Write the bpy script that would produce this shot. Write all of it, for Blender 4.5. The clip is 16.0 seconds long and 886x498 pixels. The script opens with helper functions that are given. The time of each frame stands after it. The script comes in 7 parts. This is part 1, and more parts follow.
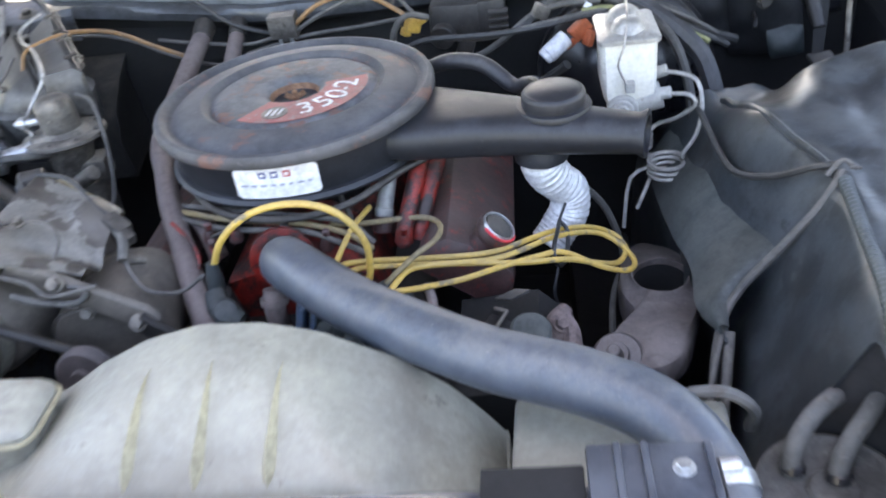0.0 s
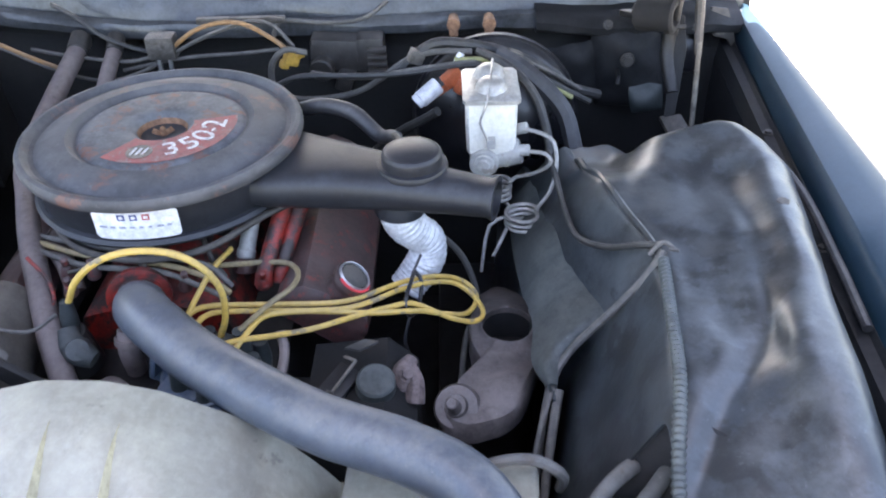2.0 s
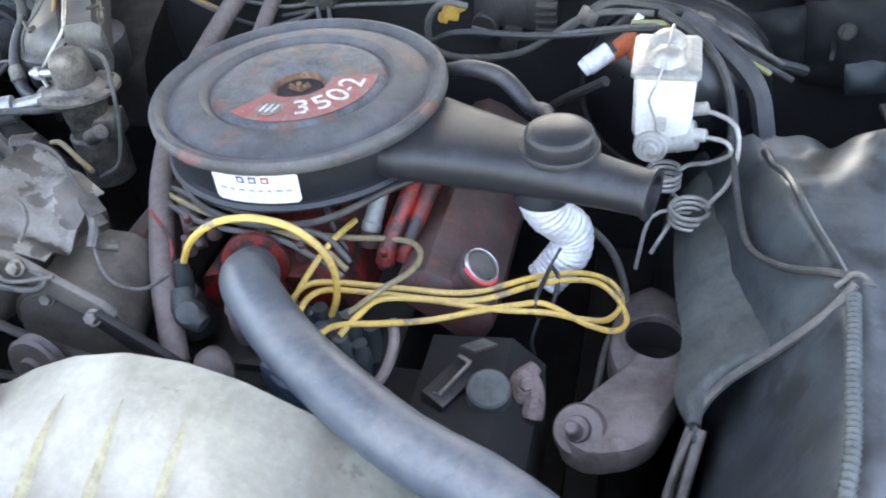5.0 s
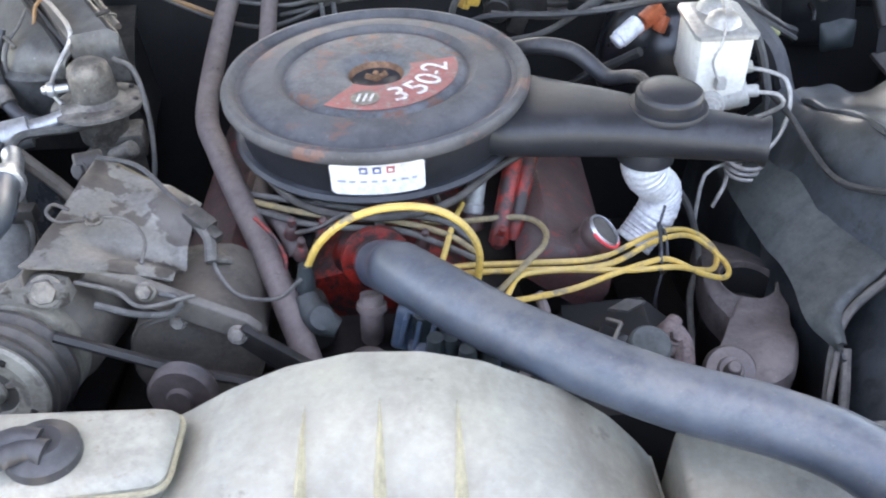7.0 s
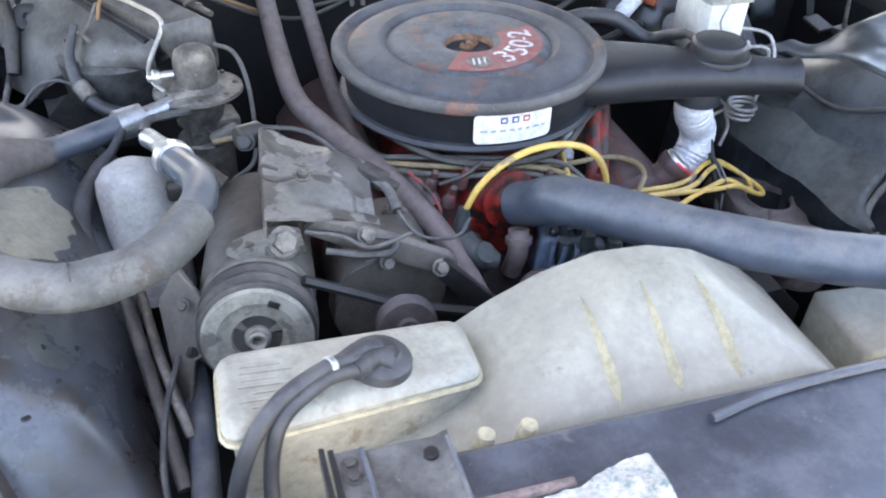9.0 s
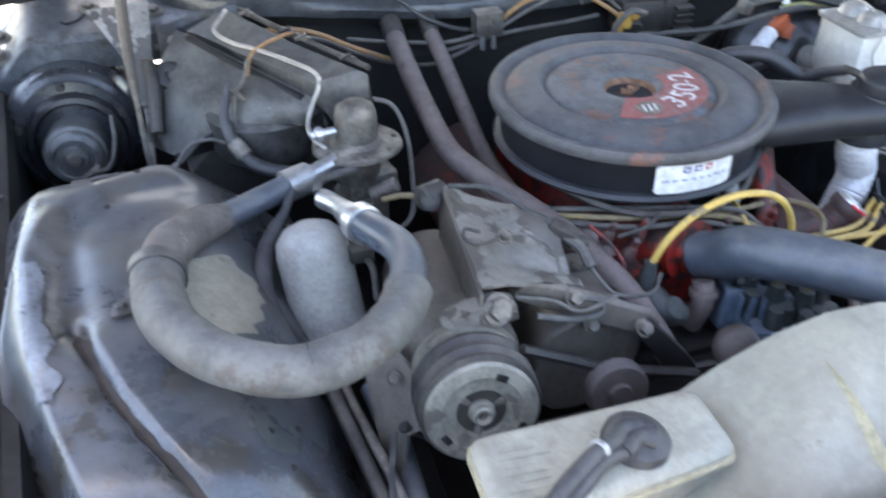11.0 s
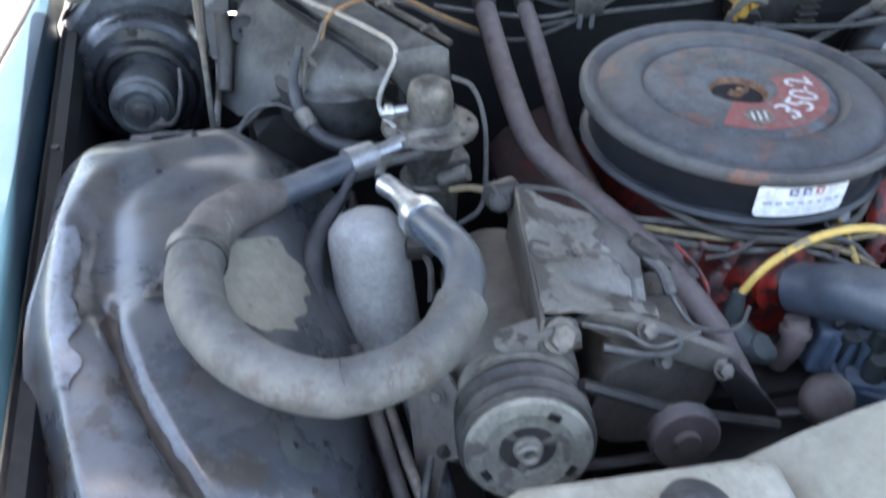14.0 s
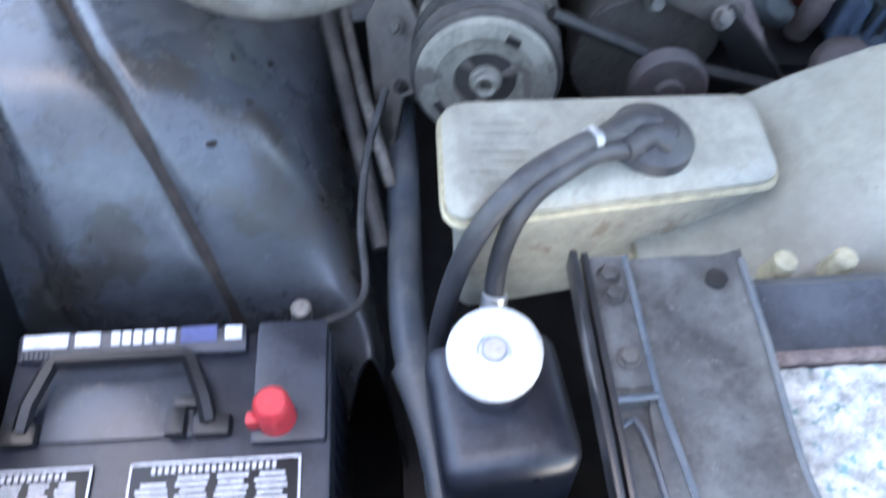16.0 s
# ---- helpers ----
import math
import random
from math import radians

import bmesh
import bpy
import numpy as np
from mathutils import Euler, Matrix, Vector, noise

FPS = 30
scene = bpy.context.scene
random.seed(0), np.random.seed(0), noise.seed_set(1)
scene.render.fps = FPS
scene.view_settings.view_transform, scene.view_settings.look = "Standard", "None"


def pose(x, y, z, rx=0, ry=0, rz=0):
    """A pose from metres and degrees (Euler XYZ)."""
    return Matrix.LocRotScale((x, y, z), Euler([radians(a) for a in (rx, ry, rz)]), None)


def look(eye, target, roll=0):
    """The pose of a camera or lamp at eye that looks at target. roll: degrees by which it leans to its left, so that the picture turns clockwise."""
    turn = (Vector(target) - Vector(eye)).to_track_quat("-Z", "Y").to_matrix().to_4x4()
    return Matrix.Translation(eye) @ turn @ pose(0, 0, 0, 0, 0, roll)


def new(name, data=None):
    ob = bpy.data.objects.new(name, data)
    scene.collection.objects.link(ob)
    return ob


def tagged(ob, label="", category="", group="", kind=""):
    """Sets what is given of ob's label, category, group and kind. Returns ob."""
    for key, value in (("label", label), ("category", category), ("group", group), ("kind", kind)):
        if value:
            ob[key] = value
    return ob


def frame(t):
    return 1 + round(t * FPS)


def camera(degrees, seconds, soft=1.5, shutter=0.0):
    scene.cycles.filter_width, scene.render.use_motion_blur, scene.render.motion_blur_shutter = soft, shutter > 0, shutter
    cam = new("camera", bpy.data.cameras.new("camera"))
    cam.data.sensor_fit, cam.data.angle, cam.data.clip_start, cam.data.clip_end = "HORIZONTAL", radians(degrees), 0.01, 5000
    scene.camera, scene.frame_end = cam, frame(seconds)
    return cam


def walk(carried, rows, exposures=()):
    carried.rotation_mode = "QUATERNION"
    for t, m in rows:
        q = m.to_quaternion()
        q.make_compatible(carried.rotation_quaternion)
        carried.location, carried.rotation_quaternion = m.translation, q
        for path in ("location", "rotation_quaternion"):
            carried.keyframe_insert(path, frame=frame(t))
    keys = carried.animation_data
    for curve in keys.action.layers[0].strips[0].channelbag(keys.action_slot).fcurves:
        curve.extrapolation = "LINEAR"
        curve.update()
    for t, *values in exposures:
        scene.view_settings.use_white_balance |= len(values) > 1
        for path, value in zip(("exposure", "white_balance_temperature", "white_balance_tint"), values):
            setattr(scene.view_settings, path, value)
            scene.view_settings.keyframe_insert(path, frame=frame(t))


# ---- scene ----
cam = camera(55.9, 16.0, soft=2.0, shutter=0.5)
PATH = [
    (0, (0.315, -0.02, 1.469), (0.07, 1.612, 0.34), -9.1),
    (0.5, (0.288, -0.183, 1.549), (0.086, 1.49, 0.473), -3.8),
    (0.8, (0.309, -0.185, 1.586), (0.05, 1.502, 0.543), -5.6),
    (1, (0.339, -0.156, 1.596), (0.11, 1.523, 0.535), -2.8),
    (1.5, (0.393, -0.057, 1.579), (0.158, 1.562, 0.428), -2.3),
    (2, (0.39, -0.004, 1.573), (0.367, 1.603, 0.383), -1.7),
    (2.5, (0.479, 0.055, 1.579), (0.34, 1.689, 0.435), -1.7),
    (3, (0.56, 0.11, 1.582), (0.325, 1.733, 0.437), -2.5),
    (3.5, (0.559, 0.136, 1.562), (0.216, 1.691, 0.353), -4.4),
    (4, (0.539, 0.153, 1.548), (0.128, 1.666, 0.306), -6.2),
    (4.5, (0.513, 0.154, 1.534), (0.068, 1.638, 0.269), -6.0),
    (4.7, (0.489, 0.151, 1.533), (0.005, 1.621, 0.266), -6.1),
    (6.8, (0.087, 0.049, 1.515), (0.078, 1.606, 0.259), -3.1),
    (7, (0.057, 0.074, 1.514), (0.054, 1.625, 0.251), -2.5),
    (7.5, (-0.052, 0.064, 1.532), (0.099, 1.617, 0.28), 0.4),
    (8, (-0.218, -0.025, 1.556), (0.085, 1.536, 0.342), -1.6),
    (8.2, (-0.266, -0.053, 1.543), (0.092, 1.508, 0.344), 0.2),
    (10.3, (-0.532, 0.049, 1.501), (0.049, 1.475, 0.225), 0.6),
    (10.5, (-0.551, 0.054, 1.504), (0.013, 1.51, 0.255), 0.4),
    (11, (-0.58, 0.089, 1.523), (-0.133, 1.643, 0.345), -0.6),
    (11.5, (-0.59, 0.125, 1.538), (-0.254, 1.728, 0.391), -1.3),
    (12, (-0.587, 0.152, 1.552), (-0.3, 1.792, 0.444), -0.9),
    (12.5, (-0.574, 0.183, 1.554), (-0.381, 1.852, 0.469), -1.6),
    (13, (-0.579, 0.207, 1.567), (-0.44, 1.879, 0.479), -1.0),
    (13.5, (-0.566, 0.203, 1.545), (-0.325, 1.812, 0.382), 0.5),
    (14, (-0.541, 0.183, 1.512), (-0.289, 1.714, 0.25), 1.3),
    (14.5, (-0.535, 0.159, 1.468), (-0.295, 1.588, 0.089), 1.5),
    (15, (-0.525, 0.159, 1.456), (-0.284, 1.547, 0.036), 1.9),
    (15.5, (-0.488, 0.145, 1.439), (-0.242, 1.414, -0.087), 2.8),
    (16, (-0.452, 0.135, 1.397), (-0.384, 1.25, -0.261), 0.0),
]
walk(cam, [(t, look(eye, target, roll)) for t, eye, target, roll in PATH], exposures=[(0, 3.82, 8100, 16), (0.5, 4.05, 7900, 16), (1.0, 3.87, 7900, 16), (2.0, 3.80, 7800, 18), (2.5, 3.72, 7750, 16), (3, 3.7, 7700, 12), (3.5, 3.75, 7800, 12), (4.0, 4.07, 7800, 13), (4.5, 4.22, 8100, 13), (7, 4.10, 8500, 17), (8, 4.07, 8100, 16), (10.5, 3.77, 8000, 16), (11, 3.7, 7700, 14), (11.5, 4.0, 7800, 14), (12.5, 4.08, 7700, 14), (13.0, 4.07, 7500, 12), (13.5, 3.65, 7500, 12), (14.0, 3.65, 7500, 12), (14.5, 4.10, 7500, 12), (15.0, 4.18, 7600, 13), (15.5, 4.23, 7800, 14), (16, 3.85, 7100, 12)])

# ---- light ----
world = bpy.data.worlds.new("sky")
scene.world = world
world.use_nodes = True
_n = world.node_tree.nodes
_sky = _n.new("ShaderNodeTexSky")
_sky.sky_type = "NISHITA"
_sky.sun_disc = False
SUN_EL, SUN_AZ = 77.0, -35.0
_sky.sun_elevation = radians(SUN_EL)
_sky.sun_rotation = radians(SUN_AZ)
world.node_tree.links.new(_sky.outputs[0], _n["Background"].inputs[0])
_n["Background"].inputs[1].default_value = 0.088
sun = new("sun", bpy.data.lights.new("sun", "SUN"))
sun.data.energy, sun.data.angle, sun.data.color = 5.0, radians(0.6), (1.0, 0.985, 0.96)
_e, _a = radians(SUN_EL), radians(SUN_AZ)
_d = Vector((math.sin(_a) * math.cos(_e), math.cos(_a) * math.cos(_e), math.sin(_e)))
sun.matrix_world = look(_d * 30, (0, 0, 0))

# ---- materials ----
DUST = (0.33, 0.275, 0.21)


def surf(name, a, b=None, rough=0.6, metal=0.0, dust=0.0, dustcol=DUST, s1=9.0, s2=160.0, bump=0.25, spots=0.0, spotcol=(0.2, 0.08, 0.03), coat=0.0, trans=0.0, grime=0.45, wave=0.0, spec=0.5, edge=1.0):
    """A worn surface: two tones, dust that settles on upper sides, spots of rust or dirt, fine relief."""
    m = bpy.data.materials.new(name)
    m.use_nodes = True
    t = m.node_tree
    n, l = t.nodes, t.links
    p = n["Principled BSDF"]
    b = b or tuple(v * 0.6 for v in a)

    def noise_(scale, detail, rough_=0.6):
        x = n.new("ShaderNodeTexNoise")
        x.inputs["Scale"].default_value, x.inputs["Detail"].default_value, x.inputs["Roughness"].default_value = scale, detail, rough_
        l.new(co.outputs["Object"], x.inputs["Vector"])
        return x.outputs["Fac"]

    def ramp(src, lo, hi):
        x = n.new("ShaderNodeMapRange")
        x.inputs[1].default_value, x.inputs[2].default_value = lo, hi
        x.interpolation_type = "SMOOTHSTEP"
        l.new(src, x.inputs[0])
        return x.outputs[0]

    def mix(f, c1, c2):
        x = n.new("ShaderNodeMix")
        x.data_type = "RGBA"
        for sock, v in ((x.inputs[0], f), (x.inputs[6], c1), (x.inputs[7], c2)):
            if isinstance(v, tuple):
                sock.default_value = (*v, 1)
            elif isinstance(v, float):
                sock.default_value = v
            else:
                l.new(v, sock)
        return x.outputs[2]

    def mul(u, v):
        x = n.new("ShaderNodeMath")
        x.operation = "MULTIPLY"
        for sock, w in zip(x.inputs, (u, v)):
            if isinstance(w, float):
                sock.default_value = w
            else:
                l.new(w, sock)
        return x.outputs[0]

    co = n.new("ShaderNodeTexCoord")
    big, fine = noise_(s1, 5), noise_(s2, 4, 0.7)
    col = mix(ramp(big, 0.35, 0.65), a, b)
    mid = noise_(s1 * 4.3, 9, 0.74)
    col = mix(mul(ramp(mid, 0.40, 0.62), float(grime)), col, tuple(v * 0.35 for v in b))
    flecks = mul(ramp(noise_(s1 * 11.0, 6, 0.8), 0.57, 0.61), float(grime) * 0.55)
    col = mix(flecks, col, tuple(v * 0.45 for v in b))
    g = mul(ramp(fine, 0.35, 0.75), 0.25)
    col = mix(g, col, tuple(min(1.0, v * 1.5 + 0.01) for v in a))
    rg = n.new("ShaderNodeMapRange")
    rg.inputs[3].default_value, rg.inputs[4].default_value = max(0.05, rough - 0.13), min(1, rough + 0.12)
    l.new(big, rg.inputs[0])
    rgh = rg.outputs[0]
    if spots:
        sp = ramp(noise_(s1 * 2.7 + 3, 7, 0.72 if edge == 1.0 else 0.55), 0.62 - 0.25 * spots, 0.62 - 0.25 * spots + (0.08 + 0.05 * spots) * edge)
        col = mix(sp, col, spotcol)
    if dust:
        geo = n.new("ShaderNodeNewGeometry")
        sx = n.new("ShaderNodeSeparateXYZ")
        l.new(geo.outputs["Normal"], sx.inputs[0])
        up = ramp(sx.outputs[2], -0.2, 0.9)
        film = n.new("ShaderNodeMapRange")
        film.inputs[3].default_value, film.inputs[4].default_value = 0.18, 1.0
        l.new(ramp(noise_(s1 * 1.8, 9, 0.74), 0.42, 0.62), film.inputs[0])
        d = mul(mul(up, film.outputs[0]), float(dust))
        col = mix(d, col, dustcol)
        motes = mul(ramp(noise_(s1 * 17.0 + 40.0, 5, 0.75), 0.63, 0.67), float(dust) * 0.6)
        col = mix(motes, col, tuple(min(1.0, v * 1.45) for v in dustcol))
        rm = n.new("ShaderNodeMix")
        l.new(d, rm.inputs[0])
        l.new(rgh, rm.inputs[2])
        rm.inputs[3].default_value = 0.9
        rgh = rm.outputs[0]
        if metal:
            mm = n.new("ShaderNodeMix")
            l.new(d, mm.inputs[0])
            mm.inputs[2].default_value, mm.inputs[3].default_value = metal, 0.0
            l.new(mm.outputs[0], p.inputs["Metallic"])
    l.new(col, p.inputs["Base Color"])
    l.new(rgh, p.inputs["Roughness"])
    if not (dust and metal):
        p.inputs["Metallic"].default_value = metal
    p.inputs["Coat Weight"].default_value = coat
    p.inputs["Specular IOR Level"].default_value = spec
    p.inputs["Coat Roughness"].default_value = 0.08 if metal else 0.24
    if trans:
        p.inputs["Subsurface Weight"].default_value = trans
        p.inputs["Subsurface Radius"].default_value = (0.01, 0.008, 0.005)
    if bump:
        bp = n.new("ShaderNodeBump")
        bp.inputs["Strength"].default_value, bp.inputs["Distance"].default_value = bump, 0.0012
        l.new(fine, bp.inputs["Height"])
        last = bp
        if wave:
            last = n.new("ShaderNodeBump")
            last.inputs["Strength"].default_value, last.inputs["Distance"].default_value = wave, 0.006
            l.new(noise_(s1 * 3.0, 3, 0.5), last.inputs["Height"])
            l.new(bp.outputs[0], last.inputs["Normal"])
        l.new(last.outputs[0], p.inputs["Normal"])
    return m


M_PAN = surf("black enamel", (0.012, 0.013, 0.017), (0.020, 0.022, 0.027), 0.42, 0, 0.40, (0.072, 0.078, 0.090), s1=7, bump=0.16, wave=0.06, spec=0.45)
M_LID = surf("dusty black lid enamel", (0.050, 0.051, 0.057), (0.085, 0.086, 0.092), 0.60, 0, 0.5, (0.170, 0.167, 0.170), s1=4.5, bump=0.22, spots=0.30, spotcol=(0.15, 0.078, 0.062), grime=0.6, wave=0.05, spec=0.4)
M_DISH = surf("bare grey lid dish", (0.155, 0.165, 0.178), (0.090, 0.095, 0.102), 0.62, 0.0, 0.25, (0.22, 0.21, 0.205), s1=6, bump=0.25, spots=0.40, spotcol=(0.18, 0.085, 0.06), grime=0.65, spec=0.4)
M_RUST = surf("rusted steel", (0.30, 0.155, 0.085), (0.15, 0.075, 0.045), 0.8, 0.0, s1=40, grime=0.6)
M_DECAL = surf("faded red decal", (0.34, 0.055, 0.055), (0.25, 0.075, 0.075), 0.5, 0, 0.35, (0.3, 0.2, 0.18), s1=30, bump=0.05, spots=0.35, spotcol=(0.22, 0.18, 0.17))
M_WHITE = surf("worn white print", (0.66, 0.65, 0.65), (0.55, 0.53, 0.53), 0.5, s1=40, bump=0.05, spots=0.3, spotcol=(0.36, 0.2, 0.19))
M_LABEL = surf("white paper label", (0.80, 0.80, 0.82), (0.74, 0.74, 0.77), 0.45, s1=20, bump=0.05)
M_INK = surf("blue ink", (0.06, 0.08, 0.22), (0.05, 0.07, 0.2), 0.5, bump=0)
M_INK2 = surf("black print", (0.012, 0.012, 0.014), (0.018, 0.018, 0.02), 0.4, bump=0)
M_INKF = surf("faint grey print", (0.30, 0.31, 0.38), (0.38, 0.39, 0.45), 0.5, bump=0)
M_INKR = surf("red ink", (0.45, 0.09, 0.09), (0.4, 0.08, 0.08), 0.5, bump=0)
M_RUBBER = surf("worn black rubber", (0.022, 0.023, 0.027), (0.04, 0.04, 0.045), 0.45, 0, 0.5, (0.13, 0.125, 0.125), s1=10, bump=0.25)
M_HOSE = surf("grey dusty rubber hose", (0.052, 0.068, 0.090), (0.085, 0.098, 0.120), 0.30, 0, 0.5, (0.20, 0.187, 0.17), s1=8, s2=240, bump=0.2, grime=0.4)
M_HEATER = surf("brown-grey heater hose", (0.14, 0.108, 0.104), (0.175, 0.138, 0.130), 0.6, 0, 0.5, (0.25, 0.205, 0.185), s1=14, bump=0.3, spots=0.2, spotcol=(0.06, 0.045, 0.042))
M_FOAM = surf("grey foam insulation", (0.076, 0.077, 0.075), (0.135, 0.133, 0.126), 0.85, 0, 0.5, (0.188, 0.180, 0.166), s1=6, s2=120, bump=0.7, spots=0.34, spotcol=(0.080, 0.068, 0.058), grime=0.7, wave=0.25)
M_BROWNF = surf("brown weathered foam", (0.115, 0.092, 0.083), (0.155, 0.132, 0.120), 0.8, 0, 0.3, (0.20, 0.18, 0.165), s1=9, s2=120, bump=0.6, spots=0.30, spotcol=(0.21, 0.20, 0.17), grime=0.6, wave=0.3)
M_YELLOW = surf("yellow silicone wire", (0.72, 0.44, 0.085), (0.50, 0.335, 0.11), 0.48, 0, 0.3, (0.42, 0.34, 0.20), s1=9, bump=0.1, spots=0.26, spotcol=(0.20, 0.16, 0.11), grime=0.3)
M_YOLD = surf("dirty yellow wire", (0.30, 0.22, 0.10), (0.19, 0.15, 0.09), 0.6, 0, 0.4, (0.25, 0.21, 0.16), s1=25)
M_WIRE = surf("dusty grey wire", (0.06, 0.056, 0.053), (0.10, 0.094, 0.088), 0.6, 0, 0.5, (0.22, 0.20, 0.18), s1=25)
M_WIREB = surf("black wire", (0.02, 0.02, 0.022), (0.04, 0.04, 0.04), 0.5, 0, 0.4, (0.15, 0.14, 0.13), s1=25)
M_ORANGEW = surf("faded orange wire", (0.34, 0.17, 0.06), (0.25, 0.14, 0.07), 0.6, 0, 0.3, s1=30)
M_GREENW = surf("green and yellow wire", (0.22, 0.24, 0.10), (0.33, 0.31, 0.12), 0.6, 0, 0.3, s1=40)
M_ORANGE = surf("orange plastic", (0.50, 0.12, 0.05), (0.42, 0.10, 0.04), 0.5, s1=30, bump=0.1)
M_YCLIP = surf("yellow connector plastic", (0.55, 0.31, 0.05), (0.45, 0.25, 0.05), 0.6, 0, 0.3, s1=40)
M_SHROUD = surf("aged translucent plastic", (0.34, 0.325, 0.262), (0.24, 0.232, 0.195), 0.36, 0, 0.5, (0.25, 0.225, 0.185), s1=5, s2=90, bump=0.12, trans=0.12, spots=0.04, spotcol=(0.165, 0.155, 0.135), grime=0.24, wave=0.1)
M_SHEDGE = surf("yellowed plastic edge", (0.46, 0.40, 0.26), (0.38, 0.335, 0.225), 0.5, 0, 0.2, s1=20, bump=0.1)
M_TANK = surf("dull white plastic tank", (0.39, 0.375, 0.31), (0.30, 0.283, 0.235), 0.40, 0, 0.4, (0.32, 0.285, 0.225), s1=9, s2=80, bump=0.12, trans=0.12, grime=0.35, spots=0.18, spotcol=(0.22, 0.185, 0.14))
M_RED = surf("red-orange engine enamel", (0.38, 0.022, 0.013), (0.12, 0.016, 0.013), 0.42, 0, 0.55, (0.10, 0.055, 0.049), s1=11, bump=0.3, spots=0.64, spotcol=(0.022, 0.015, 0.015), grime=0.65)
M_REDD = surf("grimy red engine enamel", (0.105, 0.043, 0.040), (0.060, 0.038, 0.037), 0.5, 0, 0.55, (0.115, 0.092, 0.086), s1=10, bump=0.4, spots=0.27, spotcol=(0.26, 0.030, 0.022), grime=0.5)
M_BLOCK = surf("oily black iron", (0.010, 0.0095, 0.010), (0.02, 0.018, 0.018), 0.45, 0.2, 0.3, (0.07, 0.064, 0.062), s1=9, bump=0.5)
M_GREY = surf("dusty grey steel", (0.135, 0.124, 0.110), (0.07, 0.063, 0.057), 0.5, 0.25, 0.8, (0.31, 0.27, 0.225), s1=13, bump=0.35, spots=0.42, spotcol=(0.042, 0.035, 0.032), grime=0.7, wave=0.2)
M_GREYD = surf("dark dusty steel", (0.028, 0.026, 0.025), (0.046, 0.042, 0.040), 0.48, 0.2, 0.6, (0.15, 0.13, 0.112), s1=10, bump=0.35, grime=0.6, wave=0.2)
M_CLUTCH = surf("dusty clutch plate", (0.245, 0.232, 0.195), (0.17, 0.16, 0.135), 0.5, 0.15, 0.4, (0.26, 0.235, 0.19), s1=10, bump=0.2, spots=0.25, spotcol=(0.09, 0.08, 0.07), grime=0.6, edge=0.6)
M_MAUVE = surf("primer-grey casting", (0.15, 0.125, 0.120), (0.095, 0.080, 0.078), 0.42, 0.1, 0.45, (0.28, 0.24, 0.225), s1=7, bump=0.3, grime=0.6)
M_ALU = surf("bright aluminium", (0.62, 0.63, 0.64), (0.42, 0.43, 0.44), 0.33, 0.85, 0.25, (0.4, 0.37, 0.33), s1=14, bump=0.2)
# Not metallic: the near-white base carries the sky it would reflect.
M_ZINC = surf("zinc plate with sky brightness", (0.80, 0.78, 0.71), (0.68, 0.66, 0.58), 0.32, 0.0, 0.2, (0.55, 0.48, 0.37), s1=16, bump=0.2, grime=0.2)
M_FOIL = surf("aluminium foil duct", (0.86, 0.86, 0.87), (0.80, 0.80, 0.81), 0.42, 0.25, 0.0, s1=30, s2=300, bump=0.5)
M_LINE = surf("steel brake line", (0.50, 0.48, 0.45), (0.36, 0.345, 0.33), 0.38, 0.5, 0.3, s1=40, bump=0.1)
M_BLACK = surf("black paint", (0.010, 0.010, 0.013), (0.018, 0.018, 0.021), 0.30, 0, 0.28, (0.07, 0.07, 0.074), s1=6, bump=0.15, wave=0.12, coat=0.35)
# Serves the firewall, and parts whose shade is put into their black.
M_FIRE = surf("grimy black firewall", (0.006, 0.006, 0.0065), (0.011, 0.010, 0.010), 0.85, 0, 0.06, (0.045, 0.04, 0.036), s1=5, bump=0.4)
M_INNER = surf("black inner fender plastic", (0.028, 0.036, 0.044), (0.050, 0.060, 0.068), 0.34, 0, 0.34, (0.120, 0.128, 0.130), s1=4.6, s2=130, bump=0.3, spots=0.46, spotcol=(0.014, 0.017, 0.020), grime=0.95, wave=0.25, coat=0.3, edge=0.6)
M_INNERL = surf("dusty inner fender panel", (0.038, 0.045, 0.058), (0.076, 0.081, 0.091), 0.22, 0, 0.34, (0.180, 0.180, 0.176), s1=3.8, s2=130, bump=0.10, spots=0.45, spotcol=(0.038, 0.034, 0.031), grime=0.9, wave=0.08, coat=0.5, edge=0.5)
M_PATCH = surf("pale exposed primer", (0.31, 0.295, 0.235), (0.245, 0.232, 0.19), 0.5, 0, 0.2, s1=9, bump=0.05, spots=0.16, spotcol=(0.15, 0.135, 0.11), grime=0.3)
M_PAINT = surf("dark teal car paint", (0.007, 0.026, 0.043), (0.008, 0.030, 0.049), 0.5, 0.0, 0.0, s1=6, bump=0.03, coat=0.08, grime=0.1, spec=0.3)
M_COWL = surf("grey cowl paint", (0.062, 0.068, 0.076), (0.038, 0.042, 0.048), 0.33, 0.1, 0.45, (0.115, 0.117, 0.120), s1=7, bump=0.25, wave=0.25, coat=0.3, grime=0.7)
M_SEAL = surf("weathered rubber seal", (0.06, 0.062, 0.066), (0.09, 0.09, 0.093), 0.6, 0, 0.6, (0.25, 0.24, 0.23), s1=12, bump=0.3)
M_EVAP = surf("dusty grey moulding", (0.078, 0.077, 0.075), (0.046, 0.045, 0.044), 0.42, 0, 0.65, (0.190, 0.182, 0.170), s1=6, bump=0.28, grime=0.85, spots=0.40, spotcol=(0.030, 0.027, 0.026))
M_LIDZ = surf("dull plated stamping", (0.46, 0.455, 0.43), (0.33, 0.325, 0.31), 0.34, 0.35, 0.25, (0.40, 0.37, 0.32), s1=14, bump=0.2, grime=0.4)
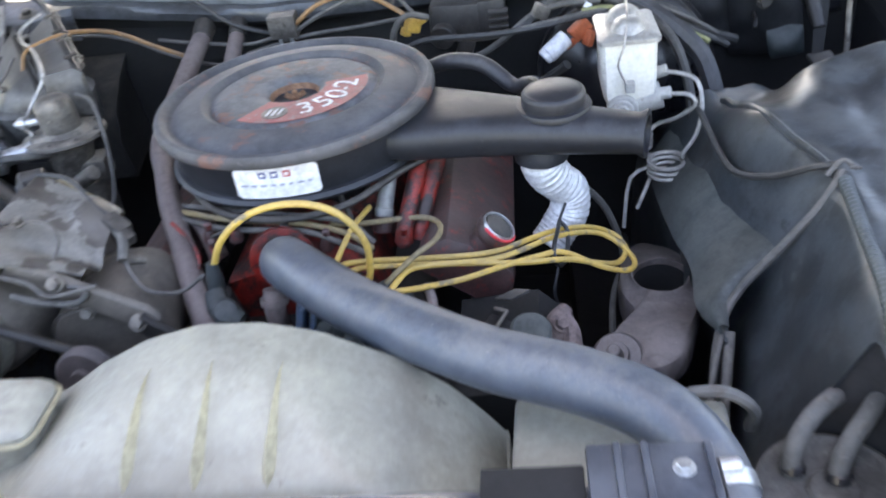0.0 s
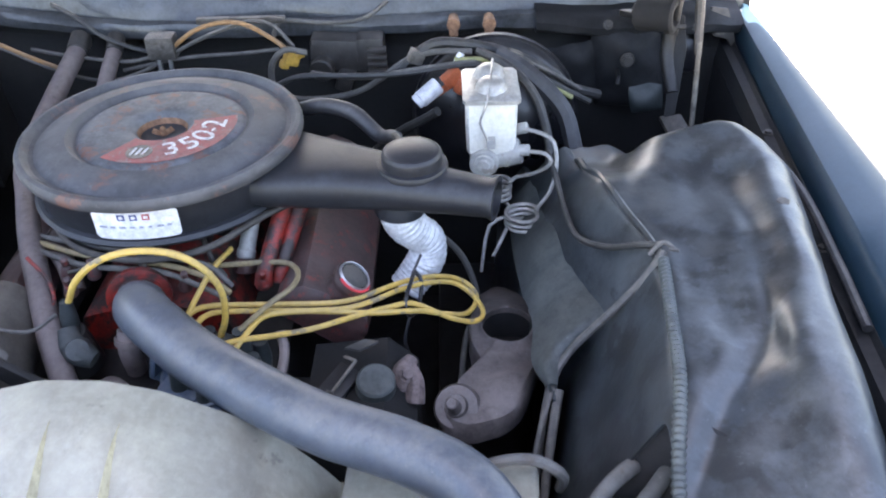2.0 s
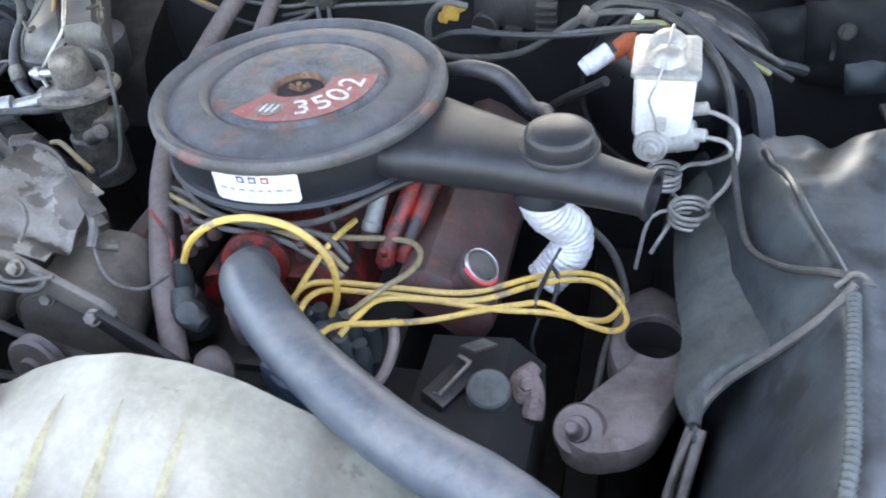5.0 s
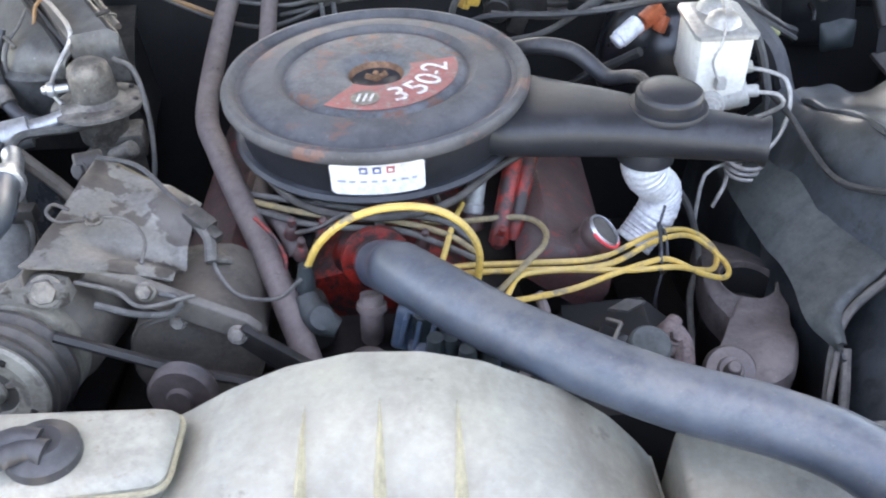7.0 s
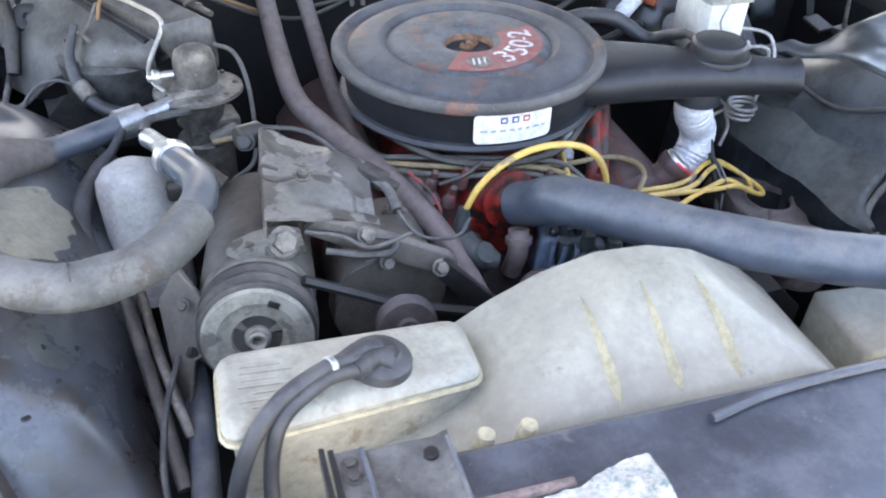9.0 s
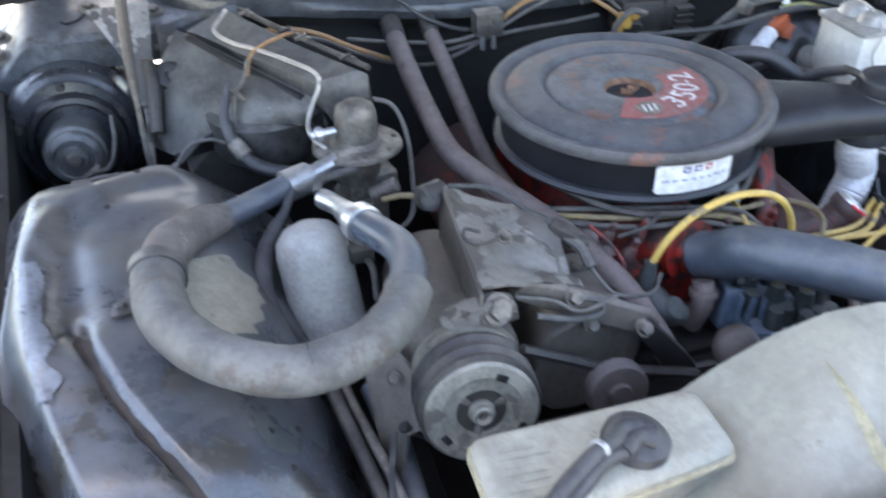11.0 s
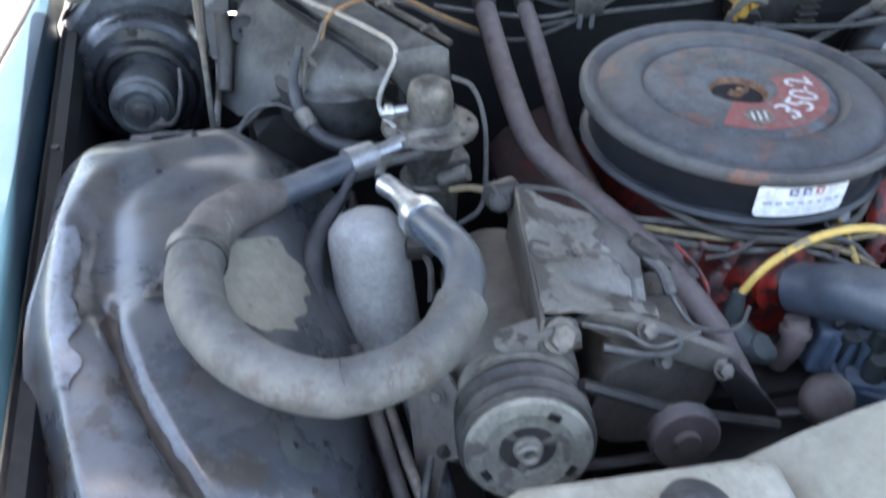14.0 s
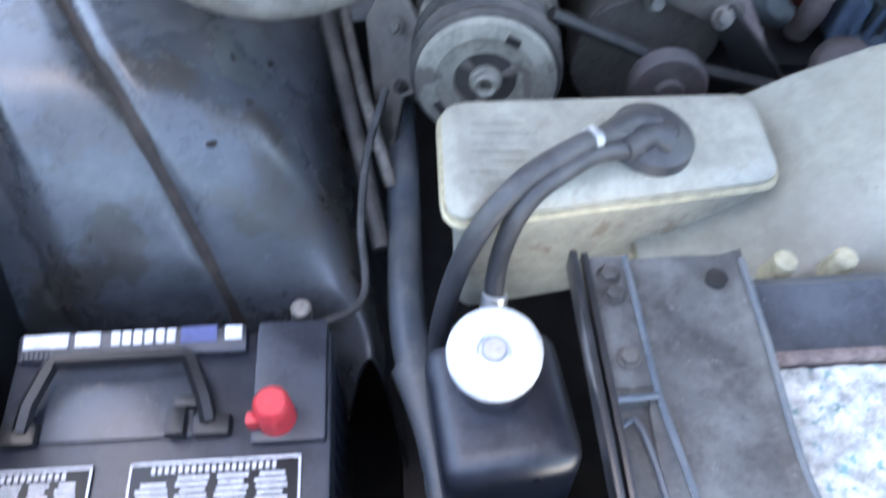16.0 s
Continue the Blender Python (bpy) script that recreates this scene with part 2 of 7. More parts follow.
# Near-black, so that parts under the hood's shadow carry it in their colour.
M_SKIRT = surf("matt black of dirty and shaded steel", (0.010, 0.011, 0.013), (0.020, 0.020, 0.022), 0.62, 0, 0.2, (0.06, 0.058, 0.055), s1=12, bump=0.4, grime=0.6, spec=0.25)
M_CORNER = surf("pale scuffed corner paint", (0.12, 0.13, 0.145), (0.065, 0.07, 0.078), 0.36, 0.05, 0.3, (0.17, 0.165, 0.16), s1=10, bump=0.3, spots=0.36, spotcol=(0.04, 0.038, 0.036), grime=0.7)
M_PALEF = surf("peeling pale sealer", (0.16, 0.178, 0.205), (0.11, 0.122, 0.142), 0.30, 0, 0.2, (0.17, 0.17, 0.172), s1=14, bump=0.3, grime=0.5, spots=0.25, spotcol=(0.05, 0.047, 0.045), coat=0.25)
M_GLOSS = surf("glossy dark blower enamel", (0.020, 0.023, 0.028), (0.032, 0.035, 0.041), 0.22, 0, 0.3, (0.09, 0.092, 0.098), s1=7, bump=0.12, wave=0.1, coat=0.8, grime=0.5)
M_PLAS = surf("black battery plastic", (0.013, 0.016, 0.026), (0.022, 0.027, 0.042), 0.30, 0, 0.35, (0.10, 0.105, 0.12), s1=9, bump=0.1, coat=0.2)
M_REDCAP = surf("red plastic cap", (0.75, 0.06, 0.07), (0.68, 0.05, 0.06), 0.4, bump=0.05)
# Opaque pale blue stands in for sky mirrored in the glass.
M_GLASS = surf("dusty windscreen tinted with sky", (0.24, 0.32, 0.40), (0.20, 0.27, 0.34), 0.12, 0.0, 0.5, (0.30, 0.38, 0.45), s1=4, bump=0.02, coat=0.6)
M_GROUND = surf("pale concrete", (0.42, 0.425, 0.42), (0.35, 0.352, 0.345), 0.9, s1=2.5, s2=60, bump=0.4)
M_PURPLE = surf("flaking silver paint", (0.58, 0.58, 0.55), (0.40, 0.405, 0.39), 0.42, 0.3, 0.1, s1=40, s2=160, bump=0.9, spots=0.35, spotcol=(0.13, 0.25, 0.235), grime=0.6)
M_FLAP = surf("grey-green rubber", (0.064, 0.074, 0.072), (0.045, 0.052, 0.052), 0.5, 0, 0.45, (0.125, 0.132, 0.127), s1=9, bump=0.3, grime=0.6)
M_PALE = surf("pale silver can", (0.40, 0.40, 0.385), (0.29, 0.285, 0.27), 0.45, 0.05, 0.5, (0.44, 0.41, 0.37), s1=7, bump=0.25, spots=0.10, spotcol=(0.26, 0.235, 0.22), grime=0.4, edge=0.35)
M_BELT = surf("black belt rubber", (0.014, 0.013, 0.013), (0.022, 0.02, 0.02), 0.55, 0, 0.3, (0.08, 0.07, 0.065), s1=20, bump=0.3)
M_PINK = surf("scaled pinkish casting", (0.20, 0.145, 0.135), (0.09, 0.065, 0.06), 0.75, 0, 0.4, (0.27, 0.21, 0.195), s1=26, bump=0.6, grime=0.7)
M_BROWN = surf("dull brown casting", (0.062, 0.047, 0.045), (0.040, 0.031, 0.031), 0.5, 0, 0.45, (0.14, 0.115, 0.108), s1=8, bump=0.3, grime=0.6)
M_MOTOR = surf("dusty motor can steel", (0.105, 0.112, 0.112), (0.070, 0.074, 0.074), 0.36, 0.2, 0.5, (0.20, 0.20, 0.195), s1=9, bump=0.25, grime=0.7, spots=0.3, spotcol=(0.03, 0.032, 0.034), edge=0.5)
M_BODY = surf("brown-grey casting", (0.125, 0.108, 0.093), (0.085, 0.074, 0.065), 0.5, 0.1, 0.6, (0.18, 0.155, 0.13), s1=7, bump=0.35, grime=0.5)
# The blue in these tones imitates sky sheen on black paint.
M_SUPP = surf("black support paint with sky blue sheen", (0.022, 0.027, 0.040), (0.045, 0.052, 0.068), 0.26, 0, 0.45, (0.120, 0.134, 0.155), s1=6, bump=0.15, spots=0.08, spotcol=(0.10, 0.095, 0.09), grime=0.5, wave=0.2, coat=0.4)
M_BOOT = surf("dark boot rubber", (0.028, 0.036, 0.038), (0.045, 0.054, 0.055), 0.5, 0, 0.5, (0.11, 0.115, 0.112), s1=20, bump=0.2)
M_HOODIN = surf("dull black hood underside", (0.014, 0.014, 0.017), (0.024, 0.024, 0.028), 0.5, 0, 0.15, (0.07, 0.07, 0.07), s1=4, bump=0.2, wave=0.2)
M_TRAY = surf("stained bracket steel", (0.245, 0.232, 0.212), (0.165, 0.155, 0.142), 0.42, 0.2, 0.22, (0.30, 0.28, 0.25), s1=6, bump=0.3, spots=0.50, spotcol=(0.060, 0.050, 0.045), grime=0.5, wave=0.2, edge=0.3)
M_CRUST = surf("brown crust", (0.05, 0.036, 0.028), (0.025, 0.02, 0.017), 0.85, s1=40, bump=0.7)
M_BLUEG = surf("blue-grey distributor plastic", (0.055, 0.095, 0.15), (0.07, 0.10, 0.14), 0.4, 0, 0.45, (0.20, 0.20, 0.21), s1=14, bump=0.2)


# ---- builders ----
def link_mesh(name, bm, material, smooth=38):
    me = bpy.data.meshes.new(name)
    bmesh.ops.recalc_face_normals(bm, faces=bm.faces[:])
    bm.to_mesh(me)
    bm.free()
    me.materials.append(material)
    for f in me.polygons:
        f.use_smooth = True
    me.set_sharp_from_angle(angle=radians(smooth))
    return new(name, me)


def part(name, bm, material, parent, label=""):
    """One mesh object under a thing or under a part; bm is in world metres."""
    ob = link_mesh(name, bm, material)
    ob.parent = parent
    top = parent.parent or parent
    ob.matrix_parent_inverse = Matrix.Translation(top.location).inverted() if parent.parent is None else Matrix()
    return tagged(ob, label)


def thing(name, at, label, category, group="", kind=""):
    """An Empty at the base of a thing."""
    ob = new(name)
    ob.empty_display_size = 0.02
    ob.location = at
    return tagged(ob, label, category, group, kind)


def single(name, bm, material, label, category, group="", kind=""):
    return tagged(link_mesh(name, bm, material), label, category, group, kind)


def sub(name, bm, material, parent, label=""):
    """A piece one level deeper, under a part."""
    ob = link_mesh(name, bm, material)
    ob.parent = parent
    ob.matrix_parent_inverse = Matrix()
    return tagged(ob, label)


def V(*a):
    return Vector(a)


def box(c, s, bev=0.003, rot=(0, 0, 0), seg=2):
    bm = bmesh.new()
    bmesh.ops.create_cube(bm, size=1)
    bmesh.ops.scale(bm, vec=s, verts=bm.verts)
    if bev:
        bmesh.ops.bevel(bm, geom=bm.edges[:], offset=min(bev, min(s) * 0.45), segments=seg, affect="EDGES", profile=0.6)
    bmesh.ops.transform(bm, matrix=pose(*c, *rot), verts=bm.verts)
    return bm


def frame_to(axis):
    return Vector(axis).normalized().to_track_quat("Z", "Y").to_matrix().to_4x4()


def lathe(profile, at, axis=(0, 0, 1), seg=48, close=True):
    """Turns (radius, height) pairs about an axis through at."""
    bm = bmesh.new()
    m = Matrix.Translation(at) @ frame_to(axis)
    rings = []
    for r, h in profile:
        if r < 1e-5:
            rings.append([bm.verts.new(m @ V(0, 0, h))])
        else:
            rings.append([bm.verts.new(m @ V(r * math.cos(2 * math.pi * k / seg), r * math.sin(2 * math.pi * k / seg), h)) for k in range(seg)])
    for a, b in zip(rings, rings[1:]):
        for k in range(seg):
            q = [a[k % len(a)], a[(k + 1) % len(a)], b[(k + 1) % len(b)], b[k % len(b)]]
            q = list(dict.fromkeys(q))
            if len(q) > 2:
                bm.faces.new(q)
    if close:
        for ring in (rings[0], rings[-1]):
            if len(ring) > 2:
                bm.faces.new(ring)
    return bm


def cyl(p0, p1, r, r1=None, seg=24, bev=0.002):
    p0, p1 = Vector(p0), Vector(p1)
    h = (p1 - p0).length
    r1 = r if r1 is None else r1
    b = min(bev, r * 0.4, r1 * 0.4, h * 0.3)
    return lathe([(0, 0), (r - b, 0), (r, b), (r1, h - b), (r1 - b, h), (0, h)], p0, p1 - p0, seg, False)


def smooth_path(pts, res):
    pts = [Vector(p) for p in pts]
    if len(pts) == 2 or res < 2:
        return pts
    ext = [2 * pts[0] - pts[1]] + pts + [2 * pts[-1] - pts[-2]]
    out = []
    for i in range(1, len(ext) - 2):
        a, b, c, d = ext[i - 1 : i + 3]
        for k in range(res):
            t = k / res
            out.append(0.5 * (2 * b + (c - a) * t + (2 * a - 5 * b + 4 * c - d) * t * t + (3 * b - a - 3 * c + d) * t ** 3))
    return out + [pts[-1]]


def tube(pts, r, seg=8, res=6, wob=0.0):
    """A round hose, pipe or wire along a smooth line; r is a radius or one radius for each given point."""
    line = smooth_path(pts, res)
    n = len(line)
    rad = [r] * n if not isinstance(r, (list, tuple)) else [float(np.interp(i * (len(r) - 1) / (n - 1), range(len(r)), r)) for i in range(n)]
    bm = bmesh.new()
    t0 = (line[1] - line[0]).normalized()
    u = t0.orthogonal().normalized()
    rings = []
    for i, p in enumerate(line):
        t = (line[min(i + 1, n - 1)] - line[max(i - 1, 0)]).normalized()
        u = (u - t * u.dot(t)).normalized()
        w = t.cross(u)
        rr = rad[i] * (1 + wob * noise.noise(p * 45))
        rings.append([bm.verts.new(p + rr * (u * math.cos(2 * math.pi * k / seg) + w * math.sin(2 * math.pi * k / seg))) for k in range(seg)])
    for a, b in zip(rings, rings[1:]):
        for k in range(seg):
            bm.faces.new((a[k], a[(k + 1) % seg], b[(k + 1) % seg], b[k]))
    bm.faces.new(rings[0][::-1])
    bm.faces.new(rings[-1])
    return bm


def prism(pts, depth, bev=0.0):
    """A flat plate: an outline in space, pushed out along the vector depth."""
    bm = bmesh.new()
    lo = [bm.verts.new(p) for p in pts]
    hi = [bm.verts.new(Vector(p) + Vector(depth)) for p in pts]
    bm.faces.new(lo[::-1])
    bm.faces.new(hi)
    for k in range(len(pts)):
        bm.faces.new((lo[k], lo[(k + 1) % len(pts)], hi[(k + 1) % len(pts)], hi[k]))
    bmesh.ops.recalc_face_normals(bm, faces=bm.faces[:])
    if bev:
        bmesh.ops.bevel(bm, geom=bm.edges[:], offset=bev, segments=2, affect="EDGES", profile=0.6)
    return bm


def sheet(fn, us, vs, thick=0.003):
    """A bent sheet: fn(u, v) gives its upper side; it has real thickness."""
    bm = bmesh.new()
    g = [[bm.verts.new(fn(u, v)) for v in vs] for u in us]
    for i in range(len(us) - 1):
        for j in range(len(vs) - 1):
            bm.faces.new((g[i][j], g[i + 1][j], g[i + 1][j + 1], g[i][j + 1]))
    bm.normal_update()
    if thick:
        bmesh.ops.solidify(bm, geom=bm.faces[:], thickness=thick)
    return bm


def loft(sections, cap=True):
    """Joins closed outlines, each a list of points of one length, and caps the ends."""
    bm = bmesh.new()
    rings = [[bm.verts.new(p) for p in s] for s in sections]
    k = len(rings[0])
    for a, b in zip(rings, rings[1:]):
        for i in range(k):
            bm.faces.new((a[i], a[(i + 1) % k], b[(i + 1) % k], b[i]))
    bm.faces.new(rings[0][::-1])
    if cap:
        bm.faces.new(rings[-1])
    return bm


def join(*bms):
    out = bms[0]
    for b in bms[1:]:
        me = bpy.data.meshes.new("tmp")
        b.to_mesh(me)
        b.free()
        out.from_mesh(me)
        bpy.data.meshes.remove(me)
    return out


def span(a, b, n):
    return [a + (b - a) * i / (n - 1) for i in range(n)]


def ease(x, a, b):
    t = min(1.0, max(0.0, (x - a) / (b - a)))
    return t * t * (3 - 2 * t)


def bolt(at, axis, r=0.008, h=0.006):
    a = Vector(axis).normalized()
    return join(cyl(at, Vector(at) + a * h * 0.3, r * 1.35, seg=16, bev=0.0005), cyl(at, Vector(at) + a * h, r, seg=6, bev=0.0008))


def letters(text, m, size, material, parent, label):
    """Flat letters of the built-in font, at the pose m."""
    cu = bpy.data.curves.new("t", "FONT")
    cu.body, cu.size, cu.extrude, cu.align_x, cu.align_y = text, size, 0.0004, "CENTER", "CENTER"
    ob = new("t", cu)
    bpy.context.view_layer.update()
    me = bpy.data.meshes.new_from_object(ob.evaluated_get(bpy.context.evaluated_depsgraph_get()))
    bpy.data.objects.remove(ob)
    me.transform(m)
    bm = bmesh.new()
    bm.from_mesh(me)
    bpy.data.meshes.remove(me)
    return part("lettering", bm, material, parent, label)

# ---- ground and car body ----
single("ground", sheet(lambda u, v: V(u, v, 0.004 * noise.noise(V(u, v, 0) * 2) if abs(u) + abs(v) < 30 else 0), [-900, -60, -12, *span(-5, 5, 21), 12, 60, 900], [-900, -60, -12, *span(-5, 5, 21), 12, 60, 900], 0.0), M_GROUND, "pale sunlit concrete ground under the car", "ground", kind="structure")


def lip_r(y):
    return 0.804 + 0.0885 * y


def lip_l(y):
    return -(0.751 + 0.134 * y)


def fender(name, lip, side, label):
    th = thing(name, (side * 1.0, 0.8, 0.0), label, "fender")
    prof = ((-0.012, 0.925), (-0.004, 0.962), (0.0, 0.972), (0.006, 0.978), (0.05, 0.984), (0.085, 0.981), (0.098, 0.974), (0.106, 0.955), (0.118, 0.88), (0.135, 0.74), (0.14, 0.60), (0.125, 0.45), (0.11, 0.30))

    def fn(y, k):
        dx, z = prof[int(k)]
        w = max(0.08, 1.0 - 0.88 * max(0.0, y - 0.72)) if side > 0 else min(1.35, max(0.10, (0.978 + lip(y)) / 0.104))
        return V(lip(y) + side * dx * w, y, z - 0.03 * ease(-y, -0.3, 0.45))

    part("fender_panel", sheet(fn, span(-0.4, 1.9, 36), range(len(prof)), 0.002), M_PAINT, th)
    # Flange and added skirt hold the hood's shade in their dark colour.
    part("drip_flange", sheet(lambda y, k: V(lip(y) - side * (0.012, 0.016, 0.030, 0.036)[int(k)], y, (0.944, 0.936, 0.933, 0.905)[int(k)] - 0.03 * ease(-y, -0.3, 0.45)), span(0.3, 1.80, 36), range(4), 0.003), M_SKIRT, th, "dirty steel flange inside the fender, darkened for hood shade")
    part("gap_skirt", sheet(lambda y, z: V(lip(y) - side * 0.034, y, z), span(0.28, 1.80, 24), (0.25, 0.65, 0.905), 0.003), M_SKIRT, th, "added skirt closing the gap below the flange, dark for shade")
    # An added tube draws the outer edge as a dark line.
    if side < 0:
        part("edge_line", tube([fn(y, 6) + V(-0.004, 0, 0.003) for y in span(0.2, 1.70, 20)], 0.0042, 8, 3), M_SKIRT, th, "thin dark line drawn along the outer edge")
    for y in (0.55, 0.84, 1.14):
        part("bolt", bolt(V(lip(y) - side * 0.023, y, 0.935), (0, 0, 1), 0.006, 0.006), M_GREYD if y < 1.5 else M_ZINC, th)
    return th


fender("fender_left", lip_l, -1, "sunlit teal front fender with a sharp upper edge")
fender("fender_right", lip_r, 1, "dark teal front fender in the shade of the hood")


def spline(xs, ys, x):
    return float(np.interp(x, xs, ys))


SEAM_Y, SEAM_X = (0.3, 0.5, 0.62, 0.69, 0.81, 0.84, 0.946, 1.056, 1.2), (0.575, 0.600, 0.626, 0.634, 0.649, 0.640, 0.612, 0.598, 0.585)


def rounded(pts, k):
    """A point of a smooth line through pts, at the running number k."""
    i = min(int(k), len(pts) - 2)
    t = k - i
    a, b, c, d = pts[max(i - 1, 0)], pts[i], pts[i + 1], pts[min(i + 2, len(pts) - 1)]
    w = (-0.5 * t + t * t - 0.5 * t ** 3, 1 - 2.5 * t * t + 1.5 * t ** 3, 0.5 * t + 2 * t * t - 1.5 * t ** 3, -0.5 * t * t + 0.5 * t ** 3)
    return tuple(w[0] * a[j] + w[1] * b[j] + w[2] * c[j] + w[3] * d[j] for j in (0, 1))


def away(path, x, y):
    """Distance in plan from a point to a broken line."""
    best = 9.0
    for (ax, ay), (bx, by) in zip(path, path[1:]):
        t = ((x - ax) * (bx - ax) + (y - ay) * (by - ay)) / ((bx - ax) ** 2 + (by - ay) ** 2)
        t = min(1.0, max(0.0, t))
        best = min(best, math.hypot(x - ax - t * (bx - ax), y - ay - t * (by - ay)))
    return best


VALLEY_R = [(0.765, 0.98), (0.768, 0.80), (0.748, 0.694), (0.715, 0.637), (0.672, 0.583), (0.629, 0.517), (0.607, 0.478)]
BEAD_L = [(-0.775, 0.74), (-0.793, 0.79), (-0.815, 0.93), (-0.795, 1.0), (-0.735, 1.08), (-0.67, 1.10)]
VALLEY_L = [(-0.760, 0.80), (-0.769, 0.866), (-0.783, 0.948), (-0.765, 1.0), (-0.72, 1.045), (-0.66, 1.06)]
CREASE_L = [(-0.762, 0.80), (-0.748, 0.757), (-0.722, 0.69), (-0.690, 0.628), (-0.655, 0.57), (-0.612, 0.502), (-0.585, 0.46)]


def well_right(y, k):
    s = spline(SEAM_Y, SEAM_X, y)
    e = spline((0.40, 0.676, 0.87, 0.98, 1.06, 1.13), (0.765, 0.794, 0.826, 0.841, 0.825, 0.79), y)
    pts = ((s - 0.115, 0.50), (s - 0.105, 0.72), (s - 0.075, 0.80), (s - 0.045, 0.875), (s - 0.015, 0.935), (s, 0.951), (s + 0.03, 0.953), (s + 0.07, 0.962), (s + 0.10, 0.970), (e - 0.045, 0.984), (e - 0.015, 0.985), (e + 0.008, 0.970), (e + 0.022, 0.935), (lip_r(y) - 0.035, 0.915))
    x, z = rounded(pts, k)
    top = ease(k, 2, 5)
    near = 1 - ease(x, 0.63, 0.70)
    z -= top * (0.055 * near * ease(y, 0.97, 1.13) + 0.04 * ease(-y, -0.62, -0.35))
    z -= top * 0.10 * (1 - near) * ease(y, 1.075, 1.18)
    if y > 1.17:
        z -= top * 0.34 * ease(y, 1.17, 1.24)
    z -= 0.016 * top * math.exp(-((x - 0.73) / 0.045) ** 2 - ((y - 0.95) / 0.10) ** 2)
    z -= 0.010 * top * math.exp(-((x - 0.70) / 0.03) ** 2 - ((y - 0.68) / 0.12) ** 2)
    z -= 0.009 * top * math.exp(-(away(VALLEY_R, x, y) / 0.017) ** 2)
    z += (0.005 * noise.noise(V(x, y, 2) * 11) + 0.002 * noise.noise(V(x, y, 9) * 37)) * top
    z += 0.007 * math.sin(y * 34 + x * 9) * ease(k, 1, 2.5) * (1 - ease(k, 3.5, 4.8))
    return V(x, y, z)


well = thing("wheelhouse_right", (0.72, 0.8, 0.6), "black moulded inner fender, dusty and dented", "inner fender")
part("panel", sheet(lambda y, k: well_right(y + (0.56 + (y - 0.36) * 0.7778 - y) * (1 - ease(k, 4.0, 6.0)), k), span(0.36, 1.26, 80), span(0, 13, 92), 0.003), M_INNER, well)
part("piping", tube([well_right(y, 4.9) + V(0, 0, 0.003) for y in span(0.45, 1.19, 14)], 0.0055, 8, 3), M_INNER, well, "raised rubber seam along the inner fender")
# Darker than the panel: shade at this end is put into the colour.
part("front_web", sheet(lambda u, k: well_right(0.562, k) + V(0.12 * u ** 0.6, -0.15 * u, -0.004), span(0, 1, 10), span(0, 4.8, 24), 0.003), M_SKIRT, well, "front end of the inner fender, coloured dark for shade")
part("bolt", join(bolt((0.806, 0.872, 0.981), (0, 0, 1), 0.009, 0.008), lathe([(0.012, 0.003), (0.020, 0.002), (0.021, -0.004)], (0.806, 0.872, 0.981), (0, 0, 1), 28, False)), M_GREYD, well, "washer-head bolt")


def well_left(y, k):
    pts = ((-0.485, 0.50), (-0.50, 0.74), (-0.525, 0.83), (-0.552, 0.885), (-0.59, 0.93), (-0.63, 0.958), (-0.67, 0.972), (-0.71, 0.976), (-0.745, 0.977), (-0.768, 0.977), (-0.785, 0.978), (-0.803, 0.978), (-0.824, 0.975), (lip_l(y) + 0.060, 0.966), (lip_l(y) + 0.033, 0.952))
    x, z = rounded(pts, k)
    if x < -0.70:
        x = -0.70 + (x + 0.70) * (spline((0.45, 0.536, 0.716, 0.81, 1.1), (-0.762, -0.778, -0.818, -0.838, -0.866), y) + 0.70) / (lip_l(y) + 0.733)
    x += 0.015 * ease(-y, -0.66, -0.45) * (1 - ease(k, 10, 14))
    brow = spline((0.45, 0.54, 0.656, 0.763, 0.84, 0.956, 1.2), (-0.700, -0.733, -0.774, -0.806, -0.818, -0.832, -0.86), y)
    z -= (0.018 + 0.062 * ease(-y, -0.82, -0.64)) * ease(brow - x, -0.008, 0.034)
    top = ease(k, 1, 4)
    z -= top * (0.05 * ease(y, 1.05, 1.19) * (1 - 0.5 * math.exp(-((x + 0.675) / 0.05) ** 2)) + 0.06 * ease(-y, -0.62, -0.38))
    if y > 1.128:
        z -= top * 0.30 * ease(y, 1.128, 1.185)
    z -= top * (0.10 * ease(-y, -0.62, -0.47) ** 2 + 0.30 * ease(-y, -0.50, -0.44))
    if top > 0:
        z -= top * 0.011 * math.exp(-(away(CREASE_L, x, y) / 0.008) ** 2)
        z += top * 0.006 * math.exp(-(away(BEAD_L, x, y) / 0.024) ** 2)
        z -= top * 0.008 * math.exp(-(away(VALLEY_L, x, y) / 0.026) ** 2)
    z += (0.005 * noise.noise(V(x, y, 5) * 10) + 0.007 * noise.noise(V(x, y, 8) * 6.5) * ease(-y, -0.85, -0.65)) * top
    return V(x, y, z)


wl = thing("wheelhouse_left", (-0.70, 0.8, 0.6), "dusty grey inner fender with scuffed ridge and pale bare patches", "inner fender")
part("panel", sheet(well_left, span(0.452, 1.24, 150), span(0, 14, 155), 0.003), M_INNERL, wl)


def z_left(x, y):
    lo, hi = 1.0, 13.9
    for _ in range(24):
        m = (lo + hi) / 2
        if well_left(y, m).x > x:
            lo = m
        else:
            hi = m
    return well_left(y, lo).z


def inside(poly, x, y):
    c = False
    for (x0, y0), (x1, y1) in zip(poly, poly[1:] + poly[:1]):
        if (y0 > y) != (y1 > y) and x < (x1 - x0) * (y - y0) / (y1 - y0) + x0:
            c = not c
    return c


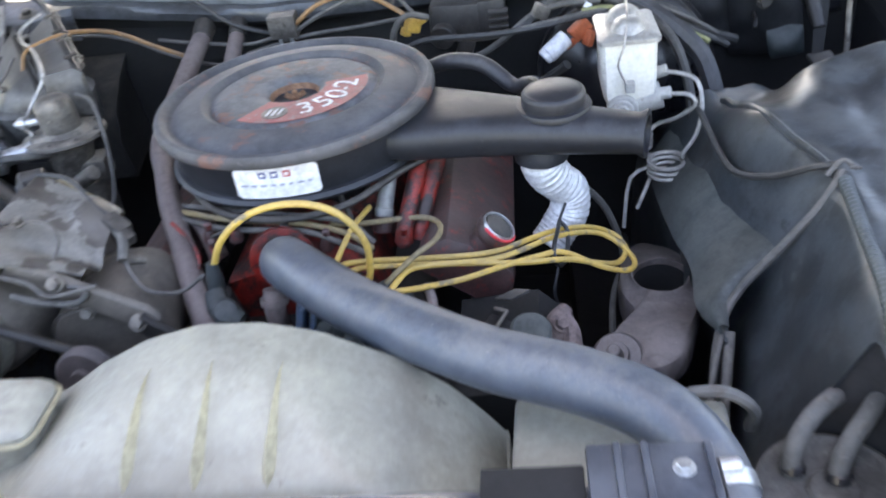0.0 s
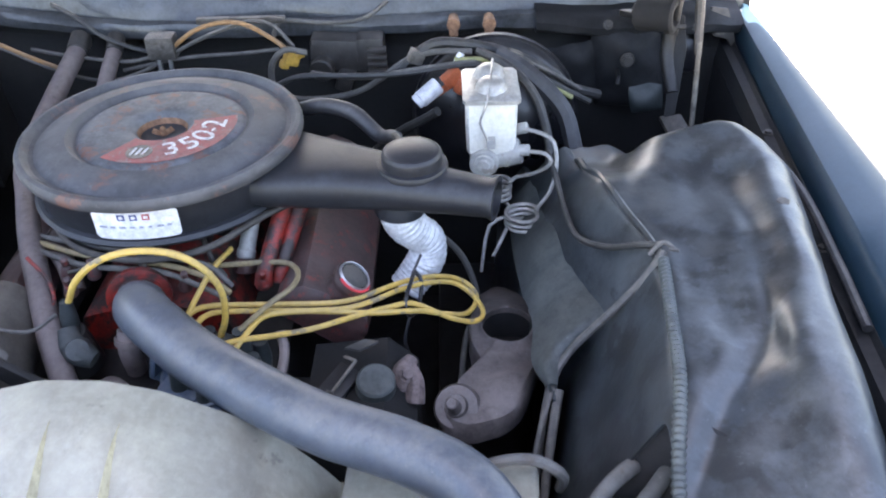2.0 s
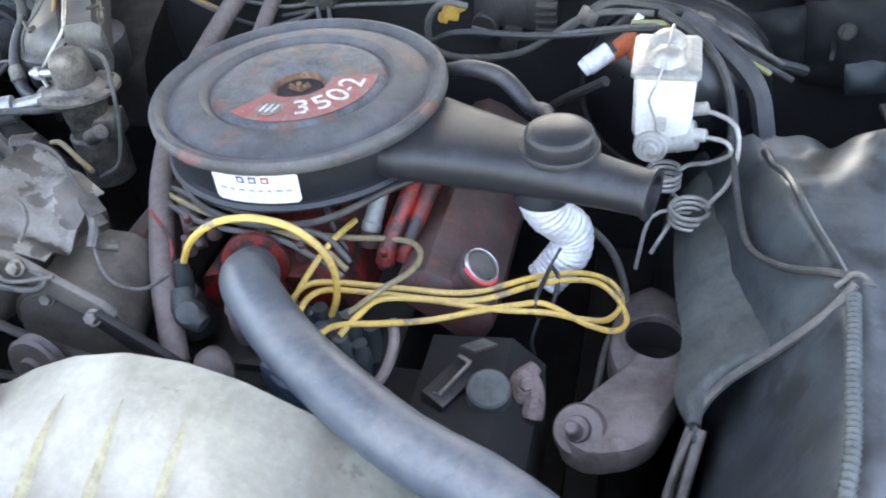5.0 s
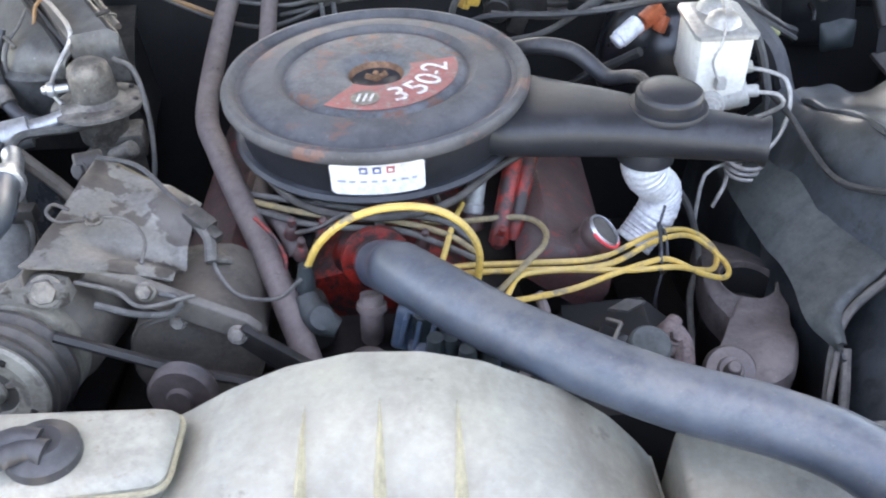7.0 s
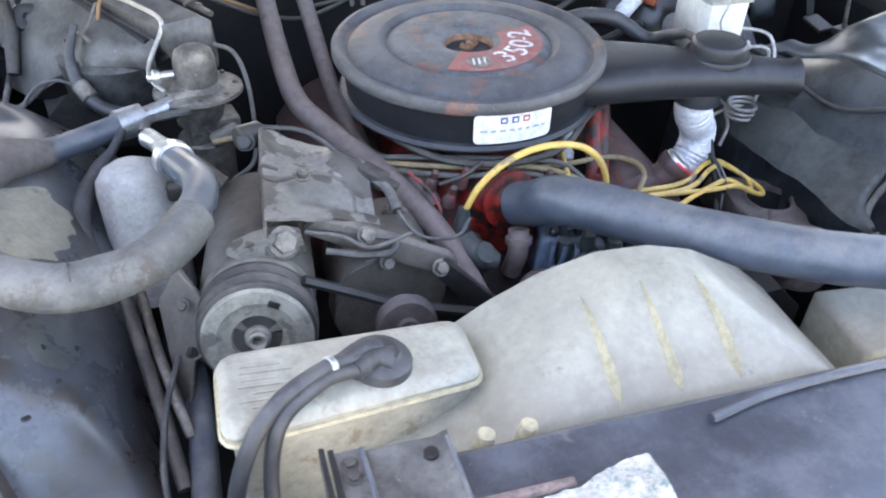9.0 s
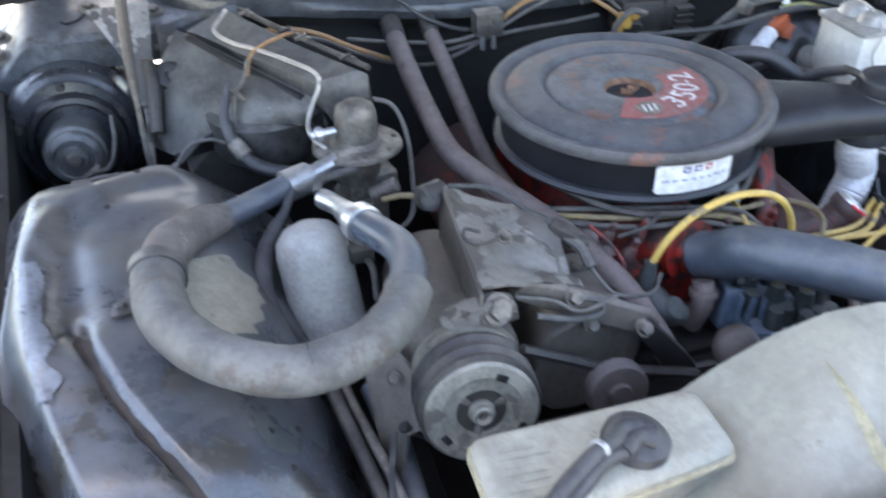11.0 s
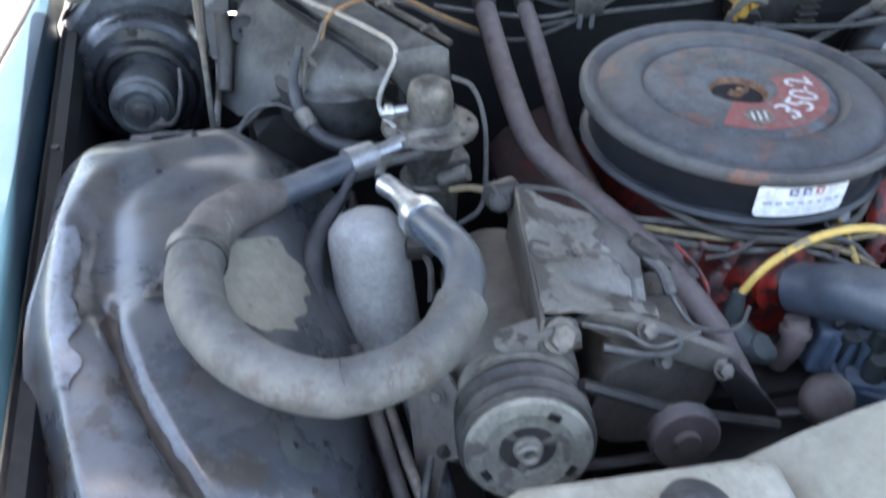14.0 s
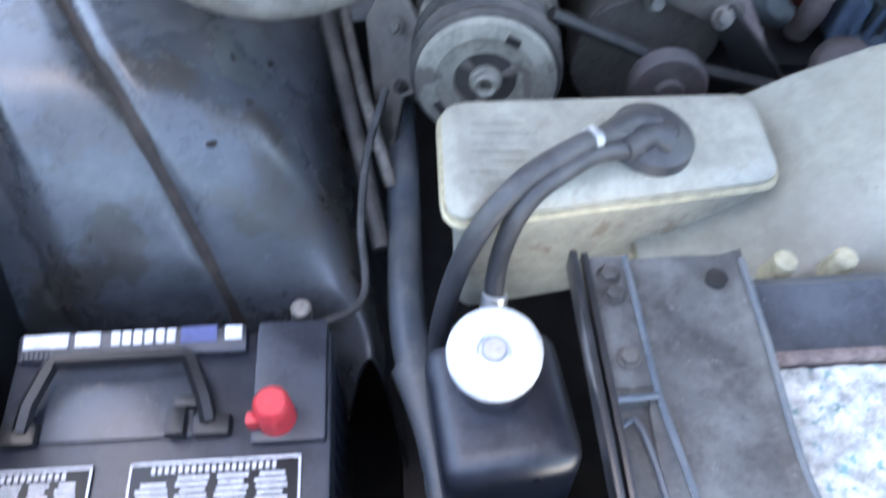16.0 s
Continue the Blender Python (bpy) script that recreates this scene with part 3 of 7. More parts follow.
def flake(poly, step=0.0018, rough=0.012, seed=0.0, lift=0.0014):
    """A thin flake of paint or crust lying on the inner fender, with a ragged outline."""
    xs, ys = [p[0] for p in poly], [p[1] for p in poly]
    bm, pts = bmesh.new(), {}

    def vert(i, j):
        if (i, j) not in pts:
            x, y = min(xs) - 0.01 + i * step, min(ys) - 0.01 + j * step
            pts[i, j] = bm.verts.new((x, y, z_left(x, y) + lift))
        return pts[i, j]

    for i in range(int((max(xs) - min(xs) + 0.02) / step)):
        for j in range(int((max(ys) - min(ys) + 0.02) / step)):
            x, y = min(xs) - 0.01 + (i + 0.5) * step, min(ys) - 0.01 + (j + 0.5) * step
            n1, n2 = noise.noise(V(x * 40, y * 40, seed)), noise.noise(V(x * 40, y * 40, seed + 9))
            if inside(poly, x + rough * n1, y + rough * n2):
                bm.faces.new((vert(i, j), vert(i + 1, j), vert(i + 1, j + 1), vert(i, j + 1)))
    return bm


part("primer_patch", flake([(-0.648, 0.885), (-0.606, 0.909), (-0.583, 0.894), (-0.572, 0.855), (-0.577, 0.812), (-0.588, 0.784), (-0.614, 0.767), (-0.639, 0.762), (-0.652, 0.80), (-0.656, 0.841)]), M_PATCH, wl, "pale exposed primer patch")
part("primer_patch", flake([(-0.683, 0.927), (-0.656, 0.930), (-0.653, 0.902), (-0.669, 0.894)], rough=0.008, seed=3.0), M_FLAP, wl, "grey-green worn patch")
part("primer_patch", flake([(-0.600, 0.662), (-0.572, 0.645), (-0.570, 0.620), (-0.588, 0.615), (-0.603, 0.638)], rough=0.010, seed=6.0), M_FLAP, wl, "grey-green worn patch")

part("peeling_sealer", flake([(-0.818, 0.905), (-0.803, 0.908), (-0.793, 0.87), (-0.789, 0.83), (-0.787, 0.80), (-0.779, 0.775), (-0.776, 0.749), (-0.770, 0.72), (-0.772, 0.69), (-0.786, 0.70), (-0.797, 0.745), (-0.808, 0.817), (-0.816, 0.86)], rough=0.010, seed=11.0, lift=0.0022), M_PALEF, wl, "pale peeling sealer on the ridge")
part("peeling_sealer", flake([(-0.793, 0.905), (-0.786, 0.905), (-0.778, 0.84), (-0.770, 0.79), (-0.776, 0.765), (-0.786, 0.80), (-0.786, 0.84)], rough=0.007, seed=15.0, lift=0.0030), M_EVAP, wl, "grey peeling sealer on the ridge")


def along(path, s):
    pts = smooth_path([V(a, b, 0) for a, b in path], 8)
    f = s * (len(pts) - 1)
    i = min(int(f), len(pts) - 2)
    return pts[i].lerp(pts[i + 1], f - i), (pts[i + 1] - pts[i]).normalized()


def crease_strip(s, k):
    p, t = along(CREASE_L, s)
    w = k * (0.0045 + 0.003 * noise.noise(V(s * 18, k, 0)) + 0.007 * ease(-s, -0.25, 0.0)) * (0.05 + 0.95 * ease(s, 0.0, 0.16))
    x, y = p.x - t.y * w, p.y + t.x * w
    return V(x, y, z_left(x, y) + 0.0012)


# One dark strip carries both the brown crust and the crease's shade.
part("crust", sheet(crease_strip, span(0.02, 0.95, 90), (-1, -0.5, 0, 0.5, 1), 0.0), M_CRUST, wl, "brown dirt and painted shade in one strip along the crease")
for p in ((-0.60, 0.56), (-0.575, 0.60), (-0.59, 0.64), (-0.565, 0.66), (-0.735, 1.02), (-0.70, 1.09)):
    part("hole", lathe([(0, 0.0008), (0.0035, 0.0008), (0.0045, 0.0)], (p[0], p[1], z_left(*p) + 0.0006), (0.2, -0.1, 1), 14, False), M_BLOCK, wl)

fw = thing("wall_firewall", (0, 1.47, 0.3), "grimy black firewall behind the engine", "firewall", kind="structure")
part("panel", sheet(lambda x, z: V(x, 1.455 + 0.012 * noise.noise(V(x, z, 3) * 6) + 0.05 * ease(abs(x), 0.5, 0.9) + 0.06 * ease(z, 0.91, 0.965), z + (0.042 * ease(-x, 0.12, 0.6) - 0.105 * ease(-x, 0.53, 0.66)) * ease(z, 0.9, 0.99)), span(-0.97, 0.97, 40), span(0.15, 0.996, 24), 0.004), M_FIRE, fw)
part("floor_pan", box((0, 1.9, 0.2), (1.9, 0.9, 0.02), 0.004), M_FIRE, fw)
# Plain black sheets, added to close gaps where bright ground would show.
part("under_filler", sheet(lambda x, y: V(x, y, 0.36 + 0.02 * noise.noise(V(x, y, 0) * 6)), span(-0.96, 0.98, 16), span(0.26, 1.47, 12), 0.004), M_BLOCK, fw, "black filler sheet across the bottom of the bay")
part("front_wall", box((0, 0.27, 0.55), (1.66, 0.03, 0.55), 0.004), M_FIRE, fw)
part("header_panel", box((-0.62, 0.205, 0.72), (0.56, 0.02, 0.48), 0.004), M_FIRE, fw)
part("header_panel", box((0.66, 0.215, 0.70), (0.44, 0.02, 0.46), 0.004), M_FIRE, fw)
part("corner_filler", box((0.72, 0.45, 0.60), (0.02, 0.40, 0.56), 0.004), M_FIRE, fw)

# ---- cowl, windscreen and wipers ----
cowl = thing("scuttle", (0, 1.55, 1.0), "grey scuttle with a weathered lip below the windscreen", "scuttle", kind="structure")


def cowl_fn(x, k):
    bow = 0.06 * (x / 0.9) ** 2
    y, z = ((1.452, 0.985), (1.450, 1.000), (1.454, 1.010), (1.464, 1.014), (1.468, 1.008), (1.474, 1.010), (1.480, 1.036), (1.488, 1.048), (1.502, 1.052), (1.512, 1.040), (1.518, 1.012), (1.56, 1.008), (1.565, 1.034), (1.62, 1.036))[int(k)]
    return V(x, y + bow + 0.13 * ease(-x, 0.56, 0.70) + 0.006 * noise.noise(V(x * 5, k, 0)), z - 0.03 * ease(x, 0.45, 0.95) + 0.003 * noise.noise(V(x * 14, k * 0.4, 7)) + 0.042 * ease(-x, 0.12, 0.60))


part("lip", sheet(cowl_fn, span(-0.95, 0.95, 90), range(14), 0.003), M_COWL, cowl)
part("end_pressing", sheet(lambda x, k: V(x, 1.60 + 0.02 * k + 0.03 * ease(x, 0.6, 0.95), (1.0, 1.035, 1.05, 1.052, 1.062, 1.066)[int(k)] - 0.03 * ease(x, 0.80, 0.95) - 0.05 * (1 - ease(x, 0.62, 0.70)) + 0.004 * noise.noise(V(x * 20, k, 1))), span(0.62, 0.95, 26), range(6), 0.003), M_COWL, cowl)
grille = part("intake_grille", box((0.22, 1.548, 1.045), (0.78, 0.10, 0.010), 0.003), M_FIRE, cowl, "black cowl air intake grille")
for i in range(14):
    sub("slat", box((-0.14 + i * 0.055, 1.548, 1.052), (0.004, 0.098, 0.008), 0.001), M_COWL, grille)
for j in range(3):
    sub("slat", box((0.22, 1.515 + j * 0.032, 1.0525), (0.77, 0.003, 0.006), 0.001), M_COWL, grille)

ws = thing("windscreen", (0, 1.8, 1.05), "windscreen glaring in the sun, reflected sky put into its blue", "windscreen")
part("pane", sheet(lambda u, v: V(u * (0.86 - 0.14 * v), 1.60 + 0.09 * u * u + 0.62 * v, 1.035 + 0.46 * v), span(-1, 1, 20), span(0, 1, 8), 0.006), M_GLASS, ws)
part("moulding", tube([V(u * 0.87, 1.592 + 0.09 * u * u, 1.04) for u in span(-1, 1, 15)], 0.011, 8, 3), M_SEAL, ws, "dark rubber lower moulding")
for pivot, arm, b0, b1, b2 in (((-0.43, 1.60, 1.050), (-0.50, 1.66, 1.074), (-0.70, 1.775, 1.098), (-0.54, 1.718, 1.088), (-0.43, 1.652, 1.084)), ((0.30, 1.585, 1.052), (0.20, 1.572, 1.070), (-0.118, 1.570, 1.082), (0.11, 1.602, 1.088), (0.300, 1.566, 1.086))):
    wp = thing("wiper", pivot, "black windscreen wiper lying along the glass", "wiper", "wipers")
    part("arm", tube([pivot, arm, V(*b1) - V(0, 0.012, 0.004)], [0.009, 0.007, 0.006], 8, 5), M_GREYD, wp)
    part("blade", tube([b0, b1, b2], 0.0065, 8, 8), M_SKIRT, wp)
    part("blade_rubber", tube([V(*b0) - V(0, 0.004, 0.010), V(*b1) - V(0, 0.004, 0.010), V(*b2) - V(0, 0.004, 0.010)], 0.005, 6, 8), M_RUBBER, wp)
    part("bridge", tube([V(*b0).lerp(V(*b1), 0.5) + V(0, 0, 0.008), V(*b1) + V(0, 0, 0.014), V(*b1).lerp(V(*b2), 0.5) + V(0, 0, 0.008)], 0.004, 6, 4), M_GREYD, wp)
    part("pivot_cap", cyl(V(*pivot) - V(0, 0, 0.02), V(*pivot) + V(0, 0, 0.014), 0.016), M_GREYD, wp)
part("drain_panel", sheet(lambda x, k: V(x, 1.604 + 0.04 * ease(-x, 0.2, 0.55) + 0.02 * k, 1.036 + 0.028 * k * (1 - 0.8 * ease(x, -0.30, -0.17))), span(-0.56, -0.15, 24), (0, 0.5, 1), 0.003), M_SKIRT, cowl, "dark drain panel below the glass")
part("nozzle", join(cyl((-0.418, 1.61, 1.03), (-0.418, 1.61, 1.082), 0.007), box((-0.418, 1.60, 1.080), (0.014, 0.02, 0.008), 0.002)), M_GREYD, cowl, "washer nozzle")
part("nozzle", join(cyl((-0.535, 1.64, 1.03), (-0.535, 1.64, 1.078), 0.007), box((-0.535, 1.63, 1.076), (0.014, 0.02, 0.008), 0.002)), M_GREYD, cowl, "washer nozzle")

# ---- hood ----
hood = thing("hood", (0, 1.5, 1.2), "raised hood, its black underside with stamped braces", "hood")


HOOD_U = (0.45, 0.60, 0.66, 0.78, 0.82, 0.865, 0.915, 0.965, 0.985, 1.0)
HOOD_Y = (1.60, 1.522, 1.520, 1.530, 1.552, 1.575, 1.560, 1.510, 1.485, 1.478)
HOOD_Z = (1.235, 1.137, 1.137, 1.126, 1.101, 1.073, 1.074, 1.086, 1.080, 1.068)


def hood_fn(u, v, off=0.0):
    if u < -0.45:
        w, t = 0.966 - 0.05 * v, ease(-u, 0.45, 0.62)
        y0, z0 = spline(HOOD_U, HOOD_Y, -u), spline(HOOD_U, HOOD_Z, -u)
        return V(u * w, (1.63 - 0.15 * abs(u) ** 3) * (1 - t) + y0 * t - 0.63 * 1.70 * v - 0.70 * off, (1.25 - 0.185 * abs(u) ** 3) * (1 - t) + z0 * t + 0.776 * 1.70 * v - 0.60 * off)
    c = abs(u) ** (1.9 if u > 0 else 3)
    dip = 0.045 * ease(u, 0.835, 0.865) * (1 - ease(u, 0.93, 1.0))
    w = (0.936 if u > 0 else 0.966) - 0.05 * v
    # Length and middle rear edge, both out of view, are stretched for shade.
    return V(u * w, 1.63 - 0.15 * c - 0.63 * 1.70 * v - 0.70 * off, 1.25 - 0.185 * c - dip + 0.776 * 1.70 * v - 0.60 * off)


part("skin", sheet(lambda u, v: hood_fn(u, v), span(-1, 1, 61), span(0, 1, 14), 0.003), M_PAINT, hood)
part("inner_panel", sheet(lambda u, v: hood_fn(u * 0.985, 0.01 + v * 0.97, 0.03 + 0.012 * noise.noise(V(u * 4, v * 4, 0))), span(-1, 1, 61), span(0, 1, 14), 0.003), M_HOODIN, hood, "dull black inner panel")
# Added strips behind the rear edge keep the sun off the cowl.
for us in (span(-0.99, -0.50, 24), span(0.50, 0.99, 24)):
    part("rear_shade", sheet(lambda u, v: hood_fn(u, 0.012) + V(0, 0.115 * v, 0.004 * v), us, (0, 0.5, 1), 0.002), M_HOODIN, hood, "added strip behind the rear edge that shades the cowl")
part("edge", tube([hood_fn(u, 0.0, 0.014) for u in span(-1, 1, 61)], 0.010, 8, 2), M_HOODIN, hood)
for sgn in (-1, 1):
    part("side_edge", tube([hood_fn(sgn, v, 0.014) for v in span(0, 1, 8)], 0.010, 8, 2), M_HOODIN, hood)
for at in ((-0.880, 1.288, 1.228), (-0.900, 1.343, 1.160)):
    ex, es = V(1, 0, 0), V(0, -0.63, 0.776)
    lg, sh = ex * 0.60 + es * 0.80, ex * 0.80 - es * 0.60
    part("slot", prism([V(*at) + V(0, 0.004, 0.003) + lg * a * 0.024 + sh * b * 0.005 for a, b in ((-1, -0.4), (-0.5, -1), (0.5, -1), (1, 0.4), (0.5, 1), (-0.5, 1))], (0, -0.003, -0.002), 0.0008), M_FIRE, hood, "dark stamped slot")
    # The white glint is modelled as a small bright sliver.
    part("slot_glint", prism([V(*at) + V(0, 0.0005, 0.0005) + lg * a * 0.004 + sh * b * 0.0022 for a, b in ((-1, -1), (1, -1), (1, 1), (-1, 1))], (0, -0.002, -0.001), 0.0005), M_ALU, hood, "bright sliver standing in for the slot's glint")


def hinge(side, at):
    h = thing("sprung_hinge", at, "dusty sprung hood hinge standing on the cowl side", "hinge", "hood hinges")
    x, y, z = at
    if side < 0:
        top_a, top_b, mid_a, mid_b, low_a, low_b = V(-0.762, 1.487, 1.054), V(-0.666, 1.487, 1.060), V(-0.714, 1.44, 0.976), V(-0.676, 1.44, 0.980), V(-0.706, 1.40, 0.922), V(-0.690, 1.40, 0.922)
        part("plate", sheet(lambda u, v: top_a.lerp(top_b, u).lerp(mid_a.lerp(mid_b, u), v) if v <= 1 else mid_a.lerp(mid_b, u).lerp(low_a.lerp(low_b, u), v - 1), span(0, 1, 5), [0, 0.25, 0.5, 0.75, 1, 1.5, 2], 0.003), M_TRAY, h, "tapering pale hinge plate")
        part("bolt", bolt(top_a + V(0.012, -0.004, -0.008), (0, -0.8, 0.5), 0.008, 0.006), M_GREYD, h)
        part("rear_plate", sheet(lambda u, v: V(-0.664 + 0.004 * math.sin(v * 4), 1.478, 1.020).lerp(V(-0.668, 1.395, 0.902), v) + V(0.030 * u * (1 - 0.65 * v), 0.012 * u, 0), span(0, 1, 4), span(0, 1, 8), 0.004), M_GREYD, h, "curved dark hinge plate")
        part("bush", join(cyl((-0.712, 1.428, 0.925), (-0.690, 1.425, 0.915), 0.010), tube([(-0.700, 1.425, 0.915), (-0.697, 1.36, 0.90), (-0.695, 1.25, 0.895)], 0.005, 8, 3)), M_TRAY, h, "pale lower link")
    else:
        part("link", tube([(x - 0.010, y + 0.145, z + 0.085), (x - 0.012, y + 0.13, z + 0.20), (x - 0.020, y + 0.06, z + 0.43)], [0.006, 0.0075, 0.0075], 8, 4), M_GREYD, h)
        part("crossbar", tube([(x - 0.04, y + 0.142, z + 0.100), (x + 0.006, y + 0.138, z + 0.102)], 0.0045, 8, 2), M_GREYD, h)
    part("rod", tube([(x, y, z - 0.03), (x, y + 0.012, z + 0.03), (x - side * 0.001, y + 0.03, z + 0.12)], 0.0042, 8, 4), M_GREY, h)
    part("arm", tube([(x - side * 0.001, y + 0.028, z + 0.10), (x - side * 0.004, y + 0.05, z + 0.18), (x - side * 0.016, y + 0.06, z + 0.30), (x - side * 0.024, y + 0.03, z + 0.45)], [0.006, 0.008, 0.0075, 0.0075], 8, 5), M_GREYD, h)
    part("spring_link", tube([(x - side * 0.012, y + 0.10, z + 0.0), (x - side * 0.018, y + 0.14, z + 0.05), (x - side * 0.016, y + 0.15, z + 0.10)], [0.010, 0.013, 0.010], 10, 4), M_GREYD if side < 0 else M_BLOCK, h)
    if side < 0:
        part("stem", tube([(x, y, z - 0.03), (x, y - 0.005, z - 0.10), (x, y - 0.02, z - 0.30)], 0.010, 8, 3), M_GREYD, h)
        part("spring_clip", tube([(x - 0.022, y - 0.004, z - 0.030), (x - 0.012, y - 0.010, z - 0.012), (x + 0.004, y - 0.012, z - 0.026), (x + 0.020, y - 0.006, z - 0.020), (x + 0.026, y, z - 0.034)], 0.0035, 8, 4), M_GREY, h)
    part("foot", box((x, y, z - 0.034), (0.035, 0.03, 0.012), 0.003, (0, 0, 15)), M_GREY, h)
    return h


hinge(-1, (-0.695, 1.21, 0.915))
hinge(1, (0.785, 1.21, 0.925))

# ---- radiator support and shroud ----
rs = thing("radiator_support", (0.0, 0.36, 0.5), "black radiator support panel across the front of the bay", "radiator support")
part("top_panel", sheet(lambda x, k: V(x, (0.24, 0.25, 0.28, 0.33, 0.36, 0.395, 0.404, 0.406)[int(k)], (0.90, 0.94, 0.949, 0.950, 0.949, 0.952, 0.945, 0.88)[int(k)] + 0.002 * noise.noise(V(x * 12, k, 0))), span(-0.25, 0.42, 40), range(8), 0.003), M_SUPP, rs)
part("recess_rim", tube([(-0.02, 0.372, 0.956), (0.06, 0.385, 0.957), (0.20, 0.386, 0.957), (0.30, 0.362, 0.957), (0.30, 0.32, 0.956)], 0.005, 8, 4), M_SUPP, rs)
part("brace", box((0.291, 0.355, 0.957), (0.082, 0.013, 0.006), 0.002), M_PALEF, rs, "pale bluish lip beside the slot")
# A flat black box carries the shade of the slot.
part("slot", box((0.291, 0.391, 0.9535), (0.080, 0.050, 0.006), 0.002), M_FIRE, rs, "flat black box standing in for the shaded slot")
part("side_plate", box((0.381, 0.380, 0.955), (0.096, 0.104, 0.012), 0.004, (0, 2, 0)), M_SUPP, rs, "dark ribbed side plate")
for x in (0.357, 0.378, 0.426):
    part("plate_rib", box((x, 0.380, 0.962 - 0.03 * (x - 0.38)), (0.006, 0.100, 0.006), 0.002), M_SUPP, rs)
for y in (0.362, 0.405):
    part("bolt", bolt((0.405, y, 0.9605), (0, 0, 1), 0.0065, 0.006), M_ALU, rs)
part("side_flange", box((0.431, 0.372, 0.945), (0.004, 0.088, 0.026), 0.0015), M_BLACK, rs, "black folded edge")
part("end_plate", sheet(lambda x, y: V(x, y, 0.962 + 0.004 * ease(x, -0.262, -0.252) + 0.0015 * noise.noise(V(x, y, 0) * 45) - 0.006 * ease(-y, -0.325, -0.30) * (1 - ease(x, -0.325, -0.31))), span(-0.325, -0.250, 26), span(0.235, 0.413, 40), 0.004), M_EVAP, rs, "scuffed grey mounting plate")
part("bolt_strip", sheet(lambda x, y: V(x, y, 0.966 - 0.012 * ease(-y, -0.325, -0.318)), span(-0.347, -0.322, 6), [*span(0.235, 0.316, 8), 0.318, 0.32, 0.322, 0.325, *span(0.33, 0.413, 8)], 0.004), M_EVAP, rs, "stepped strip with three bolts")
for dx, h in ((-0.354, 0.020), (-0.3465, 0.012)):
    part("end_flange", box((dx, 0.325, 0.964), (0.005, 0.18, h), 0.002, (0, 0, 0.8)), M_BLACK, rs, "glossy black folded edge")
for pts in ([(-0.323, 0.412, 0.967), (-0.3215, 0.36, 0.967), (-0.320, 0.319, 0.966), (-0.312, 0.267, 0.963), (-0.309, 0.236, 0.962)], [(-0.345, 0.318, 0.967), (-0.332, 0.318, 0.968), (-0.321, 0.319, 0.967)], [(-0.252, 0.405, 0.968), (-0.2515, 0.344, 0.968), (-0.252, 0.283, 0.966), (-0.247, 0.24, 0.964)], [(-0.344, 0.306, 0.955), (-0.331, 0.305, 0.956), (-0.322, 0.24, 0.955)]):
    part("ridge", tube(pts, 0.0022, 6, 4), M_HOSE, rs)
part("hole", cyl((-0.269, 0.394, 0.958), (-0.269, 0.394, 0.9665), 0.0065, bev=0.0005), M_BLOCK, rs)
for p in ((-0.335, 0.399, 0.966), (-0.334, 0.385, 0.966), (-0.333, 0.343, 0.966)):
    part("bolt", bolt(p, (0, 0, 1), 0.0055, 0.005), M_GREYD, rs)
part("strip_edge", box((-0.205, 0.341, 0.957), (0.084, 0.008, 0.010), 0.003), M_PINK, rs, "bare folded edge")
part("flaking_panel", sheet(lambda x, y: V(x, y + 0.016 * ease(x, -0.175, -0.11) * ease(y, 0.29, 0.335), 0.957 + 0.005 * ease(x, -0.19, -0.13) * abs(noise.noise(V(x, y, 2) * 38)) + 0.003 * noise.noise(V(x, y, 0) * 60) + 0.002 * noise.noise(V(x, y, 4) * 140)), span(-0.247, -0.092, 60), span(0.235, 0.335, 30), 0.003), M_PURPLE, rs, "flaking silver and green painted strip")

shroud = thing("fan_shroud", (0.0, 0.5, 0.6), "aged cream plastic fan shroud with a domed top and three ribs", "fan shroud")
ARCH_X, ARCH_Z = (-0.46, -0.26, -0.20, -0.15, -0.09, -0.03, 0.033, 0.09, 0.16, 0.21, 0.24, 0.262), (0.868, 0.872, 0.893, 0.925, 0.953, 0.969, 0.967, 0.949, 0.909, 0.864, 0.825, 0.79)


def shroud_fn(x, y):
    a = spline(ARCH_X, ARCH_Z, x)
    p = 0.917 + (y - 0.435) * 0.50 if y > 0.435 else 0.917 - (0.435 - y) * 1.5
    t = max(0.0, 1 - abs(a + 0.004 - p) / 0.016)
    z = min(a + 0.004, p) - 0.004 * t * t
    if y > 0.598:
        z -= (y - 0.598) * 6
    return V(x, y, z + 0.0015 * noise.noise(V(x, y, 1) * 14))


part("dome", sheet(shroud_fn, span(-0.285, 0.262, 60), [*span(0.402, 0.598, 32), 0.603, 0.615, 0.63], 0.003), M_SHROUD, shroud)
part("side_wall", sheet(lambda y, z: V(0.263 + 0.004 * noise.noise(V(y, z, 0) * 9), y, z), span(0.41, 0.60, 10), span(0.70, 0.80, 4), 0.003), M_SHROUD, shroud)
for x in (-0.068, -0.003, 0.063):
    part("rib", loft([[V(x - w, y, shroud_fn(x, y).z - 0.003), V(x, y, shroud_fn(x, y).z + h), V(x + w, y, shroud_fn(x, y).z - 0.003)] for y, w, h in ((0.437, 0.0012, 0.0005), (0.444, 0.0055, 0.009), (0.454, 0.0078, 0.013), (0.472, 0.0070, 0.012), (0.50, 0.0050, 0.0085), (0.525, 0.0030, 0.0048), (0.548, 0.0008, 0.0005))]), M_SHEDGE, shroud, "yellowed moulded rib")
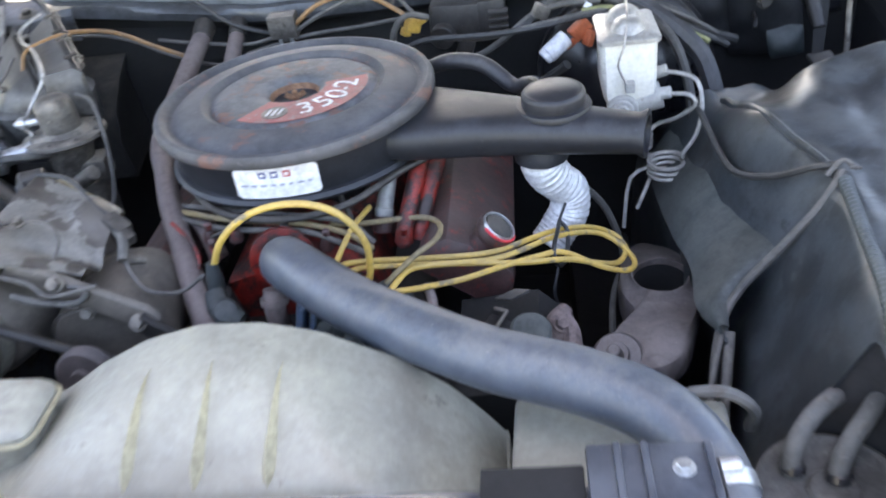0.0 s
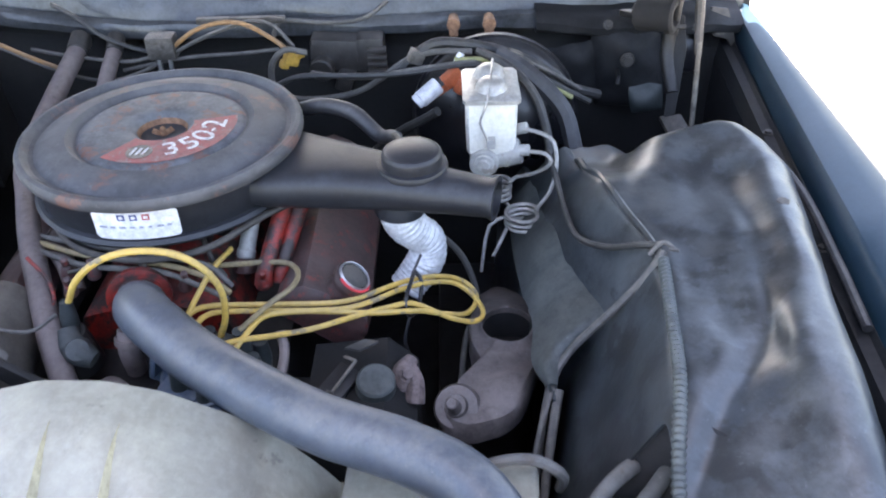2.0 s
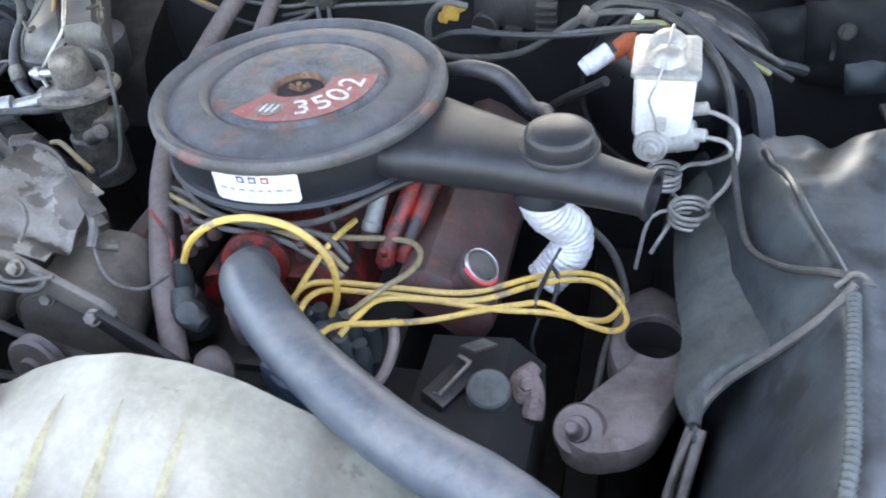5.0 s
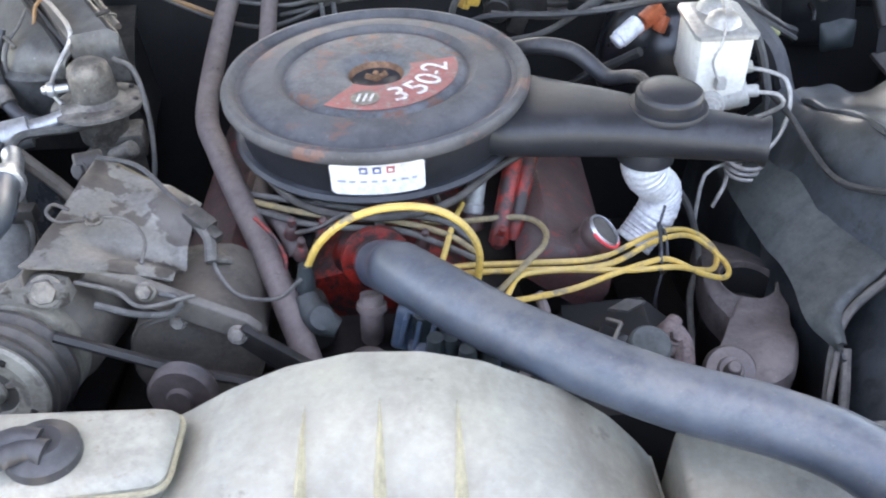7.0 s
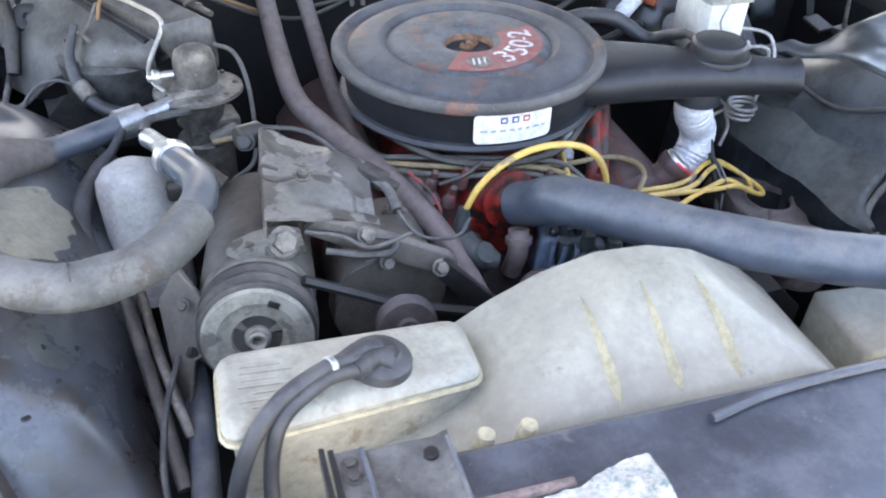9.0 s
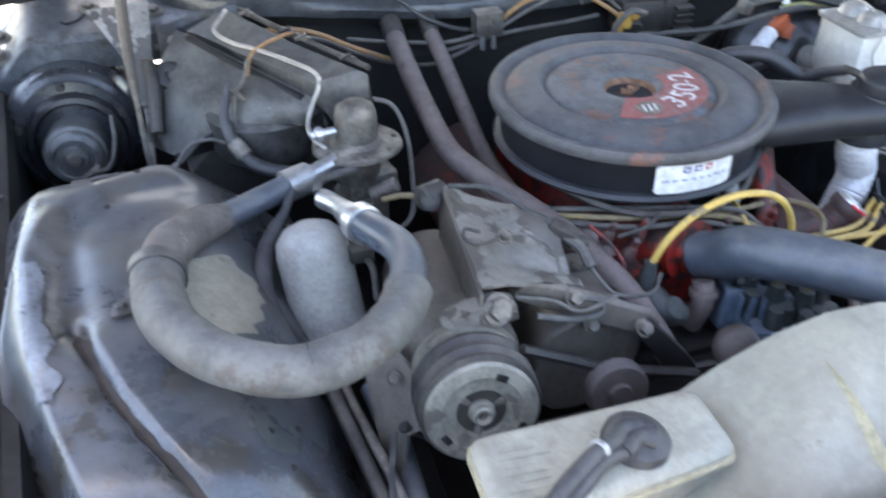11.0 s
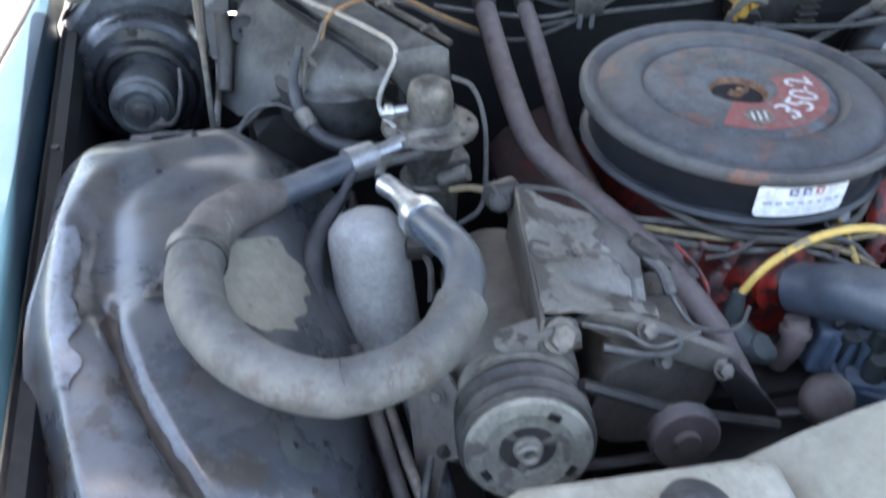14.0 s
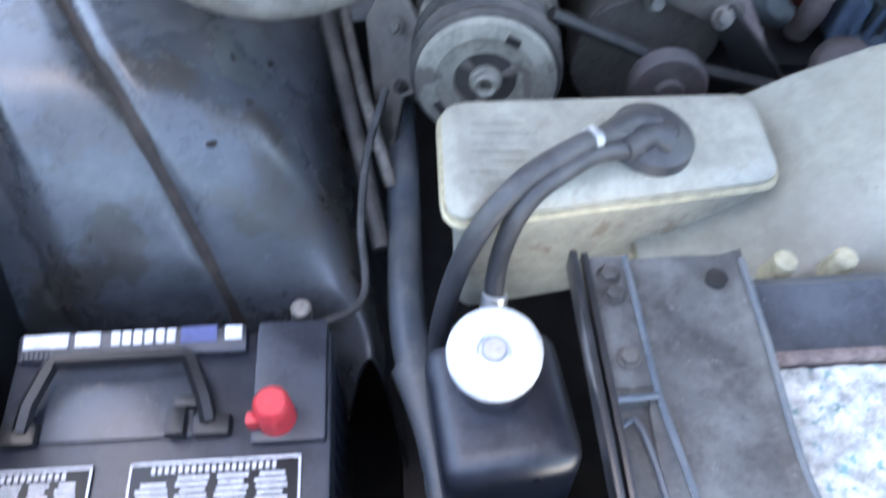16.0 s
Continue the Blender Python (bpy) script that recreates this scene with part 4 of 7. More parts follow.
part("side_box", box((0.37, 0.525, 0.80), (0.205, 0.115, 0.12), 0.010, (0, 2, -3), 3), M_SHROUD, shroud)
for x in (-0.215, -0.175):
    part("peg", cyl((x, 0.418, 0.92), (x + 0.004, 0.418, 0.945), 0.010, 0.008), M_SHEDGE, shroud, "yellowed plastic peg")

tank = thing("overflow_tank", (-0.31, 0.52, 0.85), "dull white plastic coolant overflow tank on the shroud", "tank")


def tank_outline(z, g, drop=0.0):
    base = [(-0.430 - g, 0.448 - g), (-0.187 + g, 0.497 - g), (-0.187 + g, 0.577 + g), (-0.428 - g, 0.548 + g)]
    out = []
    for i in range(4):
        a, b, c = Vector(base[i - 1]), Vector(base[i]), Vector(base[(i + 1) % 4])
        r = 0.018
        p, q = b + (a - b).normalized() * r, b + (c - b).normalized() * r
        for k in range(5):
            s = k / 4
            w = p * (1 - s) ** 2 + b * 2 * s * (1 - s) + q * s * s
            out.append(V(w.x, w.y, z + (-(w.x + 0.31) * 0.15) - drop))
    return out


part("body", loft([tank_outline(0.82, -0.008), tank_outline(0.90, -0.006), tank_outline(0.938, -0.004), tank_outline(0.940, 0.0), tank_outline(0.947, 0.001), tank_outline(0.953, -0.003), tank_outline(0.956, -0.010)]), M_TANK, tank)
part("seam", tube([v for v in tank_outline(0.9395, 0.0015)] + [tank_outline(0.9395, 0.0015)[0]], 0.003, 6, 1), M_SHEDGE, tank, "yellowed moulding seam")
cp = part("cap", lathe([(0, 0.018), (0.016, 0.018), (0.020, 0.014), (0.026, 0.013), (0.030, 0.009), (0.031, 0), (0, 0)], (-0.284, 0.515, 0.9525), (0.15, 0, 1), 32, False), M_RUBBER, tank, "black rubber cap")
sub("nozzle", tube([(-0.284, 0.515, 0.968), (-0.300, 0.515, 0.974), (-0.322, 0.497, 0.981)], [0.012, 0.010, 0.009], 12, 5), M_RUBBER, cp)
sub("nozzle", tube([(-0.275, 0.505, 0.966), (-0.290, 0.506, 0.970), (-0.312, 0.489, 0.976)], [0.012, 0.010, 0.009], 12, 5), M_RUBBER, cp)
for i in range(9):
    part("print_line", box((-0.395 + 0.004 * (i % 3), 0.534 - i * 0.0085, 0.9686 + 0.0002 * i), (0.05 - 0.012 * (i % 2) - 0.002 * i, 0.0020, 0.0006), 0, (0, 8.6, 4)), M_TANK, tank)
oh = thing("overflow_hose", (-0.33, 0.49, 0.97), "black rubber hose from the tank cap with a bright clamp", "hose")
part("hose", tube([(-0.304, 0.503, 0.974), (-0.328, 0.493, 0.985), (-0.354, 0.475, 0.992), (-0.377, 0.461, 0.990), (-0.395, 0.449, 0.981), (-0.409, 0.442, 0.962), (-0.422, 0.436, 0.930), (-0.432, 0.431, 0.885), (-0.438, 0.426, 0.835), (-0.440, 0.41, 0.76)], 0.0078, 12), M_RUBBER, oh)
part("clamp", cyl((-0.330, 0.492, 0.9855), (-0.336, 0.489, 0.987), 0.0094, bev=0.001), M_ALU, oh, "bright hose clamp")
oh = thing("overflow_hose", (-0.31, 0.48, 0.97), "pale grey hose from the tank to the washer bottle", "hose")
part("hose", tube([(-0.300, 0.494, 0.972), (-0.330, 0.483, 0.982), (-0.355, 0.465, 0.987), (-0.374, 0.453, 0.983), (-0.386, 0.4445, 0.970), (-0.393, 0.441, 0.945), (-0.397, 0.438, 0.915), (-0.399, 0.428, 0.893)], 0.0070, 12), M_RUBBER, oh)
part("end_collar", cyl((-0.3995, 0.424, 0.888), (-0.398, 0.431, 0.899), 0.0095, bev=0.001), M_ALU, oh, "bright end clip")

wb = thing("washer_bottle", (-0.39, 0.36, 0.70), "black washer bottle with a white filler cap", "bottle")
part("body", box((-0.398, 0.362, 0.785), (0.095, 0.105, 0.18), 0.02, (0, 0, 6), 4), M_PLAS, wb)
part("neck", cyl((-0.402, 0.378, 0.87), (-0.404, 0.376, 0.914), 0.027), M_PLAS, wb)
cap = part("cap", lathe([(0, 0.006), (0.010, 0.006), (0.0115, 0.012), (0.028, 0.012), (0.031, 0.009), (0.031, 0), (0, 0)], (-0.404, 0.376, 0.912), (-0.06, -0.10, 1), 36, False), M_LABEL, wb, "white plastic filler cap")
sub("hub", lathe([(0, 0.006), (0.007, 0.006), (0.0085, 0.003), (0.0115, 0.002), (0.012, -0.002), (0, -0.004)], (-0.4044, 0.3753, 0.919), (-0.06, -0.10, 1), 24, False), M_ALU, cap, "bright metal centre plug")
part("outlet", tube([(-0.400, 0.395, 0.855), (-0.400, 0.412, 0.875), (-0.399, 0.426, 0.890)], 0.006, 8), M_PLAS, wb)

# ---- battery ----
bat = thing("battery", (-0.63, 0.36, 0.62), "black car battery with white labels and a red terminal cap", "battery")
BZ = 0.838
part("case", box((-0.632, 0.355, 0.74), (0.225, 0.165, 0.20), 0.006), M_PLAS, bat)
part("lid", box((-0.632, 0.355, BZ - 0.008), (0.232, 0.172, 0.03), 0.006), M_PLAS, bat)
part("end_ledge", box((-0.545, 0.398, BZ + 0.008), (0.052, 0.095, 0.012), 0.004), M_PLAS, bat)
part("rear_strip", box((-0.66, 0.432, BZ + 0.010), (0.165, 0.020, 0.016), 0.003, (14, 0, 0)), M_PLAS, bat)
part("handle", join(tube([(-0.728, 0.368, BZ + 0.014), (-0.724, 0.385, BZ + 0.020), (-0.713, 0.412, BZ + 0.024), (-0.709, 0.416, BZ + 0.024), (-0.620, 0.416, BZ + 0.024), (-0.615, 0.412, BZ + 0.024), (-0.604, 0.385, BZ + 0.020), (-0.600, 0.368, BZ + 0.014)], 0.006, 6, 1), box((-0.730, 0.366, BZ + 0.010), (0.026, 0.016, 0.012), 0.003), box((-0.598, 0.366, BZ + 0.010), (0.026, 0.016, 0.012), 0.003)), M_INK2, bat, "black folding carry handle")
part("recess", box((-0.664, 0.383, BZ + 0.0085), (0.105, 0.046, 0.004), 0.002), M_SUPP, bat)
part("latch", join(box((-0.622, 0.368, BZ + 0.014), (0.014, 0.020, 0.012), 0.003), box((-0.616, 0.384, BZ + 0.012), (0.020, 0.010, 0.010), 0.003)), M_INK2, bat, "black handle latch")
part("vent_plug", cyl((-0.542, 0.455, BZ - 0.02), (-0.540, 0.457, BZ + 0.012), 0.008), M_GREY, bat, "grey post with a bright tip")
rc = part("terminal_cap", lathe([(0, 0.030), (0.010, 0.030), (0.0125, 0.027), (0.014, 0.0), (0, 0)], (-0.553, 0.368, BZ + 0.012), (0, 0, 1), 24, False), M_REDCAP, bat, "bright red terminal cap")
sub("tab", box((-0.568, 0.364, BZ + 0.020), (0.010, 0.010, 0.014), 0.004), M_REDCAP, rc)
for cx, w in ((-0.5935, 0.115), (-0.718, 0.084)):
    lb = part("label", box((cx, 0.315, BZ + 0.0085), (w, 0.056, 0.0012), 0.0004), M_INK2, bat, "black warning label with white border and print")
    for dx, dy, sx, sy in ((0, 0.0265, w, 0.0016), (0, -0.0265, w, 0.0016), (w / 2 - 0.0008, 0, 0.0016, 0.054), (-w / 2 + 0.0008, 0, 0.0016, 0.054)):
        sub("border", box((cx + dx, 0.315 + dy, BZ + 0.0093), (sx, sy, 0.0008), 0), M_LABEL, lb)
    for i in range(int(w / 0.0045) - 6):
        sub("print_bar", box((cx - w / 2 + 0.016 + i * 0.0045, 0.3365, BZ + 0.0093), (0.0026, 0.0045, 0.0008), 0), M_LABEL, lb)
    for k in range(4):
        x0 = cx - w / 2 + 0.006 + k * (w - 0.010) / 4
        for j in range(5):
            sub("print_bar", box((x0 + (w - 0.026) / 8 - 0.001 * (j % 2), 0.3305 - j * 0.0042 - 0.004 * (k == 0), BZ + 0.0093), ((w - 0.030) / 4 * (1 - 0.2 * ((j + k) % 3 == 0)), 0.0022, 0.0008), 0), M_LABEL, lb)
for i in range(22):
    part("print_bar", box((-0.738 + i * 0.0035 + 0.003 * (i > 9), 0.4245, BZ + 0.0172), (0.0022, 0.0055, 0.001), 0, (14, 0, 0)), M_COWL, bat)
for i in range(9):
    part("case_rib", box((-0.5175, 0.285 + i * 0.017, 0.78), (0.004, 0.005, 0.09), 0.001), M_PLAS, bat)
for i, (x, w) in enumerate(((-0.722, 0.032), (-0.692, 0.018), (-0.672, 0.006), (-0.664, 0.006), (-0.656, 0.006), (-0.648, 0.006), (-0.640, 0.006), (-0.632, 0.006), (-0.587, 0.012))):
    part("print_block", box((x, 0.434, BZ + 0.0195), (w, 0.010, 0.001), 0, (14, 0, 0)), M_LABEL, bat)
part("print_field", box((-0.612, 0.434, BZ + 0.0193), (0.026, 0.012, 0.001), 0, (14, 0, 0)), M_INK, bat)

# ---- air cleaner ----
AX, AY, AZ = -0.022, 1.062, 1.006
air = thing("air_cleaner", (AX, AY, 0.93), "round black air cleaner with a dusty lid and long snorkel", "air cleaner")
part("pan", lathe([(0, -0.085), (0.10, -0.085), (0.15, -0.078), (0.176, -0.068), (0.181, -0.060), (0.184, -0.02), (0.186, -0.012), (0.186, -0.006), (0, -0.006)], (AX, AY, AZ), seg=96, close=False), M_PAN, air)
part("pan_rim", lathe([(0.178, -0.072), (0.190, -0.070), (0.192, -0.066), (0.188, -0.061), (0.180, -0.060)], (AX, AY, AZ), seg=96, close=False), M_PAN, air)
lid = part("lid", lathe([(0.198, -0.014), (0.200, -0.010), (0.200, -0.002), (0.197, 0.003), (0.191, 0.004), (0.186, 0.001), (0.182, -0.004), (0.176, -0.005), (0.170, -0.001), (0.160, 0.004), (0.138, 0.008), (0.131, 0.008), (0.127, 0.003), (0.122, -0.001), (0.118, -0.001)], (AX, AY, AZ + 0.004), seg=120, close=False), M_LID, air, "dusty black lid with rust blooms")
sub("dish", lathe([(0.1185, -0.001), (0.114, 0.0025), (0.105, 0.0035), (0.060, 0.004), (0.044, 0.003), (0.036, -0.003), (0.032, -0.012), (0.026, -0.015), (0.010, -0.016), (0, -0.016)], (AX, AY, AZ + 0.004), seg=96, close=False), M_DISH, lid, "bare grey centre of the lid")
sub("centre_well", lathe([(0.0355, -0.0025), (0.0318, -0.0115), (0.026, -0.0145), (0, -0.0155)], (AX, AY, AZ + 0.0045), seg=48, close=False), M_RUST, lid, "rusted centre well")
nut = part("wing_nut", join(cyl((AX, AY, AZ - 0.012), (AX, AY, AZ + 0.006), 0.004), lathe([(0, 0.006), (0.006, 0.006), (0.008, 0), (0, 0)], (AX, AY, AZ - 0.011), seg=16, close=False), box((AX + 0.009, AY + 0.002, AZ - 0.001), (0.012, 0.003, 0.008), 0.001, (0, -30, 10)), box((AX - 0.009, AY - 0.002, AZ - 0.001), (0.012, 0.003, 0.008), 0.001, (0, 30, 10))), M_RUST, air, "rusty wing nut")


def sector(a0, a1, r0, r1, z, n=24):
    rows = []
    bm = bmesh.new()
    for i in range(n + 1):
        a = radians(a0 + (a1 - a0) * i / n)
        rows.append([bm.verts.new((AX + r * math.cos(a), AY + r * math.sin(a), z)) for r in (r0, r1)])
    for p, q in zip(rows, rows[1:]):
        bm.faces.new((p[0], p[1], q[1], q[0]))
    bm.normal_update()
    bmesh.ops.solidify(bm, geom=bm.faces[:], thickness=0.0004)
    return bm


DZ = AZ + 0.0092
part("decal", sector(-124, 14, 0.046, 0.107, DZ), M_DECAL, air, "faded red arc-shaped decal")
for ch, a in (("3", -66), ("5", -46), ("0", -27), ("-", -13), ("2", -1)):
    r = radians(a)
    letters(ch, pose(AX + 0.078 * math.cos(r), AY + 0.078 * math.sin(r), DZ + 0.0006, 0, 0, a + 90), 0.050 if ch != "-" else 0.035, M_WHITE, air, "white number printed on the decal")
part("decal_disc", lathe([(0, 0.0006), (0.018, 0.0006), (0.018, 0), (0, 0)], (AX - 0.010, AY - 0.077, DZ), seg=32, close=False), M_GREY, air, "grey round emblem field")
for i in range(3):
    part("emblem_bar", box((AX - 0.018 + i * 0.008, AY - 0.077, DZ + 0.001), (0.003, 0.018, 0.0008), 0, (0, 0, -12)), M_WHITE, air)

# sticker on the side of the pan
lb = part("sticker", sheet(lambda a, k: V(AX + 0.1865 * math.sin(a), AY - 0.1865 * math.cos(a), 0.969 + k * (0.0212 - 0.005 * max(0.0, (abs(a - 0.03) - 0.27) / 0.03) ** 2)), [-0.27, -0.265, -0.255, *span(-0.24, 0.30, 14), 0.315, 0.325, 0.33], (-1, 1), 0.0006), M_LABEL, air, "white paper sticker with printed marks")
for i, mt in ((0, M_INK), (1, M_INK), (2, M_INKR)):
    a = -0.055 + i * 0.085
    sub("print_mark", sheet(lambda u, z, a=a: V(AX + 0.1872 * math.sin(a + u), AY - 0.1872 * math.cos(a + u), z), span(-0.026, 0.026, 4), (0.977, 0.986), 0.0004), mt, lb)
    sub("print_mark", sheet(lambda u, z, a=a: V(AX + 0.1877 * math.sin(a + u), AY - 0.1877 * math.cos(a + u), z), span(-0.014, 0.014, 4), (0.9795, 0.9835), 0.0004), M_LABEL, lb)
for a, w in ((-0.20, 0.035), (-0.13, 0.025), (-0.06, 0.028), (0.01, 0.022), (0.07, 0.018), (0.13, 0.016), (0.20, 0.028), (0.26, 0.02)):
    sub("print_bar", sheet(lambda u, z, a=a: V(AX + 0.1872 * math.sin(a + u), AY - 0.1872 * math.cos(a + u), z), span(-w * 0.8, w * 0.8, 4), (0.9650, 0.9680), 0.0004), M_INKF, lb)

# snorkel


def oval(c, d, hw, hh, n=20, e=0.55):
    d = Vector(d).normalized()
    side = d.cross(V(0, 0, 1)).normalized()
    out = []
    for k in range(n):
        a = 2 * math.pi * k / n
        ca, sa = math.cos(a), math.sin(a)
        out.append(Vector(c) + side * hw * math.copysign(abs(ca) ** e, ca) + V(0, 0, hh) * math.copysign(abs(sa) ** e, sa))
    return out


SD = (0.47, -0.14, -0.008)
part("snorkel", loft([oval((0.10, 1.035, 0.966), SD, 0.080, 0.027), oval((0.16, 1.012, 0.968), SD, 0.078, 0.028), oval((0.24, 0.986, 0.970), SD, 0.058, 0.029), oval((0.32, 0.962, 0.970), SD, 0.044, 0.028, e=0.7), oval((0.40, 0.937, 0.969), SD, 0.033, 0.026, e=0.85), oval((0.440, 0.925, 0.968), SD, 0.029, 0.025, e=0.95), oval((0.448, 0.923, 0.968), SD, 0.034, 0.030, e=1.0), oval((0.450, 0.9225, 0.968), SD, 0.034, 0.030, e=1.0), oval((0.4502, 0.9223, 0.968), SD, 0.027, 0.023, e=1.0), oval((0.43, 0.928, 0.968), SD, 0.025, 0.021, e=1.0)]), M_PAN, air, "dusty black snorkel")
vac = part("vacuum_motor", lathe([(0, 0.0405), (0.030, 0.0405), (0.032, 0.039), (0.037, 0.039), (0.040, 0.0365), (0.041, 0.033), (0.041, 0.021), (0.047, 0.020), (0.0485, 0.017), (0.0485, 0.012), (0.044, 0.010), (0.042, -0.01), (0, -0.01)], (0.338, 0.969, 0.979), seg=40, close=False), M_PAN, air, "round black vacuum motor on the snorkel")
sub("nipple", tube([(0.325, 1.00, 1.002), (0.318, 1.02, 1.006), (0.312, 1.035, 1.004)], 0.006, 8), M_GREYD, vac)
part("duct_collar", lathe([(0.033, 0), (0.036, 0.002), (0.036, 0.022), (0.034, 0.028), (0, 0.028)], (0.318, 0.968, 0.922), seg=32, close=False), M_PAN, air)
part("hold_down_band", tube([(-0.19, 0.99, 0.938), (-0.12, 0.90, 0.925), (-0.03, 0.868, 0.920), (0.06, 0.885, 0.922), (0.13, 0.95, 0.930), (0.185, 0.985, 0.938)], 0.005, 8, 6), M_GREYD, air, "grey steel tube round the pan")

foil = thing("heat_duct", (0.33, 0.98, 0.77), "crinkled bright foil heat duct below the snorkel", "duct")
fp = smooth_path([(0.316, 0.970, 0.935), (0.318, 0.971, 0.908), (0.334, 0.980, 0.880), (0.351, 0.990, 0.855), (0.352, 0.990, 0.825), (0.335, 0.982, 0.797), (0.318, 0.972, 0.778)], 14)
part("duct", tube(fp, [0.0275 + 0.0004 * (i % 2) + 0.0008 * math.sin(i * 1.7) for i in range(len(fp))], 24, 1, 0.06), M_FOIL, foil)

# ---- engine ----
eng = thing("engine", (0.0, 1.05, 0.35), "grimy V8 engine block painted red under oil and dust", "engine")
part("block", box((-0.01, 1.08, 0.60), (0.34, 0.62, 0.34), 0.02), M_BLOCK, eng)
part("intake_manifold", loft([[V(-0.02 + sx * 0.12, y, z0) for sx, z0 in ((-1, 0.74), (-0.8, 0.83), (-0.35, 0.865 + b), (0.35, 0.865 + b), (0.8, 0.83), (1, 0.74))] for y, b in ((0.86, -0.02), (0.90, 0.0), (1.0, 0.02), (1.15, 0.02), (1.32, 0.0))]), M_RED, eng, "red intake manifold under the air cleaner")
part("carburettor", join(cyl((-0.022, 1.062, 0.86), (-0.022, 1.062, 0.925), 0.065), box((-0.02, 1.0, 0.885), (0.12, 0.05, 0.05), 0.008), box((0.05, 1.05, 0.88), (0.03, 0.1, 0.04), 0.006)), M_BLOCK, eng)


def cover(side):
    ax = side * 0.21 - 0.01
    secs = []
    for y, g in ((0.865, -0.012), (0.872, 0.0), (0.90, 0.004), (1.28, 0.004), (1.30, -0.004)):
        ring = []
        for a, h in ((-0.068, 0.0), (-0.066, 0.025), (-0.052, 0.045), (-0.025, 0.052), (0.025, 0.052), (0.052, 0.045), (0.066, 0.025), (0.068, 0.0)):
            a2, h2 = a * (1 + g * 4), h + g
            c, s = math.cos(radians(38)), math.sin(radians(38))
            ring.append(V(ax + side * (a2 * c + h2 * s), y, 0.800 + (-a2 * s + h2 * c)))
        secs.append(ring)
    return loft(secs)


part("valve_cover", cover(1), M_REDD, eng, "grimy red valve cover")
part("valve_cover", cover(-1), M_REDD, eng, "grimy red valve cover")
cn = V(0.62, -0.11, 0.79).normalized()
oc = V(0.255, 0.886, 0.870)
ocap = part("oil_cap", lathe([(0, 0.003), (0.019, 0.003), (0.0205, 0.001), (0.0205, -0.004), (0, -0.004)], oc, cn, 36, False), M_GREYD, eng, "dark grey oil filler cap")
sub("ring", lathe([(0.0208, 0.0), (0.0214, 0.0045), (0.0224, 0.0050), (0.0232, 0.0040), (0.0234, 0.0)], oc, cn, 40), M_ALU, ocap, "chrome rim")
sub("oil_cap_seat", lathe([(0.022, -0.001), (0.0258, -0.001), (0.0265, -0.005), (0.026, -0.012), (0.022, -0.02)], oc, cn, 36, False), M_REDD, ocap, "grimy red filler neck")
cu = (V(0.35, -1, 0) - cn * cn.dot(V(0.35, -1, 0))).normalized()
sub("gasket", tube([oc + cn * 0.001 + (cu * math.cos(a) + cn.cross(cu) * math.sin(a)) * 0.0245 for a in span(-1.1, 1.2, 12)], 0.0022, 6, 2), M_REDCAP, ocap, "bright red gasket edge")
part("filler_neck", cyl(oc - cn * 0.10, oc - cn * 0.010, 0.024, 0.022), M_REDD, eng)
# Near-black cover: the deep shade in front is in its colour.
part("front_cover", loft([[V(x, y, z) for x, z in ((-0.16, 0.50), (-0.15, 0.70), (-0.06, 0.755), (0.05, 0.76), (0.14, 0.765), (0.26, 0.77), (0.28, 0.62), (0.20, 0.50))] for y in (0.70, 0.715, 0.76, 0.80)]), M_FIRE, eng, "front timing cover, near-black for the shade low in front")
part("water_neck", join(tube([(-0.055, 0.90, 0.80), (-0.045, 0.885, 0.855), (-0.03, 0.862, 0.872), (-0.02, 0.84, 0.875)], [0.04, 0.036, 0.032, 0.031], 20, 5), lathe([(0, 0), (0.040, 0), (0.042, 0.004), (0.042, 0.012), (0.034, 0.014), (0, 0.014)], (-0.028, 0.858, 0.873), (0.25, -0.95, 0.1), 28, False)), M_RED, eng, "red thermostat housing")
part("accessory_boss", cyl((-0.105, 0.80, 0.80), (-0.105, 0.795, 0.86), 0.03, 0.022), M_BLOCK, eng)
for top, low in (((0.150, 0.975, 0.918), (0.130, 0.912, 0.868)), ((0.172, 0.99, 0.914), (0.150, 0.928, 0.862))):
    part("intake_runner", tube([V(*top) + V(0.004, 0.02, 0.006), top, low, V(*low) + V(-0.004, -0.012, -0.02)], [0.012, 0.0125, 0.0115, 0.013], 12, 4), M_RED, eng, "red cast runner")
part("sensor", join(cyl((0.097, 0.946, 0.870), (0.107, 0.976, 0.912), 0.0118, 0.0118), cyl((0.096, 0.942, 0.864), (0.0985, 0.949, 0.876), 0.0135, 0.0135)), M_PALE, eng, "pale upright capped sensor")
part("sensor_base", cyl((0.094, 0.936, 0.845), (0.096, 0.943, 0.866), 0.016, 0.013), M_REDD, eng, "grimy red sensor base")
for pts, r in (([(0.045, 0.93, 0.92), (0.06, 0.91, 0.885), (0.075, 0.905, 0.86)], 0.004), ([(-0.12, 0.87, 0.90), (-0.09, 0.86, 0.915), (-0.06, 0.872, 0.925)], 0.003), ([(-0.02, 0.88, 0.92), (-0.02, 0.868, 0.90), (-0.015, 0.86, 0.875)], 0.006)):
    part("linkage", tube(pts, r, 6), M_GREYD, eng)
